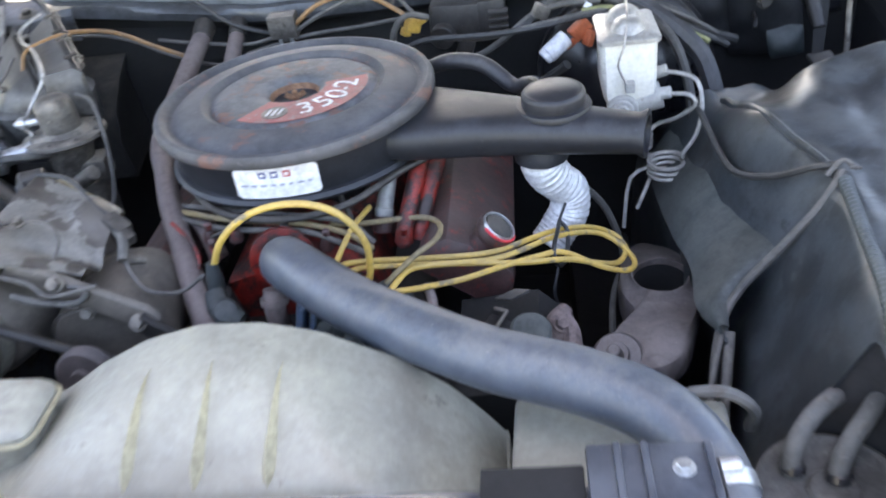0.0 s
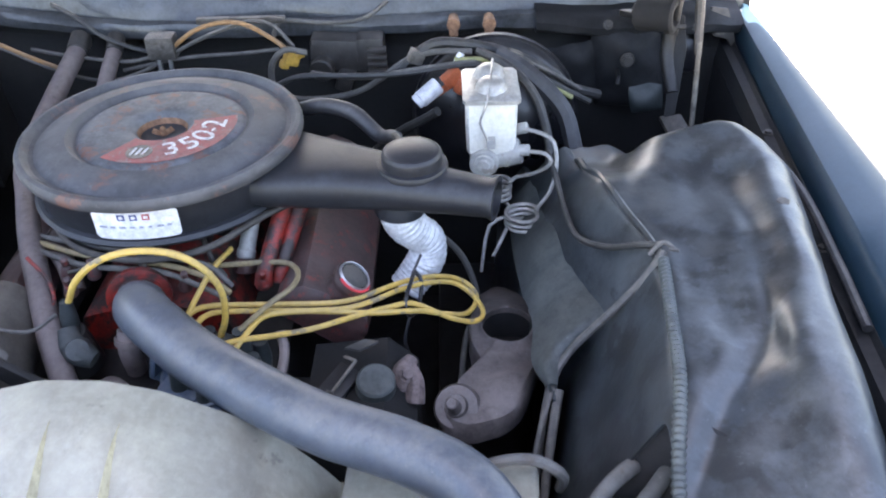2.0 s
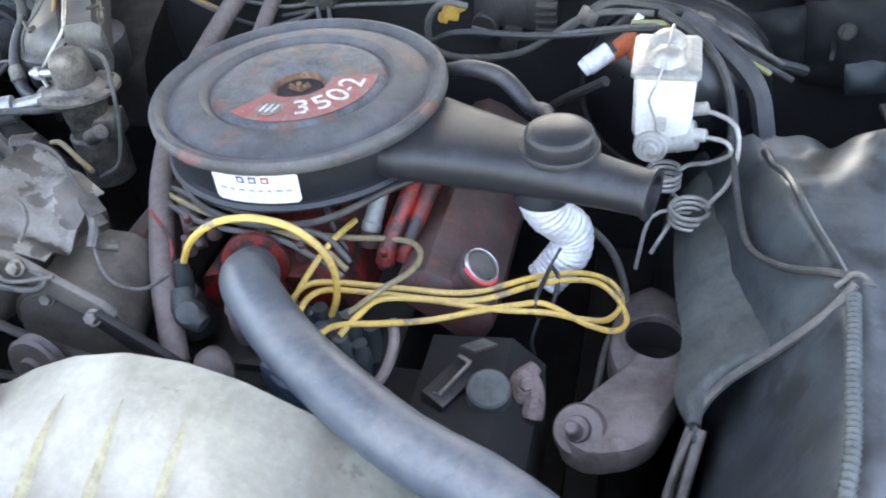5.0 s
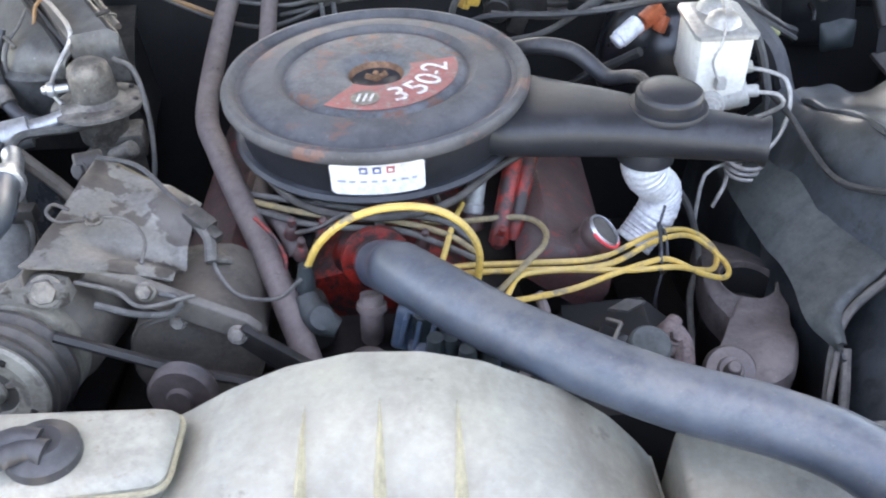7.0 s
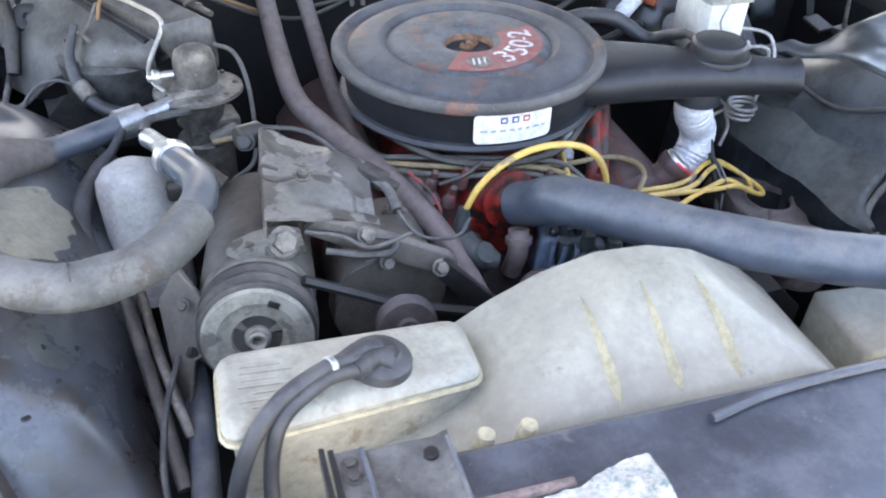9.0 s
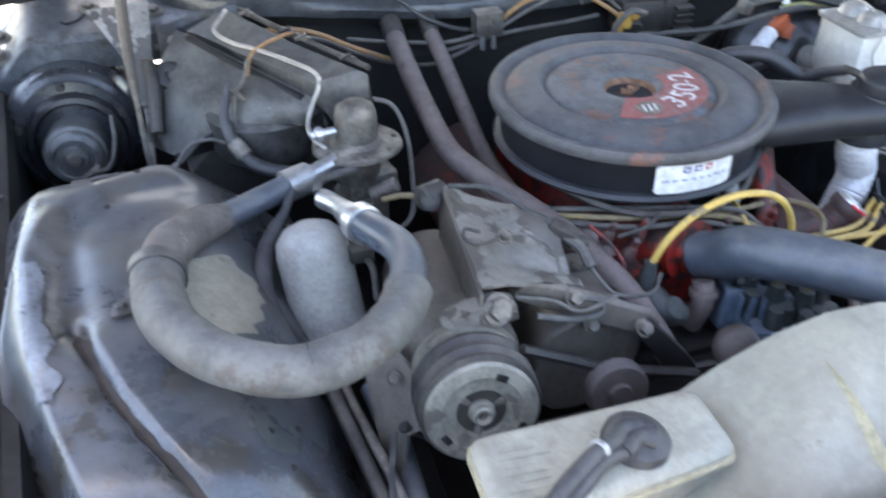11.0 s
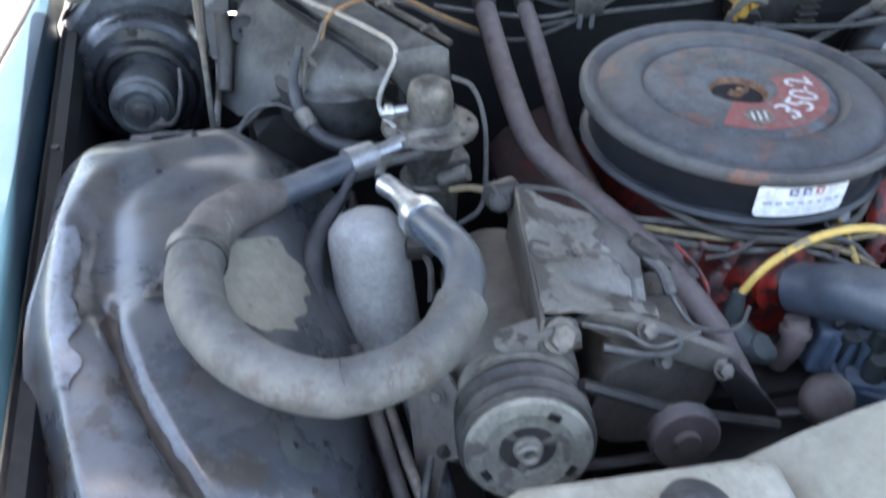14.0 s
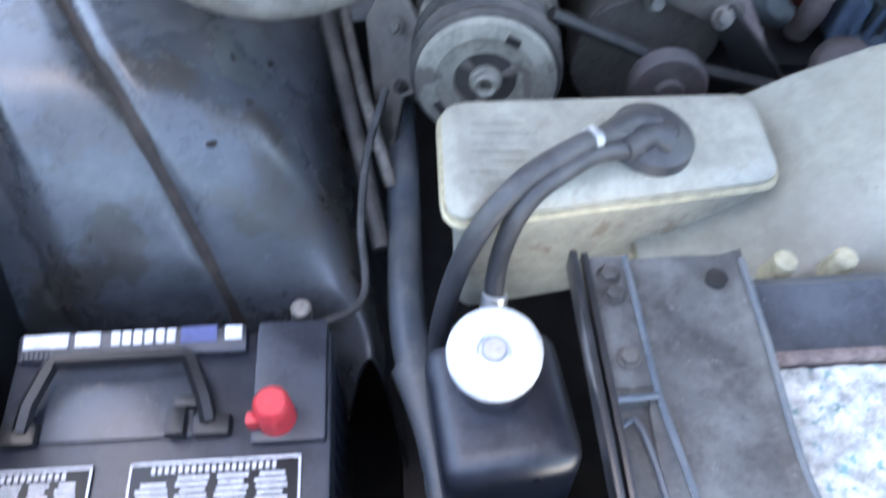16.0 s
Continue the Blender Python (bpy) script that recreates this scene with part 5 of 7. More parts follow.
for p in ((-0.115, 0.85, 0.88), (-0.09, 0.875, 0.89), (-0.13, 0.885, 0.885), (0.03, 0.87, 0.87), (0.125, 0.90, 0.845)):
    part("fitting", join(cyl(p, V(*p) + V(0.004, -0.006, 0.02), 0.010, 0.007, 12), cyl(V(*p) + V(0.004, -0.006, 0.02), V(*p) + V(0.006, -0.01, 0.034), 0.005, seg=8)), M_REDD if p[0] < 0.1 else M_RED, eng)
# Near-black too, for the dark gap below the canister.
part("housing", loft([[V(x, y, z) for x, z in ((0.18, 0.62), (0.20, 0.79), (0.30, 0.80), (0.34, 0.76), (0.34, 0.60))] for y in (0.66, 0.68, 0.82, 0.84)]), M_FIRE, eng, "pump casting, near-black for the shade around it")
brk = part("bracket_box", box((0.238, 0.752, 0.785), (0.034, 0.06, 0.05), 0.004, (0, 12, -28)), M_BLACK, eng, "black hollow bracket")
sub("bracket_lip", join(tube([(0.262, 0.777, 0.818), (0.236, 0.728, 0.812), (0.218, 0.738, 0.805)], 0.0025, 6, 1), tube([(0.262, 0.777, 0.818), (0.246, 0.787, 0.816)], 0.0025, 6, 1)), M_GREY, brk, "worn pale edge")
part("bracket_tab", prism([(0.247, 0.790, 0.826), (0.268, 0.778, 0.832), (0.292, 0.792, 0.834), (0.272, 0.806, 0.826)], (0, 0, 0.004), 0.001), M_EVAP, eng, "bent steel tab")
part("drum", lathe([(0, 0.022), (0.022, 0.022), (0.025, 0.019), (0.026, 0.002), (0.024, 0), (0, 0)], (0.288, 0.748, 0.797), (0.1, -0.25, 1), 32, False), M_FLAP, eng, "round grey capped canister")
part("manifold_lug", join(tube([(0.318, 0.768, 0.772), (0.324, 0.785, 0.792), (0.334, 0.800, 0.798)], [0.013, 0.016, 0.009], 10, 4, 0.35), tube([(0.336, 0.752, 0.765), (0.338, 0.770, 0.785), (0.328, 0.790, 0.797)], [0.012, 0.014, 0.010], 9, 4, 0.35), bolt((0.326, 0.772, 0.795), (0.3, -0.5, 0.8), 0.008, 0.010)), M_PINK, eng, "scaled pinkish cast lug with a bolt")

# distributor
dis = thing("distributor", (0.075, 0.775, 0.76), "blue-grey distributor cap crowned with plug wire boots", "distributor")
part("cap", join(cyl((0.075, 0.778, 0.76), (0.070, 0.772, 0.815), 0.058, 0.062, 28), box((0.045, 0.742, 0.79), (0.06, 0.035, 0.05), 0.006, (0, 0, -20))), M_BLUEG, dis)
tips = [(0.038, 0.799, 0.86), (0.057, 0.767, 0.86), (0.114, 0.758, 0.855), (0.087, 0.748, 0.857), (0.117, 0.787, 0.865), (0.068, 0.812, 0.845), (0.095, 0.80, 0.84), (0.06, 0.745, 0.84), (0.028, 0.775, 0.848), (0.043, 0.742, 0.842), (0.100, 0.772, 0.848), (0.132, 0.768, 0.838), (0.136, 0.80, 0.834), (0.078, 0.727, 0.838), (0.102, 0.732, 0.834), (0.125, 0.742, 0.828)]
for p in tips:
    q = V(*p)
    part("boot", tube([q - V(0.006 * (p[0] > 0.07) - 0.003, 0.004, 0.05), q - V(0, 0, 0.025), q], [0.0125, 0.0125, 0.0095], 12, 3), M_BOOT, dis, "dark green-grey plug wire boot")
part("vacuum_advance", lathe([(0, 0.016), (0.020, 0.016), (0.028, 0.010), (0.030, 0.004), (0.026, -0.004), (0, -0.004)], (-0.030, 0.712, 0.822), (-0.25, -0.75, 0.6), 28, False), M_BROWN, dis, "brown vacuum advance can")
part("coil_cover", box((0.043, 0.795, 0.808), (0.095, 0.055, 0.060), 0.008, (-12, 10, -14), 3), M_BLUEG, dis, "dusty blue coil cover")
for i in range(5):
    part("rib", box((0.008 + i * 0.016, 0.778 - 0.004 * i, 0.826 - 0.003 * i), (0.006, 0.03, 0.040), 0.002, (-12, 10, -14)), M_BLUEG, dis)
for i in range(3):
    part("terminal", cyl((0.02 + i * 0.022, 0.80, 0.835), (0.019 + i * 0.022, 0.79, 0.858), 0.006), M_BLACK, dis)


def wire(name, pts, r, mat, label, cat="wire", group="", seg=8, res=6):
    return single(name, tube(pts, r, seg, res), mat, label, cat, group)


YW = "yellow spark plug wire bundled over the engine"
G = "spark plug wires"
wire("plug_wire", [(0.038, 0.799, 0.862), (0.053, 0.819, 0.872), (0.083, 0.834, 0.868), (0.164, 0.848, 0.856), (0.246, 0.857, 0.852), (0.322, 0.914, 0.838), (0.372, 0.953, 0.815), (0.407, 0.966, 0.793), (0.424, 0.940, 0.785), (0.409, 0.898, 0.791), (0.375, 0.872, 0.813), (0.34, 0.856, 0.833), (0.281, 0.842, 0.843), (0.198, 0.836, 0.853), (0.147, 0.819, 0.862), (0.13, 0.788, 0.865), (0.114, 0.758, 0.857)], 0.0038, M_YELLOW, YW, "wire", G)
wire("plug_wire", [(0.057, 0.767, 0.862), (0.063, 0.796, 0.872), (0.082, 0.82, 0.868), (0.141, 0.833, 0.858), (0.25, 0.845, 0.850), (0.324, 0.90, 0.838), (0.38, 0.945, 0.811), (0.412, 0.944, 0.793), (0.432, 0.912, 0.783), (0.420, 0.882, 0.789), (0.385, 0.870, 0.807), (0.337, 0.866, 0.837), (0.305, 0.855, 0.842), (0.256, 0.83, 0.847), (0.208, 0.804, 0.851), (0.159, 0.785, 0.857), (0.11, 0.767, 0.864), (0.087, 0.748, 0.859)], 0.0038, M_YELLOW, YW, "wire", G)
wire("plug_wire", [(0.117, 0.787, 0.865), (0.152, 0.817, 0.882), (0.177, 0.85, 0.883), (0.181, 0.882, 0.881), (0.165, 0.908, 0.878), (0.133, 0.913, 0.878), (0.082, 0.906, 0.880), (0.03, 0.90, 0.885)], 0.0038, M_YOLD, "dirty yellow plug wire looped beside the carburettor", "wire", G)
wire("plug_wire", [(0.038, 0.799, 0.858), (0.055, 0.83, 0.883), (0.068, 0.88, 0.893), (0.082, 0.931, 0.889)], 0.0038, M_YELLOW, YW, "wire", G)
wire("plug_wire", [(-0.104, 0.812, 0.890), (-0.083, 0.813, 0.929), (-0.046, 0.814, 0.960), (0.0, 0.815, 0.973), (0.046, 0.815, 0.968), (0.078, 0.815, 0.946), (0.096, 0.814, 0.91), (0.095, 0.81, 0.868), (0.085, 0.805, 0.84)], 0.0045, M_YELLOW, "bright yellow plug wire arching over the thermostat housing", "wire", G)
for k in range(3):
    o = 0.014 * k
    wire("plug_wire", [(-0.19, 0.95 - o, 0.905), (-0.10, 0.905 - o, 0.918 - 0.006 * k), (0.0, 0.885 - o * 0.6, 0.912 - 0.006 * k), (0.06, 0.88 - o, 0.90 - 0.008 * k), (0.095, 0.865 - o, 0.875)], 0.004, M_YOLD if k % 2 else M_WIRE, "dirty plug wire running under the air cleaner", "wire", G)
single("wire_tie", join(tube([(0.335, 0.925, 0.848), (0.345, 0.92, 0.832), (0.34, 0.88, 0.815), (0.328, 0.86, 0.822), (0.325, 0.865, 0.845), (0.332, 0.90, 0.85), (0.335, 0.925, 0.848)], 0.003, 6, 4), tube([(0.333, 0.915, 0.850), (0.345, 0.94, 0.865)], 0.002, 6), tube([(0.33, 0.865, 0.82), (0.322, 0.85, 0.79), (0.325, 0.85, 0.765)], 0.0022, 6)), M_BLACK, "black tie round the yellow wires", "wire tie")

bt = thing("coil_boot", (-0.105, 0.80, 0.83), "grey rubber boot and elbow at the end of a yellow wire", "boot")
part("boot", tube([(-0.108, 0.808, 0.855), (-0.106, 0.81, 0.875), (-0.104, 0.812, 0.898)], [0.0115, 0.0115, 0.0075], 14, 4), M_BOOT, bt)
part("elbow", join(tube([(-0.108, 0.80, 0.862), (-0.10, 0.785, 0.848), (-0.085, 0.775, 0.842), (-0.07, 0.77, 0.835)], [0.014, 0.019, 0.018, 0.012], 12, 4), lathe([(0, 0.01), (0.014, 0.008), (0.018, 0), (0, 0)], (-0.088, 0.772, 0.85), (0.3, -0.6, 0.7), 20, False)), M_BOOT, bt)
part("lead", tube([(-0.125, 0.82, 0.87), (-0.128, 0.80, 0.84), (-0.115, 0.76, 0.80), (-0.08, 0.73, 0.79), (-0.05, 0.715, 0.80)], 0.0055, 8), M_WIREB, bt)

# ---- upper radiator hose ----
uh = thing("radiator_hose", (0.2, 0.6, 0.88), "thick grey rubber upper radiator hose", "hose")
part("hose", tube([(-0.022, 0.835, 0.876), (-0.006, 0.808, 0.892), (0.008, 0.772, 0.918), (0.045, 0.725, 0.930), (0.122, 0.655, 0.932), (0.243, 0.575, 0.932), (0.338, 0.534, 0.930), (0.398, 0.497, 0.926), (0.432, 0.448, 0.915), (0.440, 0.395, 0.90), (0.436, 0.36, 0.885)], [0.030, 0.031, 0.032, 0.032, 0.031, 0.031, 0.031, 0.031, 0.030, 0.029, 0.029], 28, 10, 0.02), M_HOSE, uh)
part("clamp", lathe([(0.0300, -0.007), (0.0322, -0.007), (0.0322, 0.007), (0.0300, 0.007)], (0.4365, 0.424, 0.9085), (0.12, -0.93, -0.28), 28, False), M_ALU, uh, "worm-drive hose clamp")
part("clamp_screw", cyl((0.428, 0.420, 0.941), (0.452, 0.424, 0.940), 0.0065), M_ALU, uh)

# ---- heater hoses ----
for nm, pts, r in (
    ("heater_hose", [(-0.279, 1.455, 0.985), (-0.280, 1.35, 0.965), (-0.279, 1.22, 0.938), (-0.272, 1.12, 0.918), (-0.245, 1.05, 0.908), (-0.205, 0.955, 0.904), (-0.165, 0.87, 0.888), (-0.130, 0.795, 0.858), (-0.10, 0.735, 0.80)], 0.0165),
    ("heater_hose", [(-0.215, 1.455, 0.985), (-0.212, 1.36, 0.955), (-0.208, 1.26, 0.915), (-0.20, 1.16, 0.87), (-0.19, 1.05, 0.86), (-0.175, 0.96, 0.885), (-0.14, 0.905, 0.885), (-0.125, 0.88, 0.86)], 0.0135)):
    h = thing(nm, pts[0], "brown-grey rubber heater hose from the firewall to the engine", "hose", "heater hoses")
    part("hose", tube(pts, r, 14, 8, 0.02), M_HEATER, h)
    part("end_sleeve", cyl(V(*pts[0]) + V(0, 0.0, 0.008), V(*pts[1]) * 0.35 + V(*pts[0]) * 0.65, r * 1.12, seg=16), M_GREYD, h)

wire("vacuum_hose", [(0.345, 0.992, 0.875), (0.378, 1.005, 0.845), (0.405, 1.018, 0.80), (0.424, 1.015, 0.745), (0.426, 0.995, 0.715), (0.408, 0.955, 0.69), (0.400, 0.90, 0.66), (0.395, 0.85, 0.60)], 0.0052, M_WIRE, "dusty grey hose hanging beside the foil duct", "hose")
wire("vacuum_hose", [(0.165, 0.80, 0.85), (0.172, 0.775, 0.835), (0.165, 0.74, 0.815), (0.14, 0.715, 0.80), (0.115, 0.70, 0.785)], 0.0065, M_HEATER, "brown hose looping down by the distributor", "hose")

single("bypass_pipe", join(tube([(-0.035, 0.80, 0.79), (-0.032, 0.79, 0.83), (-0.030, 0.80, 0.86)], 0.014, 14, 4), lathe([(0.014, 0), (0.018, 0), (0.018, 0.008), (0.014, 0.008)], (-0.031, 0.793, 0.842), (0.05, 0.3, 1), 20)), M_HEATER, "short grey bypass pipe below the thermostat housing", "pipe")

# ---- compressor side ----
comp = thing("compressor", (-0.385, 0.78, 0.80), "dusty air-conditioning compressor with a cream clutch plate", "compressor")
CC = V(-0.387, 0.628, 0.908)
CA = V(-0.10, -0.97, 0.20).normalized()
part("body", lathe([(0, -0.30), (0.058, -0.30), (0.064, -0.315), (0.065, -0.10), (0.058, -0.085), (0.045, -0.06), (0, -0.06)], CC, CA, 40, False), M_BODY, comp, "long dusty brown-grey compressor body")
part("pulley", lathe([(0.022, -0.050), (0.061, -0.050), (0.064, -0.047), (0.064, -0.042), (0.057, -0.036), (0.057, -0.032), (0.064, -0.026), (0.064, -0.021), (0.058, -0.016), (0.058, -0.012), (0.063, -0.006), (0.062, -0.003), (0.056, -0.001), (0.022, -0.001)], CC, CA, 56), M_GREYD, comp, "dark double belt pulley")
cl = part("clutch_plate", lathe([(0.024, -0.006), (0.057, -0.004), (0.058, 0.002), (0.055, 0.005), (0.042, 0.006), (0.039, 0.004), (0.027, 0.003), (0.023, -0.006)], CC, CA, 56), M_CLUTCH, comp, "cream dusty clutch plate")
part("hub", lathe([(0, 0.000), (0.005, 0.000), (0.0055, 0.009), (0.0085, 0.011), (0.0105, 0.009), (0.011, 0.004), (0.0135, 0.003), (0.014, -0.01), (0, -0.01)], CC, CA, 32, False), M_CLUTCH, comp)
cu_ = V(1, 0, 0) - CA * CA.x
cu_.normalize()
cw_ = cu_.cross(CA) * -1
if cw_.z < 0:
    cw_ = -cw_
for a0, b0 in ((62, 20), (212, 140), (330, 260)):
    a, b = radians(a0), radians(b0)
    d, e = cu_ * math.cos(a) + cw_ * math.sin(a), cu_ * -math.sin(a) + cw_ * math.cos(a)
    sub("slot", prism([CC + d * (0.044 + 0.0035 * p) + e * 0.006 * q + CA * 0.0052 for p, q in ((-1, -1), (1, -1), (1, 1), (-1, 1))], CA * 0.0022, 0.0006), M_BLOCK, cl)
    d = cu_ * math.cos(b) + cw_ * math.sin(b)
    part("spoke", tube([CC + d * 0.010 - CA * 0.005, CC + d * 0.028 - CA * 0.004], [0.004, 0.007], 8), M_BODY, comp)
part("backing", cyl(CC - CA * 0.03, CC - CA * 0.010, 0.026), M_BLOCK, comp)
part("coil_housing", lathe([(0.04, -0.080), (0.060, -0.080), (0.062, -0.074), (0.062, -0.058), (0.045, -0.053)], CC, CA, 48), M_CLUTCH, comp, "beige coil housing ring")

mb = thing("mounting_bracket", (-0.28, 0.82, 0.93), "dusty bent steel bracket tray over the compressor mounts", "bracket")


def tray(u, v):
    a, b, c, d = V(-0.362, 0.708, 0.988), V(-0.343, 0.913, 0.994), V(-0.222, 0.862, 0.940), V(-0.232, 0.742, 0.948)
    p = (a * (1 - u) + b * u) * (1 - v) + (d * (1 - u) + c * u) * v
    z = 0.010 * math.sin(u * 5 + v * 3) * v + 0.016 * math.exp(-((u - 0.8) / 0.22) ** 2 - ((v - 0.75) / 0.25) ** 2) - 0.012 * math.exp(-((u - 0.30) / 0.12) ** 2) * ease(v, 0.1, 0.4) + 0.004 * noise.noise(p * 40)
    if u < 0.12:
        z += 0.018 * (0.12 - u) / 0.12 * (0.5 - v)
    return p + V(0, 0, z)


part("tray", sheet(tray, span(0, 1, 30), span(0, 1, 24), 0.003), M_TRAY, mb)
part("side_flange", prism([(-0.345, 0.915, 0.995), (-0.364, 0.706, 0.988), (-0.366, 0.70, 0.955), (-0.352, 0.90, 0.93)], (0.004, 0, 0.001), 0.001), M_BODY, mb)
part("barrel", join(cyl((-0.372, 0.905, 0.984), (-0.342, 0.918, 0.982), 0.016), bolt((-0.362, 0.897, 0.984), (-0.3, -0.8, 0.4), 0.009, 0.008)), M_GREYD, mb, "dark rear mount with a bolt")
part("loop_clip", tube([(-0.336, 0.792, 1.004), (-0.352, 0.794, 1.010), (-0.356, 0.783, 1.006), (-0.342, 0.776, 1.000), (-0.318, 0.782, 0.998)], 0.0022, 6, 5), M_GREYD, mb)
part("bolt", bolt((-0.31, 0.784, 0.994), (0.1, -0.1, 1), 0.007, 0.009), M_GREY, mb)
br = thing("adjusting_brace", (-0.25, 0.72, 0.93), "flat steel belt adjusting brace with bolts", "brace")
part("ear", loft([[V(x, y + dy, z) for x, z in ((-0.405, 0.962), (-0.375, 0.974), (-0.345, 0.978), (-0.325, 0.970), (-0.322, 0.952), (-0.345, 0.944), (-0.385, 0.945))] for y, dy in ((0.702, 0.0), (0.706, -0.002), (0.722, 0.0))]), M_TRAY, br, "beige cast ear")
part("bar", prism([(-0.322, 0.728, 0.957), (-0.305, 0.726, 0.974), (-0.262, 0.726, 0.956), (-0.155, 0.716, 0.903), (-0.142, 0.715, 0.888), (-0.158, 0.713, 0.874), (-0.270, 0.724, 0.929)], (0.002, 0.008, 0.004), 0.002), M_BODY, br, "flat dusty slotted bar")
part("loop_rod", tube([(-0.30, 0.706, 0.945), (-0.26, 0.70, 0.936), (-0.225, 0.706, 0.93), (-0.222, 0.722, 0.936), (-0.26, 0.727, 0.942)], 0.004, 8, 5), M_EVAP, br)
for p, ax, r in (((-0.345, 0.708, 0.965), (0.2, -0.8, 0.5), 0.013), ((-0.252, 0.722, 0.946), (0.1, -0.8, 0.6), 0.008), ((-0.166, 0.711, 0.890), (0.1, -0.8, 0.6), 0.008), ((-0.228, 0.722, 0.903), (0.1, -0.9, 0.4), 0.007)):
    part("bolt", bolt(p, ax, r, 0.012), M_GREY, br)

alt = thing("steering_pump", (-0.21, 0.75, 0.80), "dark dusty steering pump below the brace", "pump")


def pump_ring(y, k, rise):
    pts = [(-0.293, 0.815), (-0.292, 0.852), (-0.277, 0.893), (-0.238, 0.907), (-0.192, 0.908), (-0.164, 0.884), (-0.149, 0.838), (-0.165, 0.79), (-0.21, 0.765), (-0.265, 0.775)]
    out = []
    for i in range(len(pts)):
        a, b, c, d = (Vector(pts[(i + q) % len(pts)]) for q in (-1, 0, 1, 2))
        for t in (0.0, 0.34, 0.67):
            q = 0.5 * (2 * b + (c - a) * t + (2 * a - 5 * b + 4 * c - d) * t * t + (3 * b - a - 3 * c + d) * t ** 3)
            q = Vector((-0.215, 0.835)) + (q - Vector((-0.215, 0.835))) * k
            out.append(V(q.x, y + 0.10 * (q.x + 0.215), q.y + rise))
    return out


part("front_frame", loft([pump_ring(0.729, 0.90, -0.002), pump_ring(0.729, 0.965, -0.002), pump_ring(0.732, 0.99, -0.001), pump_ring(0.737, 1.0, 0.0), pump_ring(0.758, 1.0, 0.002), pump_ring(0.764, 0.95, 0.002), pump_ring(0.80, 0.94, 0.006), pump_ring(0.845, 0.90, 0.006), pump_ring(0.860, 0.76, 0.002)]), M_BODY, alt, "three-cornered dusty cast housing")
part("edge_bead", tube([v + V(0, -0.001, 0.001) for v in pump_ring(0.731, 0.985, 0.0)[3:20]], 0.0014, 6, 2), M_GREY, alt, "worn pale edge of the housing")
part("cap", join(lathe([(0, 0.016), (0.030, 0.016), (0.046, 0.011), (0.054, 0.002), (0.056, -0.01), (0, -0.01)], (-0.228, 0.803, 0.888), (0, -0.2, 1), 32, False), cyl((-0.204, 0.810, 0.897), (-0.200, 0.814, 0.917), 0.011, 0.009, 10), tube([(-0.212, 0.809, 0.911), (-0.198, 0.804, 0.917), (-0.186, 0.810, 0.911)], 0.0045, 8, 3)), M_GREY, alt, "dusty domed cover with a finned plug")
part("pulley", lathe([(0, 0.022), (0.012, 0.022), (0.014, 0.016), (0.032, 0.015), (0.036, 0.011), (0.030, 0.006), (0.036, 0.0), (0.034, -0.004), (0, -0.004)], (-0.220, 0.665, 0.858), (-0.05, -0.97, 0.2), 36, False), M_BROWN, alt, "worn brown belt pulley")
single("drive_belt", join(tube([(-0.331, 0.668, 0.940), (-0.275, 0.673, 0.906), (-0.219, 0.679, 0.872), (-0.10, 0.685, 0.825)], 0.006, 6, 4), tube([(-0.46, 0.665, 0.87), (-0.40, 0.67, 0.825), (-0.30, 0.665, 0.82), (-0.22, 0.665, 0.822)], 0.006, 6, 4)), M_BELT, "worn black rubber drive belt", "belt")
single("drive_belt", prism([(-0.176, 0.708, 0.887), (-0.158, 0.706, 0.900), (-0.092, 0.718, 0.822), (-0.07, 0.722, 0.79), (-0.10, 0.722, 0.785), (-0.118, 0.716, 0.806)], (0.001, 0.010, 0.002), 0.002), M_BELT, "wide black rubber belt between the pulleys", "belt")

# ---- air-conditioning lines ----
lp = thing("suction_hose", (-0.57, 0.80, 0.93), "foam-wrapped suction hose curling over the inner fender", "hose")
part("upper_hose", tube([(-0.492, 1.048, 0.952), (-0.54, 1.022, 0.951), (-0.60, 0.985, 0.953), (-0.64, 0.955, 0.962)], 0.0165, 16, 6), M_HOSE, lp, "black hose end")
part("worn_foam", tube([(-0.600, 0.978, 0.956), (-0.610, 0.970, 0.959), (-0.632, 0.945, 0.970), (-0.660, 0.90, 0.982), (-0.6735, 0.850, 0.988), (-0.675, 0.830, 0.989)], [0.0168, 0.020, 0.0235, 0.0255, 0.0262, 0.0262], 24, 8, 0.08), M_BROWNF, lp, "brown weathered foam end")
part("foam", tube([(-0.675, 0.845, 0.990), (-0.674, 0.785, 0.994), (-0.656, 0.725, 0.998), (-0.616, 0.672, 1.000), (-0.556, 0.640, 1.000), (-0.496, 0.652, 1.000), (-0.456, 0.684, 1.000), (-0.434, 0.722, 1.000)], [0.0275, 0.027, 0.026, 0.0245, 0.0235, 0.0235, 0.024, 0.0245], 24, 8, 0.06), M_FOAM, lp, "cracked grey foam insulation")
part("lower_hose", tube([(-0.441, 0.710, 1.000), (-0.424, 0.762, 0.998), (-0.423, 0.805, 0.993), (-0.436, 0.845, 0.987), (-0.450, 0.885, 0.979)], 0.0195, 18, 6), M_HOSE, lp, "bare black hose section")
part("fitting", join(tube([(-0.446, 0.875, 0.980), (-0.456, 0.91, 0.972), (-0.466, 0.946, 0.966), (-0.48, 0.975, 0.962)], [0.021, 0.016, 0.012, 0.013], 14, 4), lathe([(0.02, -0.006), (0.024, -0.005), (0.024, 0.012), (0.02, 0.014)], (-0.448, 0.880, 0.979), (-0.3, 0.93, -0.15), 20)), M_ALU, lp, "bright aluminium crimp fitting")
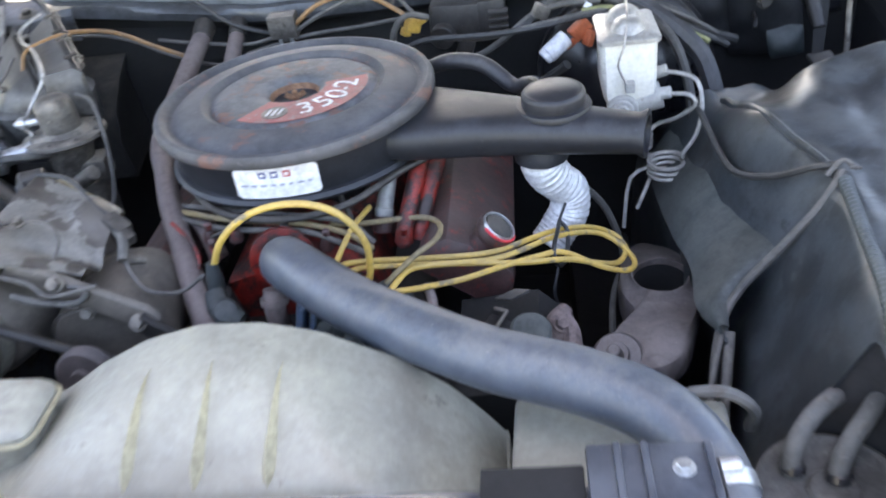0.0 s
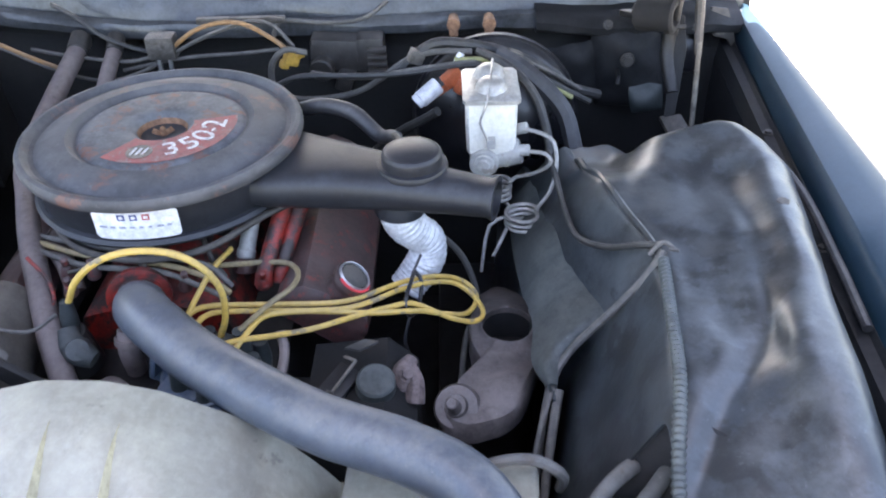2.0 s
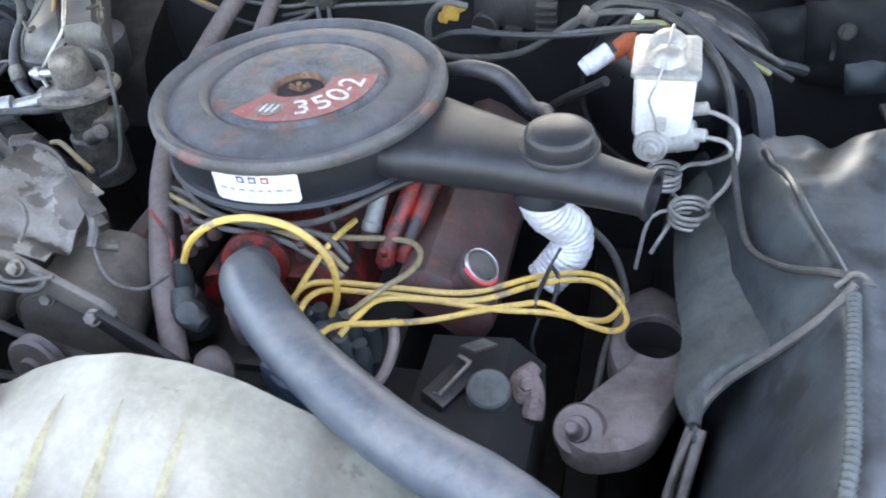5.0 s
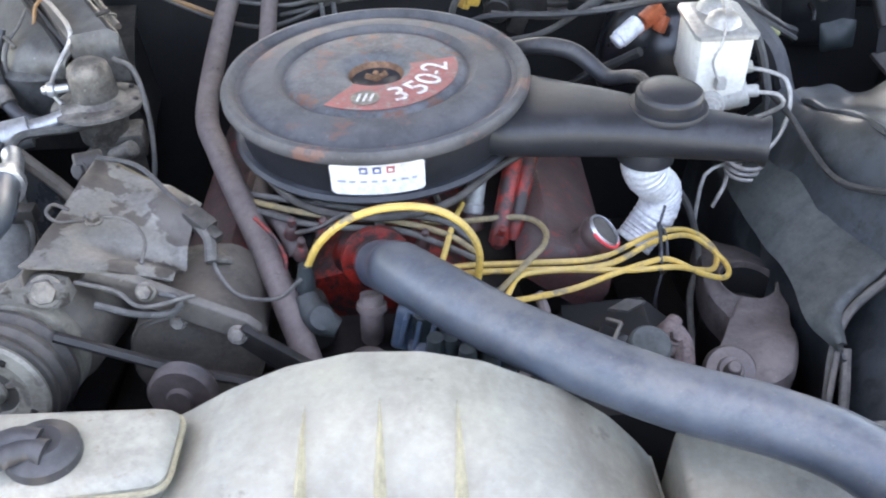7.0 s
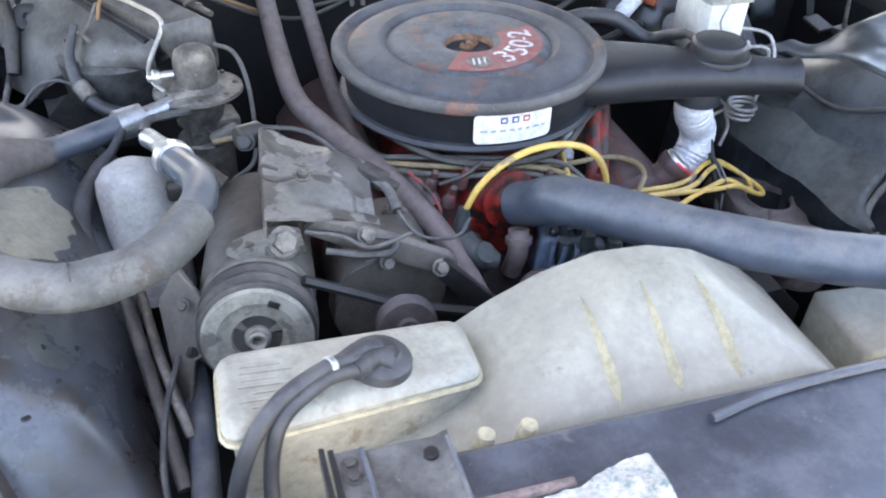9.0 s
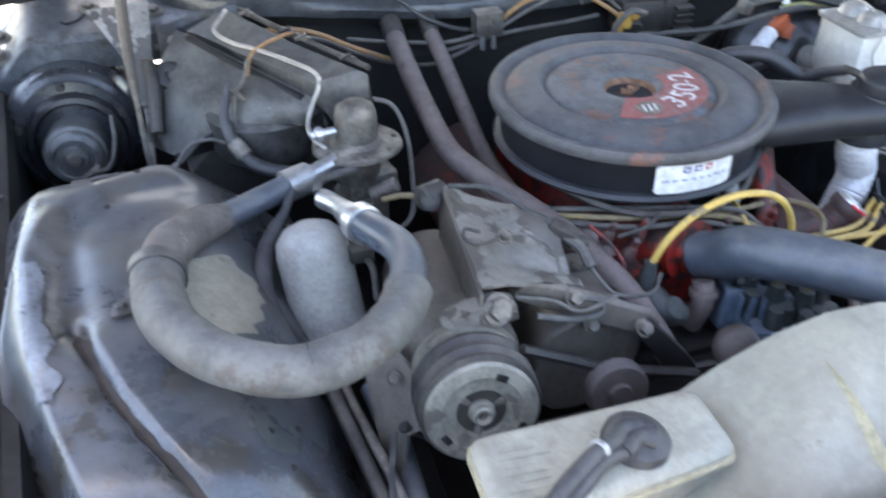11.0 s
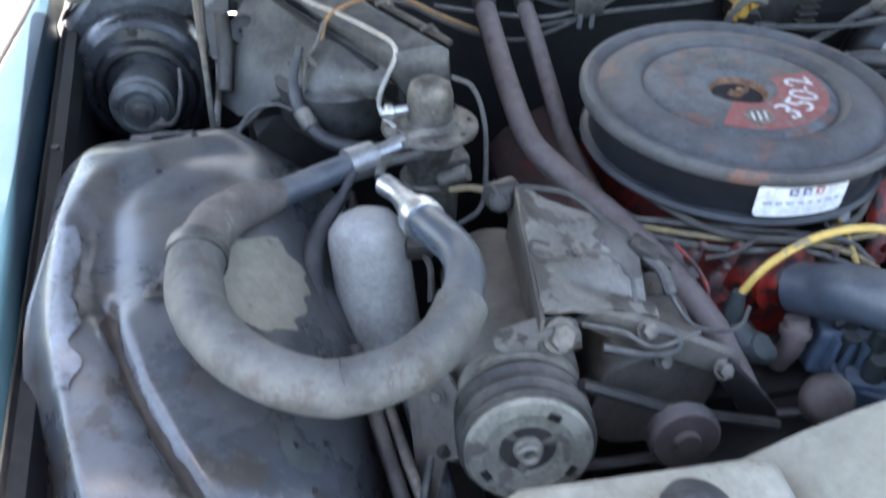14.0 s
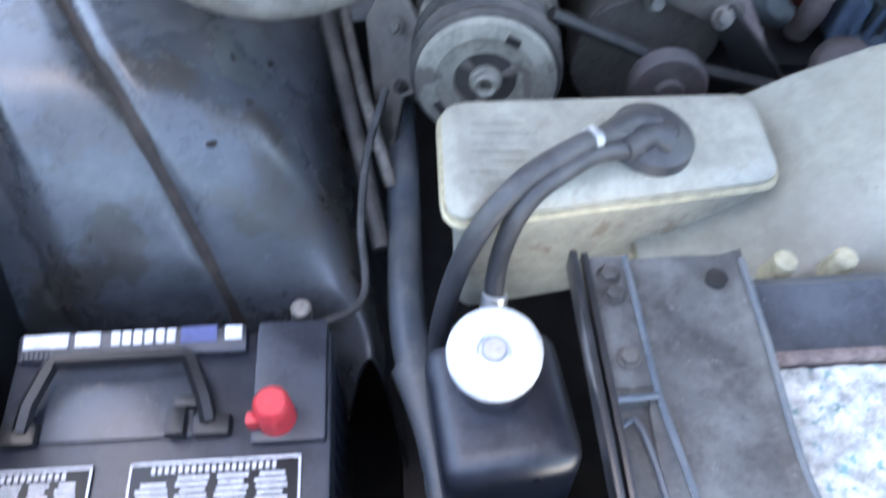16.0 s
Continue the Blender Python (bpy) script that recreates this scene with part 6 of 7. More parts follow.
part("fitting", join(lathe([(0.016, -0.006), (0.021, -0.006), (0.021, 0.030), (0.017, 0.032)], (-0.515, 1.036, 0.952), (0.9, 0.42, 0), 20), tube([(-0.497, 1.045, 0.952), (-0.46, 1.065, 0.955), (-0.435, 1.078, 0.957)], [0.013, 0.012, 0.013], 14)), M_ALU, lp, "plated crimp fitting")
part("strap", join(lathe([(0.0285, -0.009), (0.0305, -0.009), (0.0305, 0.010), (0.0285, 0.010)], (-0.6755, 0.835, 0.9905), (0.05, 1, -0.05), 28), prism([(-0.702, 0.846, 0.985), (-0.700, 0.822, 0.984), (-0.694, 0.792, 0.981), (-0.722, 0.788, 0.980), (-0.724, 0.800, 0.980), (-0.711, 0.812, 0.982)], (0, 0, 0.003), 0.001), bolt((-0.713, 0.800, 0.984), (0, 0, 1), 0.006, 0.005)), M_EVAP, lp, "dull metal clamp with a bolted tab")
part("crack", box((-0.545, 0.636, 1.0215), (0.0015, 0.024, 0.005), 0.0005, (20, 0, 8)), M_RUBBER, lp)

rd = thing("receiver_drier", (-0.50, 0.92, 0.75), "dull aluminium accumulator can standing by the fender", "canister")
part("can", lathe([(0, 0.008), (0.012, 0.007), (0.030, 0.0), (0.042, -0.014), (0.045, -0.03), (0.046, -0.165), (0.043, -0.178), (0, -0.18)], (-0.508, 0.932, 0.953), (-0.09, 0.36, 1), 40, False), M_PALE, rd, "dusty silver can")
part("line", tube([(-0.505, 1.03, 0.958), (-0.512, 1.022, 0.955), (-0.528, 0.993, 0.940), (-0.546, 0.968, 0.930), (-0.565, 0.930, 0.915), (-0.571, 0.891, 0.900), (-0.563, 0.854, 0.880), (-0.544, 0.822, 0.855), (-0.52, 0.78, 0.78)], [0.006, 0.006, 0.006, 0.010, 0.0125, 0.0125, 0.0125, 0.0125, 0.0125], 12, 6), M_RUBBER, rd, "black liquid line")
part("stay", join(tube([(-0.455, 0.90, 0.93), (-0.44, 0.885, 0.91), (-0.442, 0.86, 0.88)], 0.004, 6), box((-0.45, 0.90, 0.925), (0.03, 0.02, 0.02), 0.004)), M_GREYD, rd)

vv = thing("expansion_valve", (-0.41, 1.10, 0.86), "dusty cast valve with a wide flanged diaphragm", "valve")
VC = V(-0.410, 1.105, 0.960)
part("dome", lathe([(0, 0.062), (0.018, 0.062), (0.026, 0.056), (0.029, 0.045), (0.030, 0.012), (0.036, 0.006), (0.04, 0)], VC, (0, 0, 1), 36, False), M_GREY, vv, "rounded valve dome")
fg = part("flange", lathe([(0, 0.004), (0.052, 0.004), (0.062, 0.002), (0.063, -0.003), (0.055, -0.008), (0, -0.012)], VC, (0, 0.05, 1), 48, False), M_GREY, vv, "round bolted flange")
for k in range(8):
    a = math.pi * k / 4
    sub("screw", cyl(VC + V(0.052 * math.cos(a), 0.052 * math.sin(a), 0.002), VC + V(0.052 * math.cos(a), 0.052 * math.sin(a), 0.007), 0.004, seg=8), M_GREYD, fg)
part("body", join(cyl(VC - V(0, 0, 0.01), VC - V(0.005, 0, 0.055), 0.036, 0.032), box(VC + V(0.012, 0.0, -0.062), (0.075, 0.05, 0.04), 0.008, (0, 0, 12)), cyl(VC - V(0, 0, 0.075), VC - V(0, 0, 0.16), 0.04, 0.038), cyl(VC + V(-0.04, -0.03, -0.006), VC + V(0.02, -0.005, 0.0), 0.017), cyl(VC + V(0.01, -0.03, -0.07), VC + V(0.045, -0.04, -0.05), 0.012)), M_GREY, vv)
part("nipple", join(cyl(VC + V(-0.065, -0.012, 0.028), VC + V(-0.028, -0.006, 0.028), 0.006), cyl(VC + V(-0.058, -0.011, 0.028), VC + V(-0.047, -0.009, 0.028), 0.010)), M_ALU, vv)
part("capillary", tube([VC + V(0.03, 0.02, 0.055), VC + V(0.055, 0.01, 0.045), VC + V(0.068, -0.01, 0.01), VC + V(0.070, -0.03, -0.05), VC + V(0.062, -0.05, -0.10), VC + V(0.03, -0.06, -0.12)], 0.0035, 8), M_WIRE, vv)

ev = thing("evaporator_case", (-0.52, 1.36, 0.82), "dusty grey moulded evaporator case on the firewall", "evaporator case")
part("case", loft([[V(x, y, z) for x, z in ((-0.665 + g, 0.78), (-0.665 + g, 0.95 + t), (-0.63 + g, 0.985 + t), (-0.44 + g, 0.985 + t), (-0.45 + g, 0.95 + t), (-0.44 + g, 0.78))] for y, g, t in ((1.285, 0.02, -0.10), (1.30, 0.015, -0.08), (1.38, 0.0, -0.05), (1.455, -0.01, -0.03))]), M_GREYD, ev, "dark moulded case")
part("top_duct", loft([[V(x0, y, z0 - 0.035), V(x0, y, z0 - 0.004), V(x0 + 0.008, y, z0), V(x1 - 0.014, y, z1), V(x1, y, z1 - 0.008), V(x1 + 0.004, y, z1 - 0.06), V(x0 + 0.01, y, z1 - 0.06)] for y, x0, x1, z0, z1 in ((1.155, -0.440, -0.380, 1.020, 1.026), (1.163, -0.450, -0.378, 1.034, 1.042), (1.30, -0.535, -0.465, 1.030, 1.046), (1.42, -0.600, -0.535, 1.026, 1.055), (1.455, -0.615, -0.55, 1.02, 1.04))]), M_EVAP, ev, "slanting duct with clamped flange")
part("tub", lathe([(0, 0), (0.060, 0.0), (0.078, 0.006), (0.084, 0.016), (0.088, 0.070), (0.080, 0.076), (0, 0.076)], (-0.520, 1.258, 0.893), (0, 0, 1), 48, False), M_EVAP, ev, "rounded tub below the duct")


def evap_panel(u, v):
    """The sloping grey front of the case: from under the duct down to a rounded lower edge."""
    top = V(-0.628, 1.425, 1.030).lerp(V(-0.452, 1.172, 1.002), u)
    low = V(-0.700, 1.365, 0.870).lerp(V(-0.662, 1.275, 0.895), min(1, u / 0.35)) if u < 0.35 else V(-0.662, 1.275, 0.895).lerp(V(-0.555, 1.195, 0.972), min(1, (u - 0.35) / 0.35)) if u < 0.70 else V(-0.555, 1.195, 0.972).lerp(V(-0.462, 1.165, 0.970), (u - 0.70) / 0.30)
    q = top.lerp(low, min(v, 1.0))
    q += V(-0.012, -0.016, 0.014) * math.sin(math.pi * min(v, 1.0)) * (1 - 0.6 * u)
    if v > 1.0:
        q += V(0.03, 0.035, -0.03) * (v - 1.0)
    return q + V(0, -0.002, 0.002) * noise.noise(q * 22)


part("front_panel", sheet(evap_panel, span(0, 1, 40), [*span(0, 1, 16), 1.2, 1.6, 2.0], 0.003), M_EVAP, ev, "grey sloping front panel below the duct")
part("seam_flange", tube([(-0.612, 1.395, 1.026), (-0.545, 1.29, 1.014), (-0.470, 1.180, 1.002)], 0.006, 8, 5), M_SKIRT, ev, "dark seam flange")
part("top_flange", tube([(-0.530, 1.41, 1.058), (-0.462, 1.30, 1.050), (-0.376, 1.165, 1.043)], 0.0045, 8, 5), M_GREYD, ev, "clamped upper seam")
for k in range(4):
    t = (0.05, 0.42, 0.56, 0.93)[k]
    part("clip", join(box(V(-0.522, 1.395, 1.058) * (1 - t) + V(-0.384, 1.18, 1.045) * t, (0.013, 0.009, 0.008), 0.002, (0, 20, 32)), tube([V(-0.522, 1.395, 1.066) * (1 - t) + V(-0.384, 1.18, 1.053) * t, V(-0.540, 1.388, 1.060) * (1 - t) + V(-0.402, 1.172, 1.050) * t], 0.003, 6, 1)), M_GREYD if k % 2 else M_GREY, ev)
for k in range(3):
    q = V(-0.60, 1.29, 0.975) * (1 - k / 2) + V(-0.478, 1.172, 0.972) * (k / 2)
    part("screw", bolt(q, (-0.6, -0.7, 0.3), 0.005, 0.005), M_GREY, ev)
part("strap", tube([(-0.452, 1.300, 1.050), (-0.475, 1.295, 1.053), (-0.525, 1.275, 1.040), (-0.538, 1.262, 1.010), (-0.548, 1.240, 0.975)], 0.0030, 6, 4), M_ORANGEW, ev, "faded brown strap over the duct")
part("bracket", join(box((-0.560, 1.228, 0.985), (0.020, 0.010, 0.024), 0.003, (0, 10, -40)), tube([(-0.575, 1.23, 1.0), (-0.562, 1.215, 1.012), (-0.548, 1.205, 1.0)], 0.003, 6, 4)), M_GREY, ev)
part("grommet", lathe([(0.006, 0.004), (0.012, 0.006), (0.020, 0.004), (0.023, 0), (0.023, -0.02)], (-0.650, 1.36, 0.985), (0.1, -0.8, 0.5), 28, False), M_BLOCK, ev, "black rubber grommet")
single("vacuum_line", tube([(-0.550, 1.40, 1.062), (-0.560, 1.38, 1.058), (-0.573, 1.355, 1.048), (-0.552, 1.315, 1.043), (-0.515, 1.275, 1.042), (-0.47, 1.21, 1.042), (-0.449, 1.175, 1.040), (-0.448, 1.163, 1.026), (-0.470, 1.135, 0.992), (-0.471, 1.11, 0.978), (-0.455, 1.095, 0.965)], 0.0032, 8, 6), M_LINE, "thin bright vacuum line bent over the duct", "pipe")
lm = thing("drain_loom", (-0.56, 1.2, 0.90), "corrugated black loom with pale tape beside the evaporator", "loom")
part("loom", tube([(-0.567, 1.225, 1.02), (-0.58, 1.20, 0.985), (-0.575, 1.175, 0.955), (-0.55, 1.145, 0.928), (-0.50, 1.12, 0.920), (-0.45, 1.11, 0.925)], [0.005, 0.007, 0.010, 0.010, 0.010, 0.010], 10, 6), M_RUBBER, lm)
part("tape", cyl((-0.574, 1.172, 0.953), (-0.560, 1.154, 0.936), 0.0125), M_GREY, lm, "pale tape band")

blow = thing("blower_motor", (-0.83, 1.40, 0.85), "black blower housing with a grey motor can", "blower")
BA = V(0.03, -0.98, 0.14).normalized()
BC = V(-0.812, 1.325, 0.882)
BH = BC + V(-0.004, 0.0, 0.006)
part("housing", lathe([(0, -0.20), (0.132, -0.20), (0.140, -0.195), (0.142, -0.188), (0.136, -0.181), (0.118, -0.178), (0.112, -0.170), (0.109, -0.120), (0.106, -0.108), (0.100, -0.101), (0.094, -0.099), (0.090, -0.094), (0.070, -0.093), (0.05, -0.090), (0, -0.090)], BH, BA, 64, False), M_GLOSS, blow, "glossy black round housing")
part("top_hood", sheet(lambda a, h: BH + frame_to(BA).to_3x3() @ V((0.128 + 0.02 * abs(math.sin(2 * a))) * math.sin(a), (0.128 + 0.02 * abs(math.sin(2 * a))) * math.cos(a), h), span(-1.75, 1.75, 40), (-0.215, -0.195, -0.185), 0.003), M_BLACK, blow, "squared black rim round the housing")
part("cooling_ring", lathe([(0.058, -0.094), (0.062, -0.080), (0.066, -0.077), (0.074, -0.078), (0.080, -0.092)], BC, BA, 48), M_BLACK, blow)
part("motor_can", lathe([(0, 0.012), (0.009, 0.012), (0.011, 0.009), (0.011, 0.004), (0.020, 0.003), (0.022, -0.003), (0.029, -0.003), (0.031, 0.002), (0.037, 0.001), (0.041, -0.003), (0.042, -0.016), (0.047, -0.019), (0.0475, -0.044), (0.045, -0.047), (0.046, -0.095), (0, -0.095)], BC, BA, 40, False), M_MOTOR, blow, "grey motor can")
part("boss", lathe([(0, 0.013), (0.009, 0.012), (0.012, 0.006), (0.013, 0), (0, 0)], BC, BA, 24, False), M_GREY, blow)
for k in range(5):
    a = radians(20 + 72 * k)
    d = frame_to(BA).to_3x3() @ V(math.cos(a), math.sin(a), 0)
    part("screw", bolt(BH + d * 0.084 - BA * 0.093, BA, 0.0055, 0.006), M_GREYD, blow)
single("blower_lead", join(tube([BC + V(0.015, -0.01, -0.02), BC + V(0.05, -0.03, -0.005), BC + V(0.065, -0.02, 0.03), BC + V(0.066, 0.01, 0.06)], 0.0032, 8), box(BC + V(0.022, -0.012, -0.022), (0.03, 0.014, 0.012), 0.003, (0, -25, 20))), M_WIRE, "grey blower motor lead with a plug", "wire")
single("ground_strap", join(tube([(-0.80, 1.20, 0.905), (-0.76, 1.205, 0.910), (-0.70, 1.205, 0.908), (-0.66, 1.20, 0.915), (-0.62, 1.22, 0.940), (-0.595, 1.235, 0.945), (-0.575, 1.25, 0.96)], 0.004, 8), box((-0.79, 1.20, 0.905), (0.03, 0.018, 0.012), 0.004)), M_WIRE, "twisted dusty ground wire across the hinge foot", "wire")
side = thing("corner_bracket", (-0.80, 1.5, 0.9), "pale cowl side bracket with bolts beside the blower", "bracket")
part("shelf", sheet(lambda x, k: V(x, (1.497, 1.492, 1.500, 1.515, 1.56, 1.60, 1.67)[int(k)] - 0.03 * ease(x, -0.62, -0.54), (0.955, 1.004, 1.014, 1.017, 1.020, 1.030, 1.046)[int(k)] - 0.075 * ease(-x, 0.855, 0.95) + 0.03 * ease(x, -0.66, -0.54) + 0.004 * noise.noise(V(x * 20, k, 0))), span(-0.95, -0.53, 60), range(7), 0.003), M_CORNER, side)
part("crack", tube([(-0.812, 1.545, 1.021), (-0.803, 1.535, 1.020), (-0.785, 1.545, 1.021), (-0.776, 1.565, 1.023)], 0.0018, 6, 3), M_SKIRT, side, "dark split in the pressing")
for p in ((-0.769, 1.58, 1.027), (-0.665, 1.545, 1.022), (-0.912, 1.515, 0.985), (-0.935, 1.56, 0.985), (-0.915, 1.57, 0.995)):
    part("bolt", join(bolt(p, (0, -0.3, 1), 0.009, 0.011), lathe([(0, 0.002), (0.017, 0.002), (0.018, 0), (0, -0.001)], p, (0, -0.3, 1), 20, False)), M_GREY, side)
part("bumper_stop", cyl((-0.649, 1.62, 1.022), (-0.649, 1.618, 1.064), 0.011), M_RUBBER, side, "black rubber stop")
part("relay", join(cyl((-0.62, 1.44, 0.96), (-0.60, 1.40, 0.955), 0.028), tube([(-0.64, 1.43, 1.0), (-0.60, 1.42, 1.01), (-0.585, 1.42, 0.985), (-0.61, 1.41, 0.965)], 0.006, 8)), M_BLOCK, side, "dark grommet with a looped lead")

wire("evaporator_lead", [(-0.664, 1.19, 0.905), (-0.652, 1.20, 0.925), (-0.632, 1.205, 0.942), (-0.605, 1.205, 0.946), (-0.585, 1.20, 0.940), (-0.578, 1.195, 0.955), (-0.578, 1.205, 0.985), (-0.585, 1.22, 1.0)], 0.0028, M_WIRE, "thin dusty lead beside the evaporator", "wire", "evaporator leads")
wire("evaporator_lead", [(-0.568, 1.19, 0.955), (-0.566, 1.20, 0.985), (-0.560, 1.215, 1.005), (-0.545, 1.23, 1.022), (-0.535, 1.25, 1.040)], 0.0025, M_WIRE, "thin dusty lead beside the evaporator", "wire", "evaporator leads")
wire("evaporator_lead", [(-0.668, 1.48, 0.985), (-0.652, 1.47, 0.990), (-0.640, 1.465, 1.002), (-0.620, 1.46, 1.006), (-0.604, 1.455, 0.990), (-0.604, 1.45, 0.968), (-0.622, 1.448, 0.955), (-0.634, 1.452, 0.966), (-0.636, 1.46, 0.988)], 0.005, M_TRAY, "pale looped lead beside the evaporator", "wire", "evaporator leads")

# ---- hoses and lines low beside the compressor ----
lh = thing("lower_hose", (-0.46, 0.60, 0.60), "dusty black hose running down past the compressor", "hose")
part("hose", tube([(-0.472, 0.76, 0.84), (-0.462, 0.70, 0.82), (-0.459, 0.662, 0.805), (-0.460, 0.563, 0.80), (-0.461, 0.472, 0.80), (-0.455, 0.415, 0.80)], 0.0150, 16, 6, 0.04), M_HOSE, lh)
part("end_sleeve", tube([(-0.457, 0.425, 0.80), (-0.452, 0.40, 0.80), (-0.446, 0.36, 0.80), (-0.440, 0.31, 0.79)], [0.0185, 0.0150, 0.011, 0.011], 14, 5, 0.05), M_HOSE, lh, "gathered rubber end sleeve")
single("steel_line", tube([(-0.53, 0.80, 0.88), (-0.515, 0.72, 0.86), (-0.495, 0.62, 0.83), (-0.48, 0.54, 0.80)], 0.008, 10), M_GREYD, "dusty steel line along the inner fender", "pipe")
single("steel_line", tube([(-0.51, 0.79, 0.86), (-0.495, 0.70, 0.85), (-0.482, 0.64, 0.84), (-0.47, 0.60, 0.81)], 0.006, 10), M_GREY, "thin steel line with a coupling", "pipe")
single("battery_lead", tube([(-0.47, 0.655, 0.875), (-0.487, 0.60, 0.86), (-0.495, 0.54, 0.84), (-0.495, 0.48, 0.82), (-0.53, 0.452, 0.83), (-0.57, 0.445, 0.835)], 0.0035, 8), M_WIREB, "thin black battery lead", "wire")
hsd = thing("heat_shield", (-0.46, 0.68, 0.80), "bent grey sheet-metal shield beside the compressor", "shield")
part("plate", prism([(-0.462, 0.735, 0.93), (-0.435, 0.69, 0.905), (-0.44, 0.655, 0.87), (-0.455, 0.66, 0.86), (-0.47, 0.64, 0.80), (-0.48, 0.66, 0.80), (-0.485, 0.72, 0.90)], (0.004, 0.004, 0.003), 0.001), M_BODY, hsd)
part("hem", tube([(-0.462, 0.735, 0.932), (-0.435, 0.69, 0.907), (-0.44, 0.655, 0.872), (-0.455, 0.66, 0.862), (-0.47, 0.64, 0.80)], 0.002, 6, 2), M_GREY, hsd, "worn folded hem")
part("bolt", bolt((-0.458, 0.70, 0.905), (-0.5, -0.6, 0.6), 0.006, 0.006), M_GREY, hsd)

# ---- master cylinder side ----
bo = thing("brake_booster", (0.46, 1.36, 0.70), "black vacuum brake booster on the firewall", "brake booster")
part("shell", lathe([(0, 0.06), (0.05, 0.058), (0.075, 0.045), (0.095, 0.02), (0.135, 0.0), (0.142, -0.012), (0.146, -0.03), (0.140, -0.05), (0.11, -0.09), (0, -0.10)], (0.470, 1.33, 0.87), (-0.05, -1, 0.1), 56, False), M_BLACK, bo)
part("clamp_band", lathe([(0.141, -0.018), (0.149, -0.016), (0.149, -0.030), (0.143, -0.034)], (0.470, 1.33, 0.87), (-0.05, -1, 0.1), 56), M_BLACK, bo)
mc = thing("master_cylinder", (0.45, 1.20, 0.88), "zinc-plated brake master cylinder with a clamped lid", "master cylinder")
RES = ((-1, -0.86), (-0.88, -1), (0.88, -1), (1, -0.86), (1, 0.86), (0.88, 1), (-0.88, 1), (-1, 0.86))
part("reservoir", loft([[V(0.453 + o + sx * w, 1.173 + sy * d, z) for sx, sy in RES] for z, w, d, o in ((0.890, 0.022, 0.040, 0.008), (0.902, 0.032, 0.048, 0.004), (0.925, 0.038, 0.052, 0.0), (0.965, 0.0385, 0.053, 0), (1.0065, 0.039, 0.053, 0))]), M_ZINC, mc, "plated reservoir, reflected sky put into its pale colour")
lidm = part("lid", loft([[V(0.453 + sx * w, 1.173 + sy * d, z) for sx, sy in RES] for z, w, d in ((1.007, 0.0425, 0.058), (1.0075, 0.0435, 0.059), (1.013, 0.0435, 0.059), (1.0145, 0.042, 0.0575), (1.0145, 0.036, 0.051), (1.018, 0.032, 0.047), (1.0185, 0.028, 0.044))]), M_LIDZ, mc, "grey stamped lid with a folded rim")
for dy in (-0.0235, 0.0235):
    sub("lid_bulge", lathe([(0, 0.018), (0.013, 0.017), (0.021, 0.011), (0.0245, 0.002), (0.026, 0.0), (0, -0.002)], (0.453, 1.173 + dy, 1.017), (0, 0, 1), 28, False), M_LIDZ, lidm)
part("bail_wire", tube([(0.460, 1.236, 0.985), (0.460, 1.232, 1.010), (0.458, 1.215, 1.036), (0.455, 1.173, 1.039), (0.450, 1.135, 1.030), (0.444, 1.113, 1.008), (0.436, 1.112, 0.985), (0.437, 1.112, 0.972), (0.448, 1.110, 0.948)], 0.0018, 8), M_LINE, mc, "steel bail wire")
part("bail_lug", box((0.452, 1.115, 0.944), (0.014, 0.016, 0.016), 0.003), M_PALE, mc, "small cast lug")
part("bore", join(cyl((0.441, 1.112, 0.907), (0.455, 1.29, 0.905), 0.023), lathe([(0, 0.010), (0.008, 0.010), (0.010, 0.006), (0.015, 0.006), (0.017, 0.0), (0.022, -0.002), (0, -0.004)], (0.441, 1.114, 0.908), (-0.1, -1, 0.05), 28, False), cyl((0.45, 1.14, 0.905), (0.500, 1.135, 0.918), 0.020)), M_PALE, mc, "cylinder bore with an end plug")
part("outlet", join(cyl((0.488, 1.128, 0.922), (0.512, 1.122, 0.926), 0.009), cyl((0.488, 1.165, 0.938), (0.512, 1.16, 0.945), 0.009)), M_PALE, mc)


def coil(c, r, turns, pitch, n=14):
    return [V(c[0] + r * math.cos(2 * math.pi * k / n), c[1] + 0.9 * r * math.sin(2 * math.pi * k / n), c[2] - pitch * k / n) for k in range(int(turns * n) + 1)]


single("brake_line", tube([(0.505, 1.155, 0.945), (0.53, 1.14, 0.945), (0.548, 1.12, 0.94), (0.552, 1.10, 0.91), (0.543, 1.09, 0.87), (0.525, 1.085, 0.845)] + coil((0.500, 1.085, 0.838), 0.025, 3.4, 0.009) + [V(0.47, 1.07, 0.80), V(0.455, 1.06, 0.77)], 0.0032, 8, 3), M_LINE, "steel brake line wound into a coil", "brake line", "brake lines")
single("brake_line", tube([(0.505, 1.12, 0.925), (0.535, 1.11, 0.925), (0.543, 1.105, 0.91), (0.52, 1.12, 0.885), (0.495, 1.135, 0.87)] + coil((0.463, 1.135, 0.862), 0.022, 3.3, 0.009) + [V(0.488, 1.11, 0.818), V(0.45, 1.10, 0.80), V(0.436, 1.07, 0.73)], 0.0032, 8, 3), M_LINE, "steel brake line wound into a coil", "brake line", "brake lines")
cnn = thing("wire_connector", (0.37, 1.28, 0.96), "white and orange electrical plug hanging by the booster", "connector")
part("plug", join(cyl((0.340, 1.272, 0.940), (0.372, 1.288, 0.960), 0.015, 0.015), cyl((0.334, 1.27, 0.936), (0.342, 1.273, 0.942), 0.013)), M_LABEL, cnn, "white plug body")
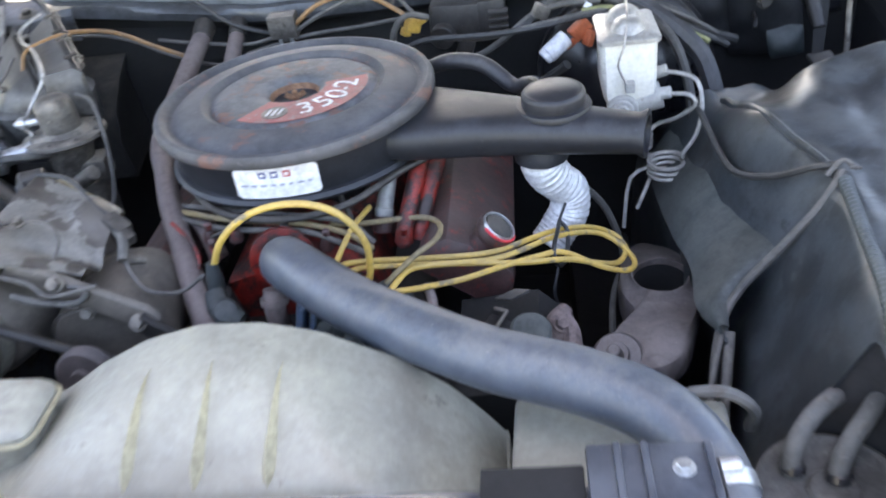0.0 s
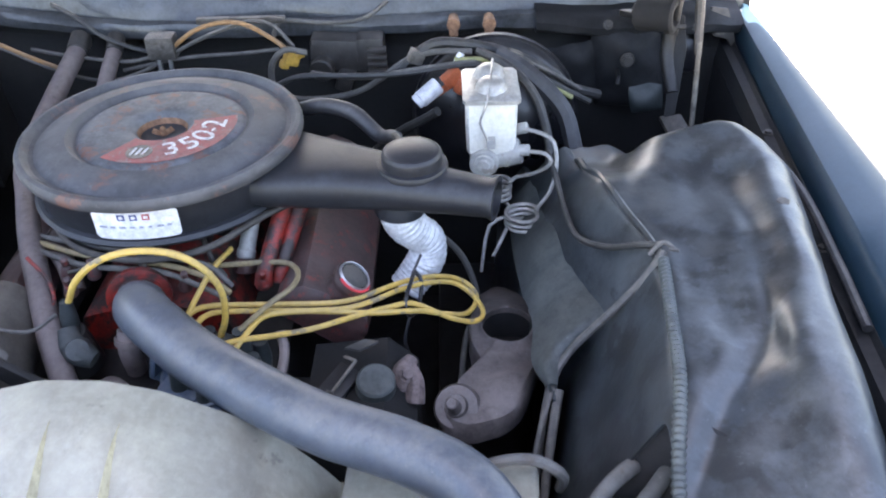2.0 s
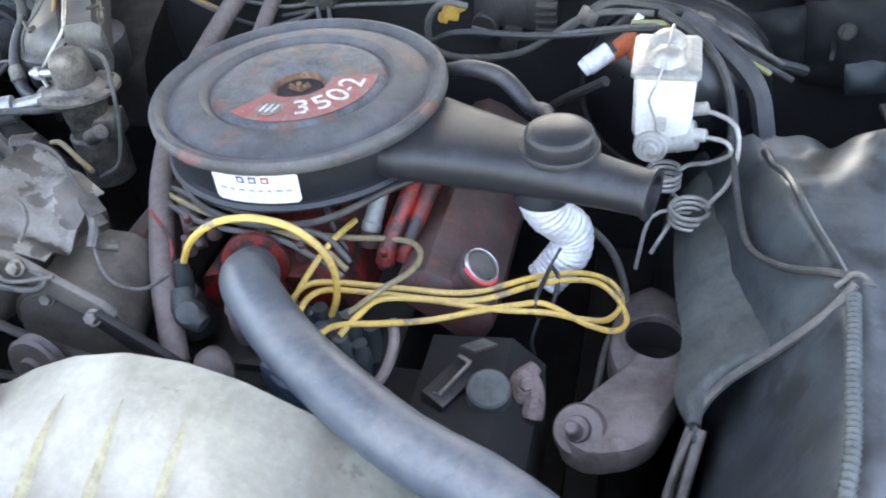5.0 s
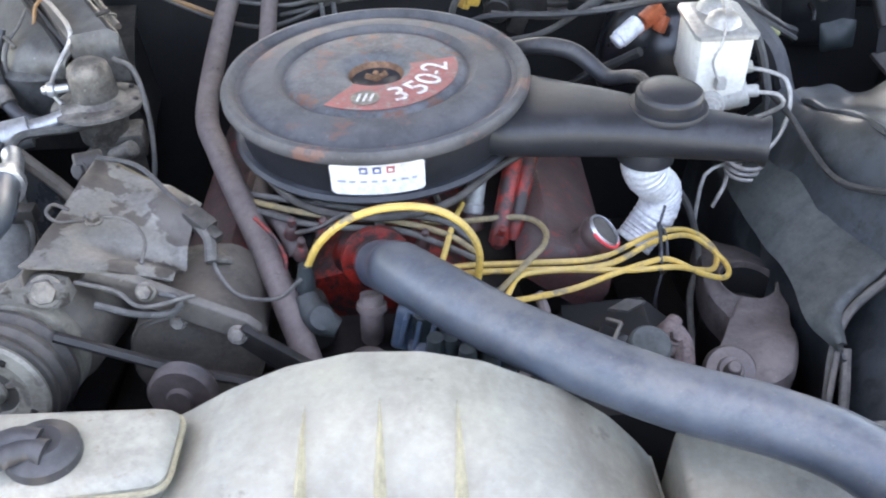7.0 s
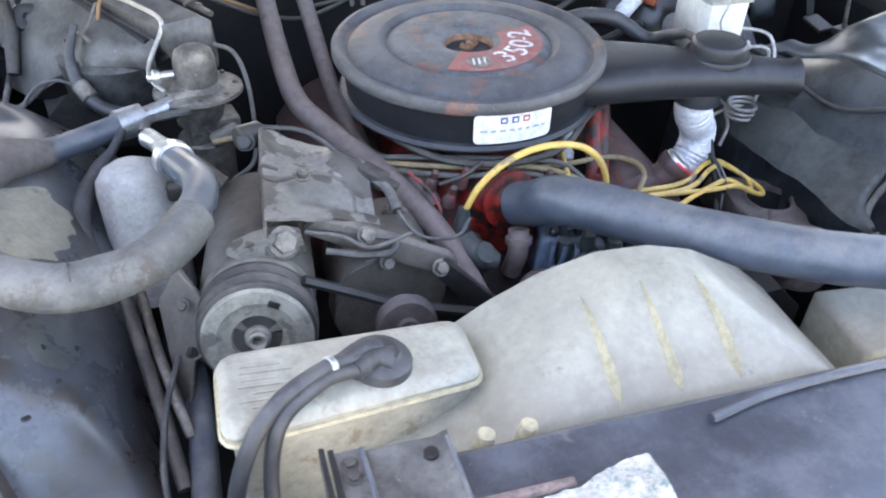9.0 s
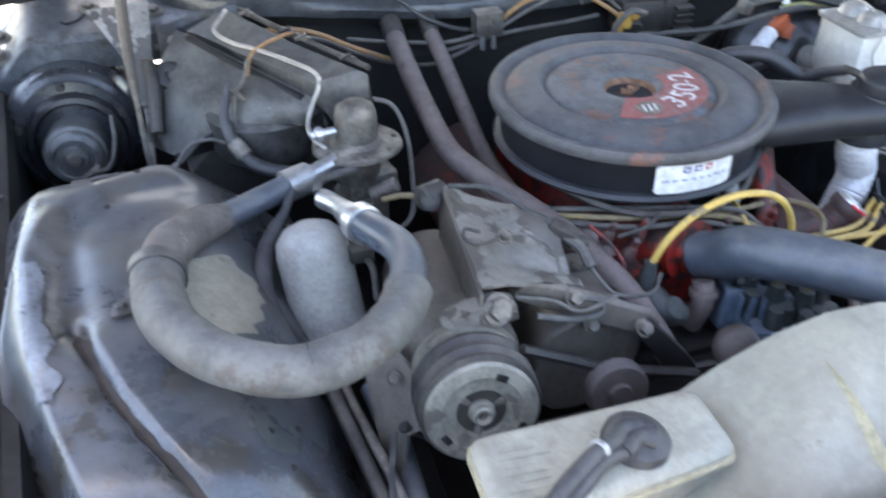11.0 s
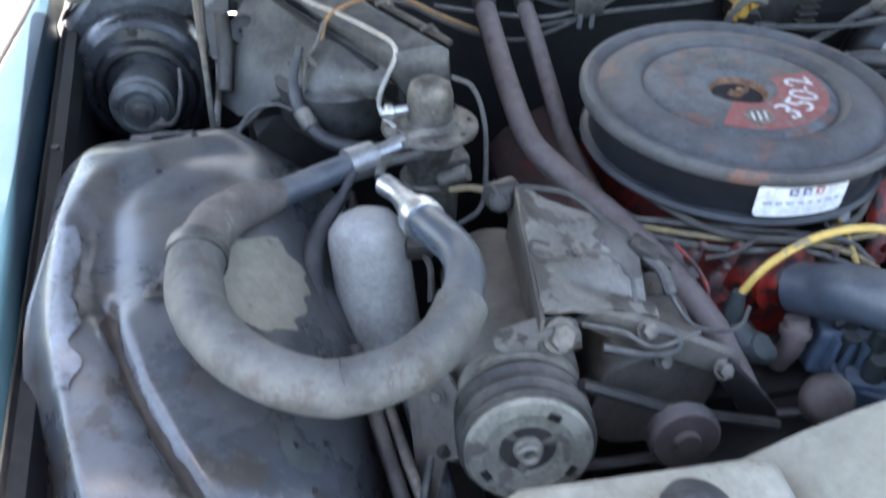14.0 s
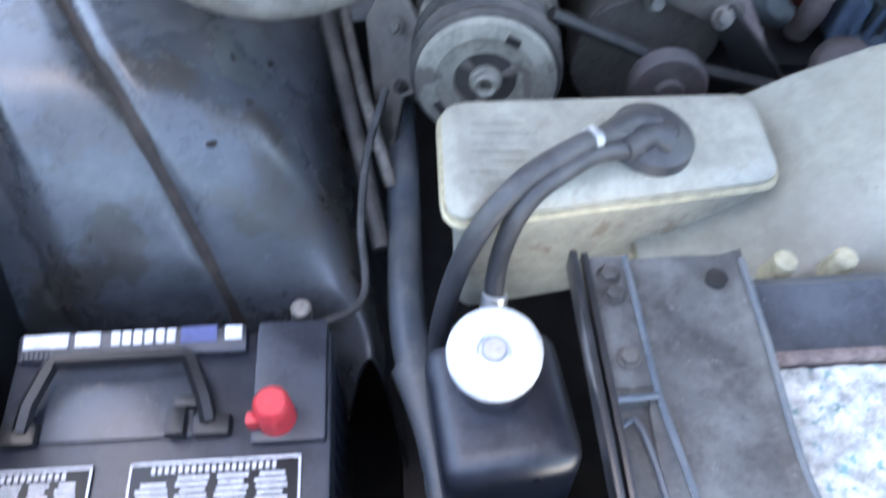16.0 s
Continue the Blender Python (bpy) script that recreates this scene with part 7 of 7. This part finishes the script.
part("clip", join(box((0.395, 1.30, 0.968), (0.035, 0.02, 0.022), 0.003, (0, -35, 20)), box((0.385, 1.292, 0.952), (0.038, 0.008, 0.01), 0.002, (0, -20, 30)), box((0.408, 1.29, 0.956), (0.010, 0.02, 0.026), 0.002, (0, 20, 30))), M_ORANGE, cnn, "orange clip")
part("stem", tube([(0.398, 1.305, 0.975), (0.404, 1.31, 0.99), (0.412, 1.315, 1.004)], 0.006, 8), M_LABEL, cnn)

# ---- firewall fittings and wiring ----
for x in (0.400, 0.463):
    single("orange_clip", join(cyl((x, 1.44, 1.018), (x, 1.405, 1.016), 0.009, 0.012, 14), box((x, 1.412, 1.005), (0.016, 0.012, 0.02), 0.003)), M_RUST, "rusty orange clip on the firewall", "clip", "orange clips")
single("yellow_connector", join(box((0.118, 1.355, 0.985), (0.026, 0.02, 0.026), 0.005, (0, 20, 30)), box((0.105, 1.352, 0.975), (0.014, 0.016, 0.014), 0.003, (0, 20, 30)), cyl((0.128, 1.35, 0.99), (0.142, 1.35, 0.995), 0.006)), M_YCLIP, "yellow wire connector hanging before the firewall", "connector")
jb = thing("junction_box", (-0.12, 1.41, 0.95), "small grey box with two terminals on the firewall", "box")
part("body", box((-0.118, 1.405, 0.992), (0.05, 0.035, 0.042), 0.005), M_GREY, jb)
for x in (-0.128, -0.108):
    part("terminal", cyl((x, 1.398, 0.945), (x, 1.40, 0.972), 0.004), M_ALU, jb)
wmod = thing("wiper_motor", (0.21, 1.44, 0.90), "dusty cast wiper motor on the firewall", "motor")
part("casting", join(box((0.19, 1.435, 0.962), (0.10, 0.05, 0.06), 0.010, (0, 4, 0)), box((0.25, 1.43, 0.962), (0.05, 0.045, 0.065), 0.008), cyl((0.165, 1.43, 0.945), (0.16, 1.395, 0.94), 0.022), box((0.20, 1.425, 0.915), (0.03, 0.03, 0.05), 0.006, (0, 20, 0))), M_GREYD, wmod)
for i in range(4):
    part("fin", box((0.262, 1.402, 0.938 + 0.013 * i), (0.034, 0.02, 0.005), 0.001), M_GREYD, wmod)
part("strip", box((0.02, 1.442, 1.022), (0.16, 0.012, 0.012), 0.003), M_GREY, wmod, "pale strip above the motor")
W = "dusty wire strung along the firewall"
GW = "firewall wires"
for pts, r, mt in (
    ([(-0.53, 1.35, 1.04), (-0.462, 1.40, 1.021), (-0.413, 1.40, 1.008), (-0.358, 1.40, 0.979), (-0.292, 1.40, 0.948)], 0.004, M_ORANGEW),
    ([(-0.53, 1.35, 1.035), (-0.46, 1.40, 1.012), (-0.40, 1.40, 0.995), (-0.35, 1.40, 0.968), (-0.292, 1.40, 0.943), (-0.225, 1.39, 0.934), (-0.168, 1.40, 0.944), (-0.122, 1.40, 0.966), (-0.058, 1.40, 1.000), (0.033, 1.40, 1.033), (0.082, 1.40, 1.028), (0.12, 1.38, 0.995)], 0.0035, M_WIRE),
    ([(-0.36, 1.42, 0.985), (-0.284, 1.41, 0.974), (-0.189, 1.40, 0.966), (-0.132, 1.40, 0.975)], 0.0035, M_WIRE),
    ([(-0.31, 1.44, 1.06), (-0.264, 1.43, 1.035), (-0.225, 1.42, 1.005), (-0.165, 1.42, 0.979), (-0.13, 1.42, 0.975)], 0.004, M_WIREB),
    ([(-0.107, 1.40, 0.985), (-0.046, 1.40, 1.024), (0.027, 1.39, 1.037), (0.091, 1.38, 1.005), (0.118, 1.36, 0.985)], 0.004, M_ORANGEW),
    ([(-0.20, 1.41, 0.945), (-0.084, 1.40, 0.970), (0.026, 1.40, 0.977), (0.09, 1.40, 0.983)], 0.0035, M_WIRE),
    ([(0.148, 1.34, 1.000), (0.113, 1.33, 1.010), (0.087, 1.33, 0.980), (0.091, 1.33, 0.934), (0.138, 1.33, 0.918), (0.216, 1.33, 0.926), (0.265, 1.33, 0.949), (0.323, 1.33, 0.990), (0.369, 1.32, 1.005), (0.43, 1.32, 1.004)], 0.0055, M_WIRE),
    ([(0.075, 1.44, 0.99), (0.077, 1.44, 0.998), (0.096, 1.44, 1.019), (0.17, 1.44, 1.014), (0.239, 1.44, 1.020), (0.284, 1.45, 1.048)], 0.004, M_WIRE),
    ([(0.095, 1.31, 0.955), (0.144, 1.30, 0.976), (0.246, 1.30, 0.974), (0.327, 1.30, 0.978), (0.407, 1.30, 0.989), (0.51, 1.30, 0.985), (0.562, 1.30, 0.955), (0.633, 1.31, 0.911)], 0.005, M_WIREB),
    ([(0.15, 1.36, 0.955), (0.24, 1.31, 0.965), (0.33, 1.30, 0.983), (0.42, 1.30, 0.994), (0.50, 1.31, 0.992), (0.56, 1.32, 0.965), (0.62, 1.33, 0.925)], 0.004, M_WIRE),
    ([(0.40, 1.31, 0.995), (0.46, 1.30, 0.997), (0.52, 1.30, 0.980), (0.57, 1.30, 0.945), (0.60, 1.30, 0.925)], 0.0045, M_GREENW),
    ([(0.306, 1.33, 0.970), (0.362, 1.33, 1.014), (0.423, 1.33, 1.013), (0.483, 1.33, 0.998), (0.544, 1.33, 0.971), (0.59, 1.34, 0.93), (0.66, 1.38, 0.89)], 0.009, M_WIREB),
    ([(0.44, 1.31, 1.01), (0.49, 1.26, 1.0), (0.53, 1.22, 0.965), (0.55, 1.19, 0.90), (0.548, 1.14, 0.85), (0.555, 1.08, 0.82), (0.575, 1.02, 0.835), (0.61, 0.93, 0.89)], 0.0075, M_WIREB),
    ([(0.47, 1.32, 1.0), (0.52, 1.30, 0.975), (0.58, 1.27, 0.92), (0.60, 1.23, 0.86)], 0.016, M_RUBBER),
    ([(0.25, 1.35, 0.80), (0.30, 1.31, 0.86), (0.345, 1.27, 0.905), (0.37, 1.25, 0.93)], 0.008, M_WIREB)):
    wire("firewall_wire", pts, r, mt, W, "wire", GW)
for x, z in ((0.335, 0.995), (0.50, 0.99)):
    single("wire_clip", box((x, 1.325, z), (0.026, 0.022, 0.024), 0.005, (0, 25, 15)), M_GREY, "grey clip holding the firewall wires", "clip")
single("breather_hose", tube([(0.16, 1.16, 0.985), (0.20, 1.14, 1.0), (0.245, 1.12, 0.998), (0.285, 1.09, 0.975), (0.305, 1.06, 0.99), (0.316, 1.03, 1.004)], [0.011, 0.012, 0.012, 0.011, 0.009, 0.008], 14, 6), M_RUBBER, "grey breather hose behind the snorkel", "hose")
ip = thing("insulation_panel", (0.72, 1.44, 0.80), "dark grey-green insulation panel on the firewall corner", "insulation")


def pad(x, k, pts, depth):
    """A lumpy pad between a left and a right edge."""
    lo, hi = V(*pts[0]).lerp(V(*pts[1]), x), V(*pts[3]).lerp(V(*pts[2]), x)
    p = lo.lerp(hi, k)
    return p + V(0, -depth * (math.sin(math.pi * x) * math.sin(math.pi * k)) ** 0.5 + 0.010 * noise.noise(p * 26), 0.005 * noise.noise(p * 40))


for pts, d, mt, lab in (
    (((0.655, 1.47, 0.985), (0.775, 1.46, 0.985), (0.795, 1.45, 0.83), (0.672, 1.47, 0.83)), 0.030, M_SKIRT, "lumpy dark pad"),
    (((0.565, 1.475, 0.935), (0.662, 1.47, 0.955), (0.674, 1.47, 0.855), (0.595, 1.475, 0.855)), 0.022, M_SKIRT, "sagging dark pad"),
    (((0.725, 1.425, 0.880), (0.784, 1.43, 0.884), (0.790, 1.425, 0.835), (0.735, 1.42, 0.835)), 0.012, M_BOOT, "paler torn scrap"),
    (((0.805, 1.50, 0.965), (0.865, 1.51, 0.965), (0.870, 1.50, 0.88), (0.815, 1.49, 0.88)), 0.03, M_BLACK, "dented dark pressing")):
    part("pad", sheet(lambda x, k: pad(x, k, pts, d), span(0, 1, 14), span(0, 1, 14), 0.004), mt, ip, lab)
part("nut", bolt((0.714, 1.418, 0.939), (0, -1, 0.1), 0.010, 0.012), M_GREYD, ip)
part("stud", tube([(0.700, 1.43, 0.915), (0.698, 1.405, 0.912), (0.696, 1.395, 0.902)], 0.004, 8, 3), M_BLOCK, ip)
# Corner and drum take near-black colours in place of the hood's shade.
hs = thing("cowl_corner", (0.76, 1.45, 0.97), "grey cowl corner pressing blackened for hood shade, with drum and bolted tab", "bracket")
ROWS = ((1.490, 0.962), (1.462, 0.966), (1.450, 0.974), (1.448, 0.988), (1.462, 1.000), (1.480, 1.004), (1.515, 1.010))
part("corner", sheet(lambda x, k: V(x, ROWS[int(k)][0] + 0.03 * ease(x, 0.84, 0.95) + 0.004 * noise.noise(V(x * 16, k, 0)), ROWS[int(k)][1] + 0.012 * ease(-x, -0.66, -0.55) - 0.012 * ease(x, 0.86, 0.93) + 0.004 * noise.noise(V(x * 18, k * 0.6, 3))), span(0.55, 0.935, 40), range(7), 0.003), M_SKIRT, hs)
drum = part("drum", lathe([(0.018, -0.004), (0.021, 0.0), (0.026, 0.002), (0.0275, 0.008), (0.0265, 0.05), (0.029, 0.054), (0.029, 0.064), (0.024, 0.068), (0.017, 0.068), (0.015, 0.060), (0.0145, 0.020), (0.001, 0.018)], (0.712, 1.372, 1.043), (0.84, -0.53, 0.1), 32), M_FIRE, hs, "open-ended drum blackened for the hood's shade")
part("strut", box((0.715, 1.425, 1.022), (0.02, 0.07, 0.012), 0.003, (-16, 0, 12)), M_BLOCK, hs)
part("strap", prism([(0.771, 1.375, 1.040), (0.794, 1.375, 1.034), (0.797, 1.345, 0.985), (0.790, 1.325, 0.940), (0.776, 1.285, 0.880), (0.758, 1.285, 0.888), (0.768, 1.325, 0.950), (0.766, 1.345, 0.992)], (0.002, 0.006, 0.002), 0.0015), M_FIRE, hs, "black hanging strap")
part("strap_foot", box((0.775, 1.270, 0.882), (0.040, 0.05, 0.008), 0.003, (12, 0, 10)), M_GREYD, hs)
tab = part("tab", prism([(0.872, 1.49, 1.008), (0.902, 1.49, 1.004), (0.914, 1.485, 0.975), (0.928, 1.48, 0.928), (0.920, 1.48, 0.930), (0.906, 1.478, 0.950), (0.880, 1.475, 0.958), (0.868, 1.48, 0.980)], (0.002, -0.006, 0.001), 0.0015), M_GREYD, hs, "dusty bent tab")
sub("washer", bolt((0.893, 1.474, 0.975), (0, -1, 0.25), 0.012, 0.004), M_GREY, tab)
for p in ((0.84, 1.452, 0.985), (0.80, 1.455, 0.992), (0.68, 1.452, 0.992)):
    part("bolt", bolt(p, (0, -0.8, 0.6), 0.007, 0.005), M_GREYD, hs)

# ---- inner fender flap, arm and lines on the master cylinder side ----
fp_ = thing("splash_flap", (0.51, 0.92, 0.70), "torn grey rubber splash flap along the inner fender", "flap")
FLAP_LOW = [V(0.513, 0.740, 0.794), V(0.498, 0.778, 0.791), V(0.494, 0.805, 0.790), V(0.502, 0.870, 0.789), V(0.495, 0.94, 0.785), V(0.490, 1.01, 0.78), V(0.488, 1.09, 0.778), V(0.487, 1.18, 0.772)]
FLAP_TOP = [V(0.517, 0.745, 0.797), V(0.530, 0.79, 0.812)] + [well_right(y, 2.7) + V(0.006, 0, -0.004) for y in (0.83, 0.88, 0.94, 1.01, 1.09, 1.18)]


def flap_fn(u, v):
    lo_, hi_ = smooth_path(FLAP_LOW, 6), smooth_path(FLAP_TOP, 6)
    i = int(u)
    q = lo_[i].lerp(hi_[i], v)
    return q + V(-0.004 * math.sin(math.pi * v), 0, 0.006 * math.sin(math.pi * v) + 0.003 * noise.noise(q * 30))


part("flap", sheet(flap_fn, range(43), span(0, 1, 10), 0.004), M_FLAP, fp_)
part("skirt", sheet(lambda u, v: V(0.512 + 0.010 * math.sin(u * 8), 0.73 + 0.36 * u, 0.79 - 0.22 * v), span(0, 1, 20), span(0, 1, 6), 0.004), M_INNER, fp_)
ar = thing("upper_arm", (0.45, 0.90, 0.55), "primer-grey frame tower with a round hole and pivot bolt", "suspension arm")


HC = V(0.468, 0.918, 0.0)
TOWER = [(0.432, 1.05), (0.420, 0.985), (0.412, 0.935), (0.413, 0.893), (0.424, 0.856), (0.416, 0.824), (0.392, 0.800), (0.370, 0.768), (0.373, 0.728), (0.415, 0.712), (0.472, 0.745), (0.503, 0.83), (0.522, 0.92), (0.515, 1.02), (0.470, 1.07)]
TOWER_LINE = [(q.x, q.y) for q in smooth_path([V(*q, 0) for q in TOWER + TOWER[:1]], 6)]


def tower_reach(a):
    """Distance from the middle of the hole to the outline in the direction a."""
    dx, dy, best = math.cos(a), math.sin(a), 0.05
    for (x0, y0), (x1, y1) in zip(TOWER_LINE, TOWER_LINE[1:]):
        den = dx * (y1 - y0) - dy * (x1 - x0)
        if abs(den) > 1e-9:
            r = ((x0 - HC.x) * (y1 - y0) - (y0 - HC.y) * (x1 - x0)) / den
            t = ((x0 - HC.x) * dy - (y0 - HC.y) * dx) / den
            if r > 0 and -1e-6 <= t <= 1.000001:
                best = max(best, r)
    return best


def tower_ring(k, z, hole=0.0):
    """A ring round the tower: k 0 at the hole's rim, 1 at the outline."""
    out = []
    for i in range(90):
        a = 2 * math.pi * i / 90
        r = hole or 0.040 + (tower_reach(a) - 0.040) * k
        x, y = HC.x + r * math.cos(a), HC.y + r * math.sin(a)
        out.append(V(x, y, z + 0.028 * ease(-y, -0.86, -0.78) - 0.03 * ease(y, 0.96, 1.06) + 0.004 * noise.noise(V(x, y, 0) * 30)))
    return out


part("column", loft([tower_ring(0.45, 0.45), tower_ring(0.45, 0.700)]), M_BLOCK, ar, "oily dark column")
part("tower", loft([tower_ring(0.92, 0.690), tower_ring(1.0, 0.700), tower_ring(1.0, 0.718), tower_ring(0.96, 0.731), tower_ring(0.85, 0.738), tower_ring(0.60, 0.741), tower_ring(0.30, 0.743), tower_ring(0.08, 0.747), tower_ring(0, 0.751, 0.0395), tower_ring(0, 0.751, 0.0375), tower_ring(0, 0.744, 0.0365), tower_ring(0, 0.733, 0.0385)], False), M_MAUVE, ar, "dusty rounded frame tower with a round hole")
part("hole_wall", lathe([(0, -0.09), (0.036, -0.09), (0.0366, -0.004)], (0.468, 0.918, 0.745), (0, 0, 1), 36, False), M_FIRE, ar, "black inside of the hole")
part("plug", join(box((0.492, 0.905, 0.672), (0.020, 0.006, 0.006), 0.002, (0, -20, 10)), box((0.488, 0.897, 0.664), (0.026, 0.007, 0.006), 0.002, (0, -10, 5))), M_ALU, ar, "bright shackle in the hole")
part("pivot", join(lathe([(0, 0.02), (0.014, 0.02), (0.016, 0.012), (0.028, 0.010), (0.032, 0.0), (0.030, -0.02), (0, -0.02)], (0.392, 0.748, 0.758), (-0.15, -0.55, 0.82), 28, False), cyl((0.388, 0.734, 0.772), (0.384, 0.721, 0.796), 0.010, 0.008)), M_MAUVE, ar, "pivot bushing with a bolt")
fr = thing("frame_rail", (0.40, 0.8, 0.3), "oily black frame rail beside the engine", "frame rail")
part("rail", box((0.42, 0.85, 0.42), (0.12, 1.1, 0.16), 0.012), M_BLOCK, fr)
for y in (0.55, 0.66):
    part("bolt", bolt((0.41, y, 0.50), (0, 0, 1), 0.010, 0.010), M_GREYD, fr)
fr = thing("frame_rail", (-0.42, 0.8, 0.3), "oily black frame rail beside the engine", "frame rail")
part("rail", box((-0.42, 0.85, 0.42), (0.12, 1.1, 0.16), 0.012), M_BLOCK, fr)
for y in (0.45, 0.56):
    part("bolt", bolt((-0.43, y, 0.50), (0, 0, 1), 0.010, 0.010), M_GREYD, fr)
wire("fender_hose", [(0.645, 0.808, 0.962), (0.638, 0.80, 0.952), (0.620, 0.793, 0.925), (0.585, 0.79, 0.878), (0.54, 0.785, 0.822), (0.515, 0.76, 0.79), (0.50, 0.72, 0.75), (0.49, 0.68, 0.70)], 0.0055, M_WIRE, "dusty hose falling from the fender seam", "hose")
wire("fender_hose", [(0.502, 0.575, 0.815), (0.503, 0.565, 0.845), (0.492, 0.56, 0.866), (0.472, 0.56, 0.880), (0.445, 0.56, 0.882), (0.415, 0.56, 0.872), (0.39, 0.565, 0.855)], 0.0062, M_FOAM, "pale curved hose behind the radiator", "hose")
lo = thing("wire_loom", (0.64, 0.7, 0.95), "ribbed wire loom along the inner fender seam", "loom")
lpts = smooth_path([well_right(y, 4.85) + V(0, 0, 0.006) for y in span(0.44, 0.80, 8)], 14)
part("loom", tube(lpts, [0.0078 if i % 2 else 0.0058 for i in range(len(lpts))], 10, 1), M_FLAP, lo)
part("tie", join(tube([(0.628, 0.806, 0.958), (0.645, 0.812, 0.972), (0.660, 0.806, 0.964)], 0.003, 8), tube([(0.652, 0.806, 0.966), (0.662, 0.800, 0.968)], 0.002, 6)), M_WIRE, lo, "frayed wire tie")
wire("fender_wire", [(0.642, 0.812, 0.968), (0.622, 0.828, 0.957), (0.59, 0.872, 0.922), (0.562, 0.935, 0.895), (0.553, 1.01, 0.895), (0.548, 1.085, 0.905), (0.545, 1.16, 0.90)], 0.0045, M_WIREB, "black wire laid over the inner fender", "wire")
wire("fender_wire", [(0.80, 1.07, 0.978), (0.835, 1.03, 0.972), (0.862, 0.94, 0.955), (0.855, 0.80, 0.95), (0.845, 0.68, 0.945)], 0.006, M_WIREB, "black washer tube along the fender gutter", "hose")
cnst = thing("vapour_canister", (0.565, 0.49, 0.65), "dark vapour canister with two grey hoses", "canister")
part("can", lathe([(0, 0.004), (0.020, 0.004), (0.024, 0.0), (0.058, 0.0), (0.062, 0.003), (0.066, 0.002), (0.068, -0.004), (0.067, -0.02), (0.067, -0.18), (0, -0.18)], (0.552, 0.482, 0.830), (0, 0, 1), 40, False), M_EVAP, cnst, "dusty grey canister lid and side")
part("hose", tube([(0.522, 0.503, 0.826), (0.520, 0.506, 0.846), (0.526, 0.515, 0.862), (0.543, 0.532, 0.872), (0.560, 0.548, 0.872), (0.574, 0.562, 0.867), (0.580, 0.575, 0.850)], 0.0090, 14), M_FOAM, cnst, "pale grey curved hose")
part("hose", tube([(0.558, 0.490, 0.826), (0.558, 0.494, 0.846), (0.568, 0.506, 0.864), (0.588, 0.526, 0.874), (0.606, 0.548, 0.874), (0.622, 0.566, 0.868), (0.628, 0.580, 0.850)], 0.0090, 14), M_FOAM, cnst, "pale grey curved hose")
for p in ((0.522, 0.503, 0.832), (0.558, 0.490, 0.832)):
    part("clamp", cyl(p, V(*p) + V(0.001, 0.004, 0.010), 0.0115), M_BLACK, cnst)

# ---- small wires over the compressor side ----
for pts, r, mt, lab in (
    ([(-0.245, 0.86, 0.955), (-0.225, 0.835, 0.953), (-0.205, 0.81, 0.945), (-0.20, 0.785, 0.93)], 0.007, M_WIRE, "grimy taped wire beside the heater hose"),
    ([(-0.34, 0.90, 1.00), (-0.29, 0.885, 0.995), (-0.25, 0.855, 0.972), (-0.215, 0.832, 0.956)], 0.003, M_WIREB, "thin black wire over the bracket"),
    ([(-0.32, 0.785, 1.000), (-0.28, 0.79, 0.99), (-0.258, 0.77, 0.978), (-0.258, 0.745, 0.965)], 0.002, M_WIRE, "thin wire across the bracket"),
    ([(-0.205, 0.825, 0.955), (-0.20, 0.79, 0.93), (-0.175, 0.765, 0.90), (-0.13, 0.76, 0.895), (-0.105, 0.785, 0.90)], 0.0025, M_WIRE, "thin wire hanging below the heater hose"),
    ([(-0.32, 0.72, 0.965), (-0.28, 0.715, 0.955), (-0.25, 0.70, 0.945), (-0.20, 0.715, 0.945)], 0.0025, M_WIRE, "thin wire along the brace"),
    ([(-0.40, 1.0, 0.93), (-0.37, 0.985, 0.94), (-0.33, 0.96, 0.935), (-0.30, 0.945, 0.925)], 0.004, M_YOLD, "dirty yellow wire behind the compressor"),
    ([(-0.165, 0.865, 0.93), (-0.14, 0.85, 0.905), (-0.13, 0.83, 0.885), (-0.145, 0.815, 0.87)], 0.0025, M_RED, "thin red wire by the thermostat housing")):
    wire("loose_wire", pts, r, mt, lab, "wire", "loose wires")
single("wire_plug", join(box((-0.218, 0.832, 0.952), (0.036, 0.022, 0.020), 0.004, (0, 20, -35)), box((-0.20, 0.815, 0.945), (0.018, 0.014, 0.014), 0.003, (0, 20, -35))), M_GREYD, "dusty dark wire plug on the bracket", "connector")

wire("fender_hose", [(0.515, 0.75, 0.79), (0.497, 0.71, 0.76), (0.485, 0.67, 0.72), (0.478, 0.63, 0.66)], 0.004, M_WIRE, "thin grey hose along the inner fender foot", "hose")
wire("fender_hose", [(0.522, 0.745, 0.79), (0.510, 0.70, 0.76), (0.50, 0.66, 0.71), (0.492, 0.62, 0.65)], 0.006, M_WIRE, "dusty grey hose along the inner fender foot", "hose")

wire("valve_pipe", [(-0.486, 0.985, 0.965), (-0.478, 1.005, 0.970), (-0.455, 1.018, 0.968), (-0.435, 1.035, 0.960), (-0.420, 1.065, 0.948), (-0.412, 1.085, 0.940)], 0.006, M_EVAP, "dusty bent pipe from the hose fitting to the valve", "pipe")
wire("valve_pipe", [(-0.478, 0.98, 0.962), (-0.45, 0.965, 0.945), (-0.42, 0.95, 0.925), (-0.395, 0.935, 0.905)], 0.009, M_BODY, "stubby dusty pipe behind the compressor", "pipe")
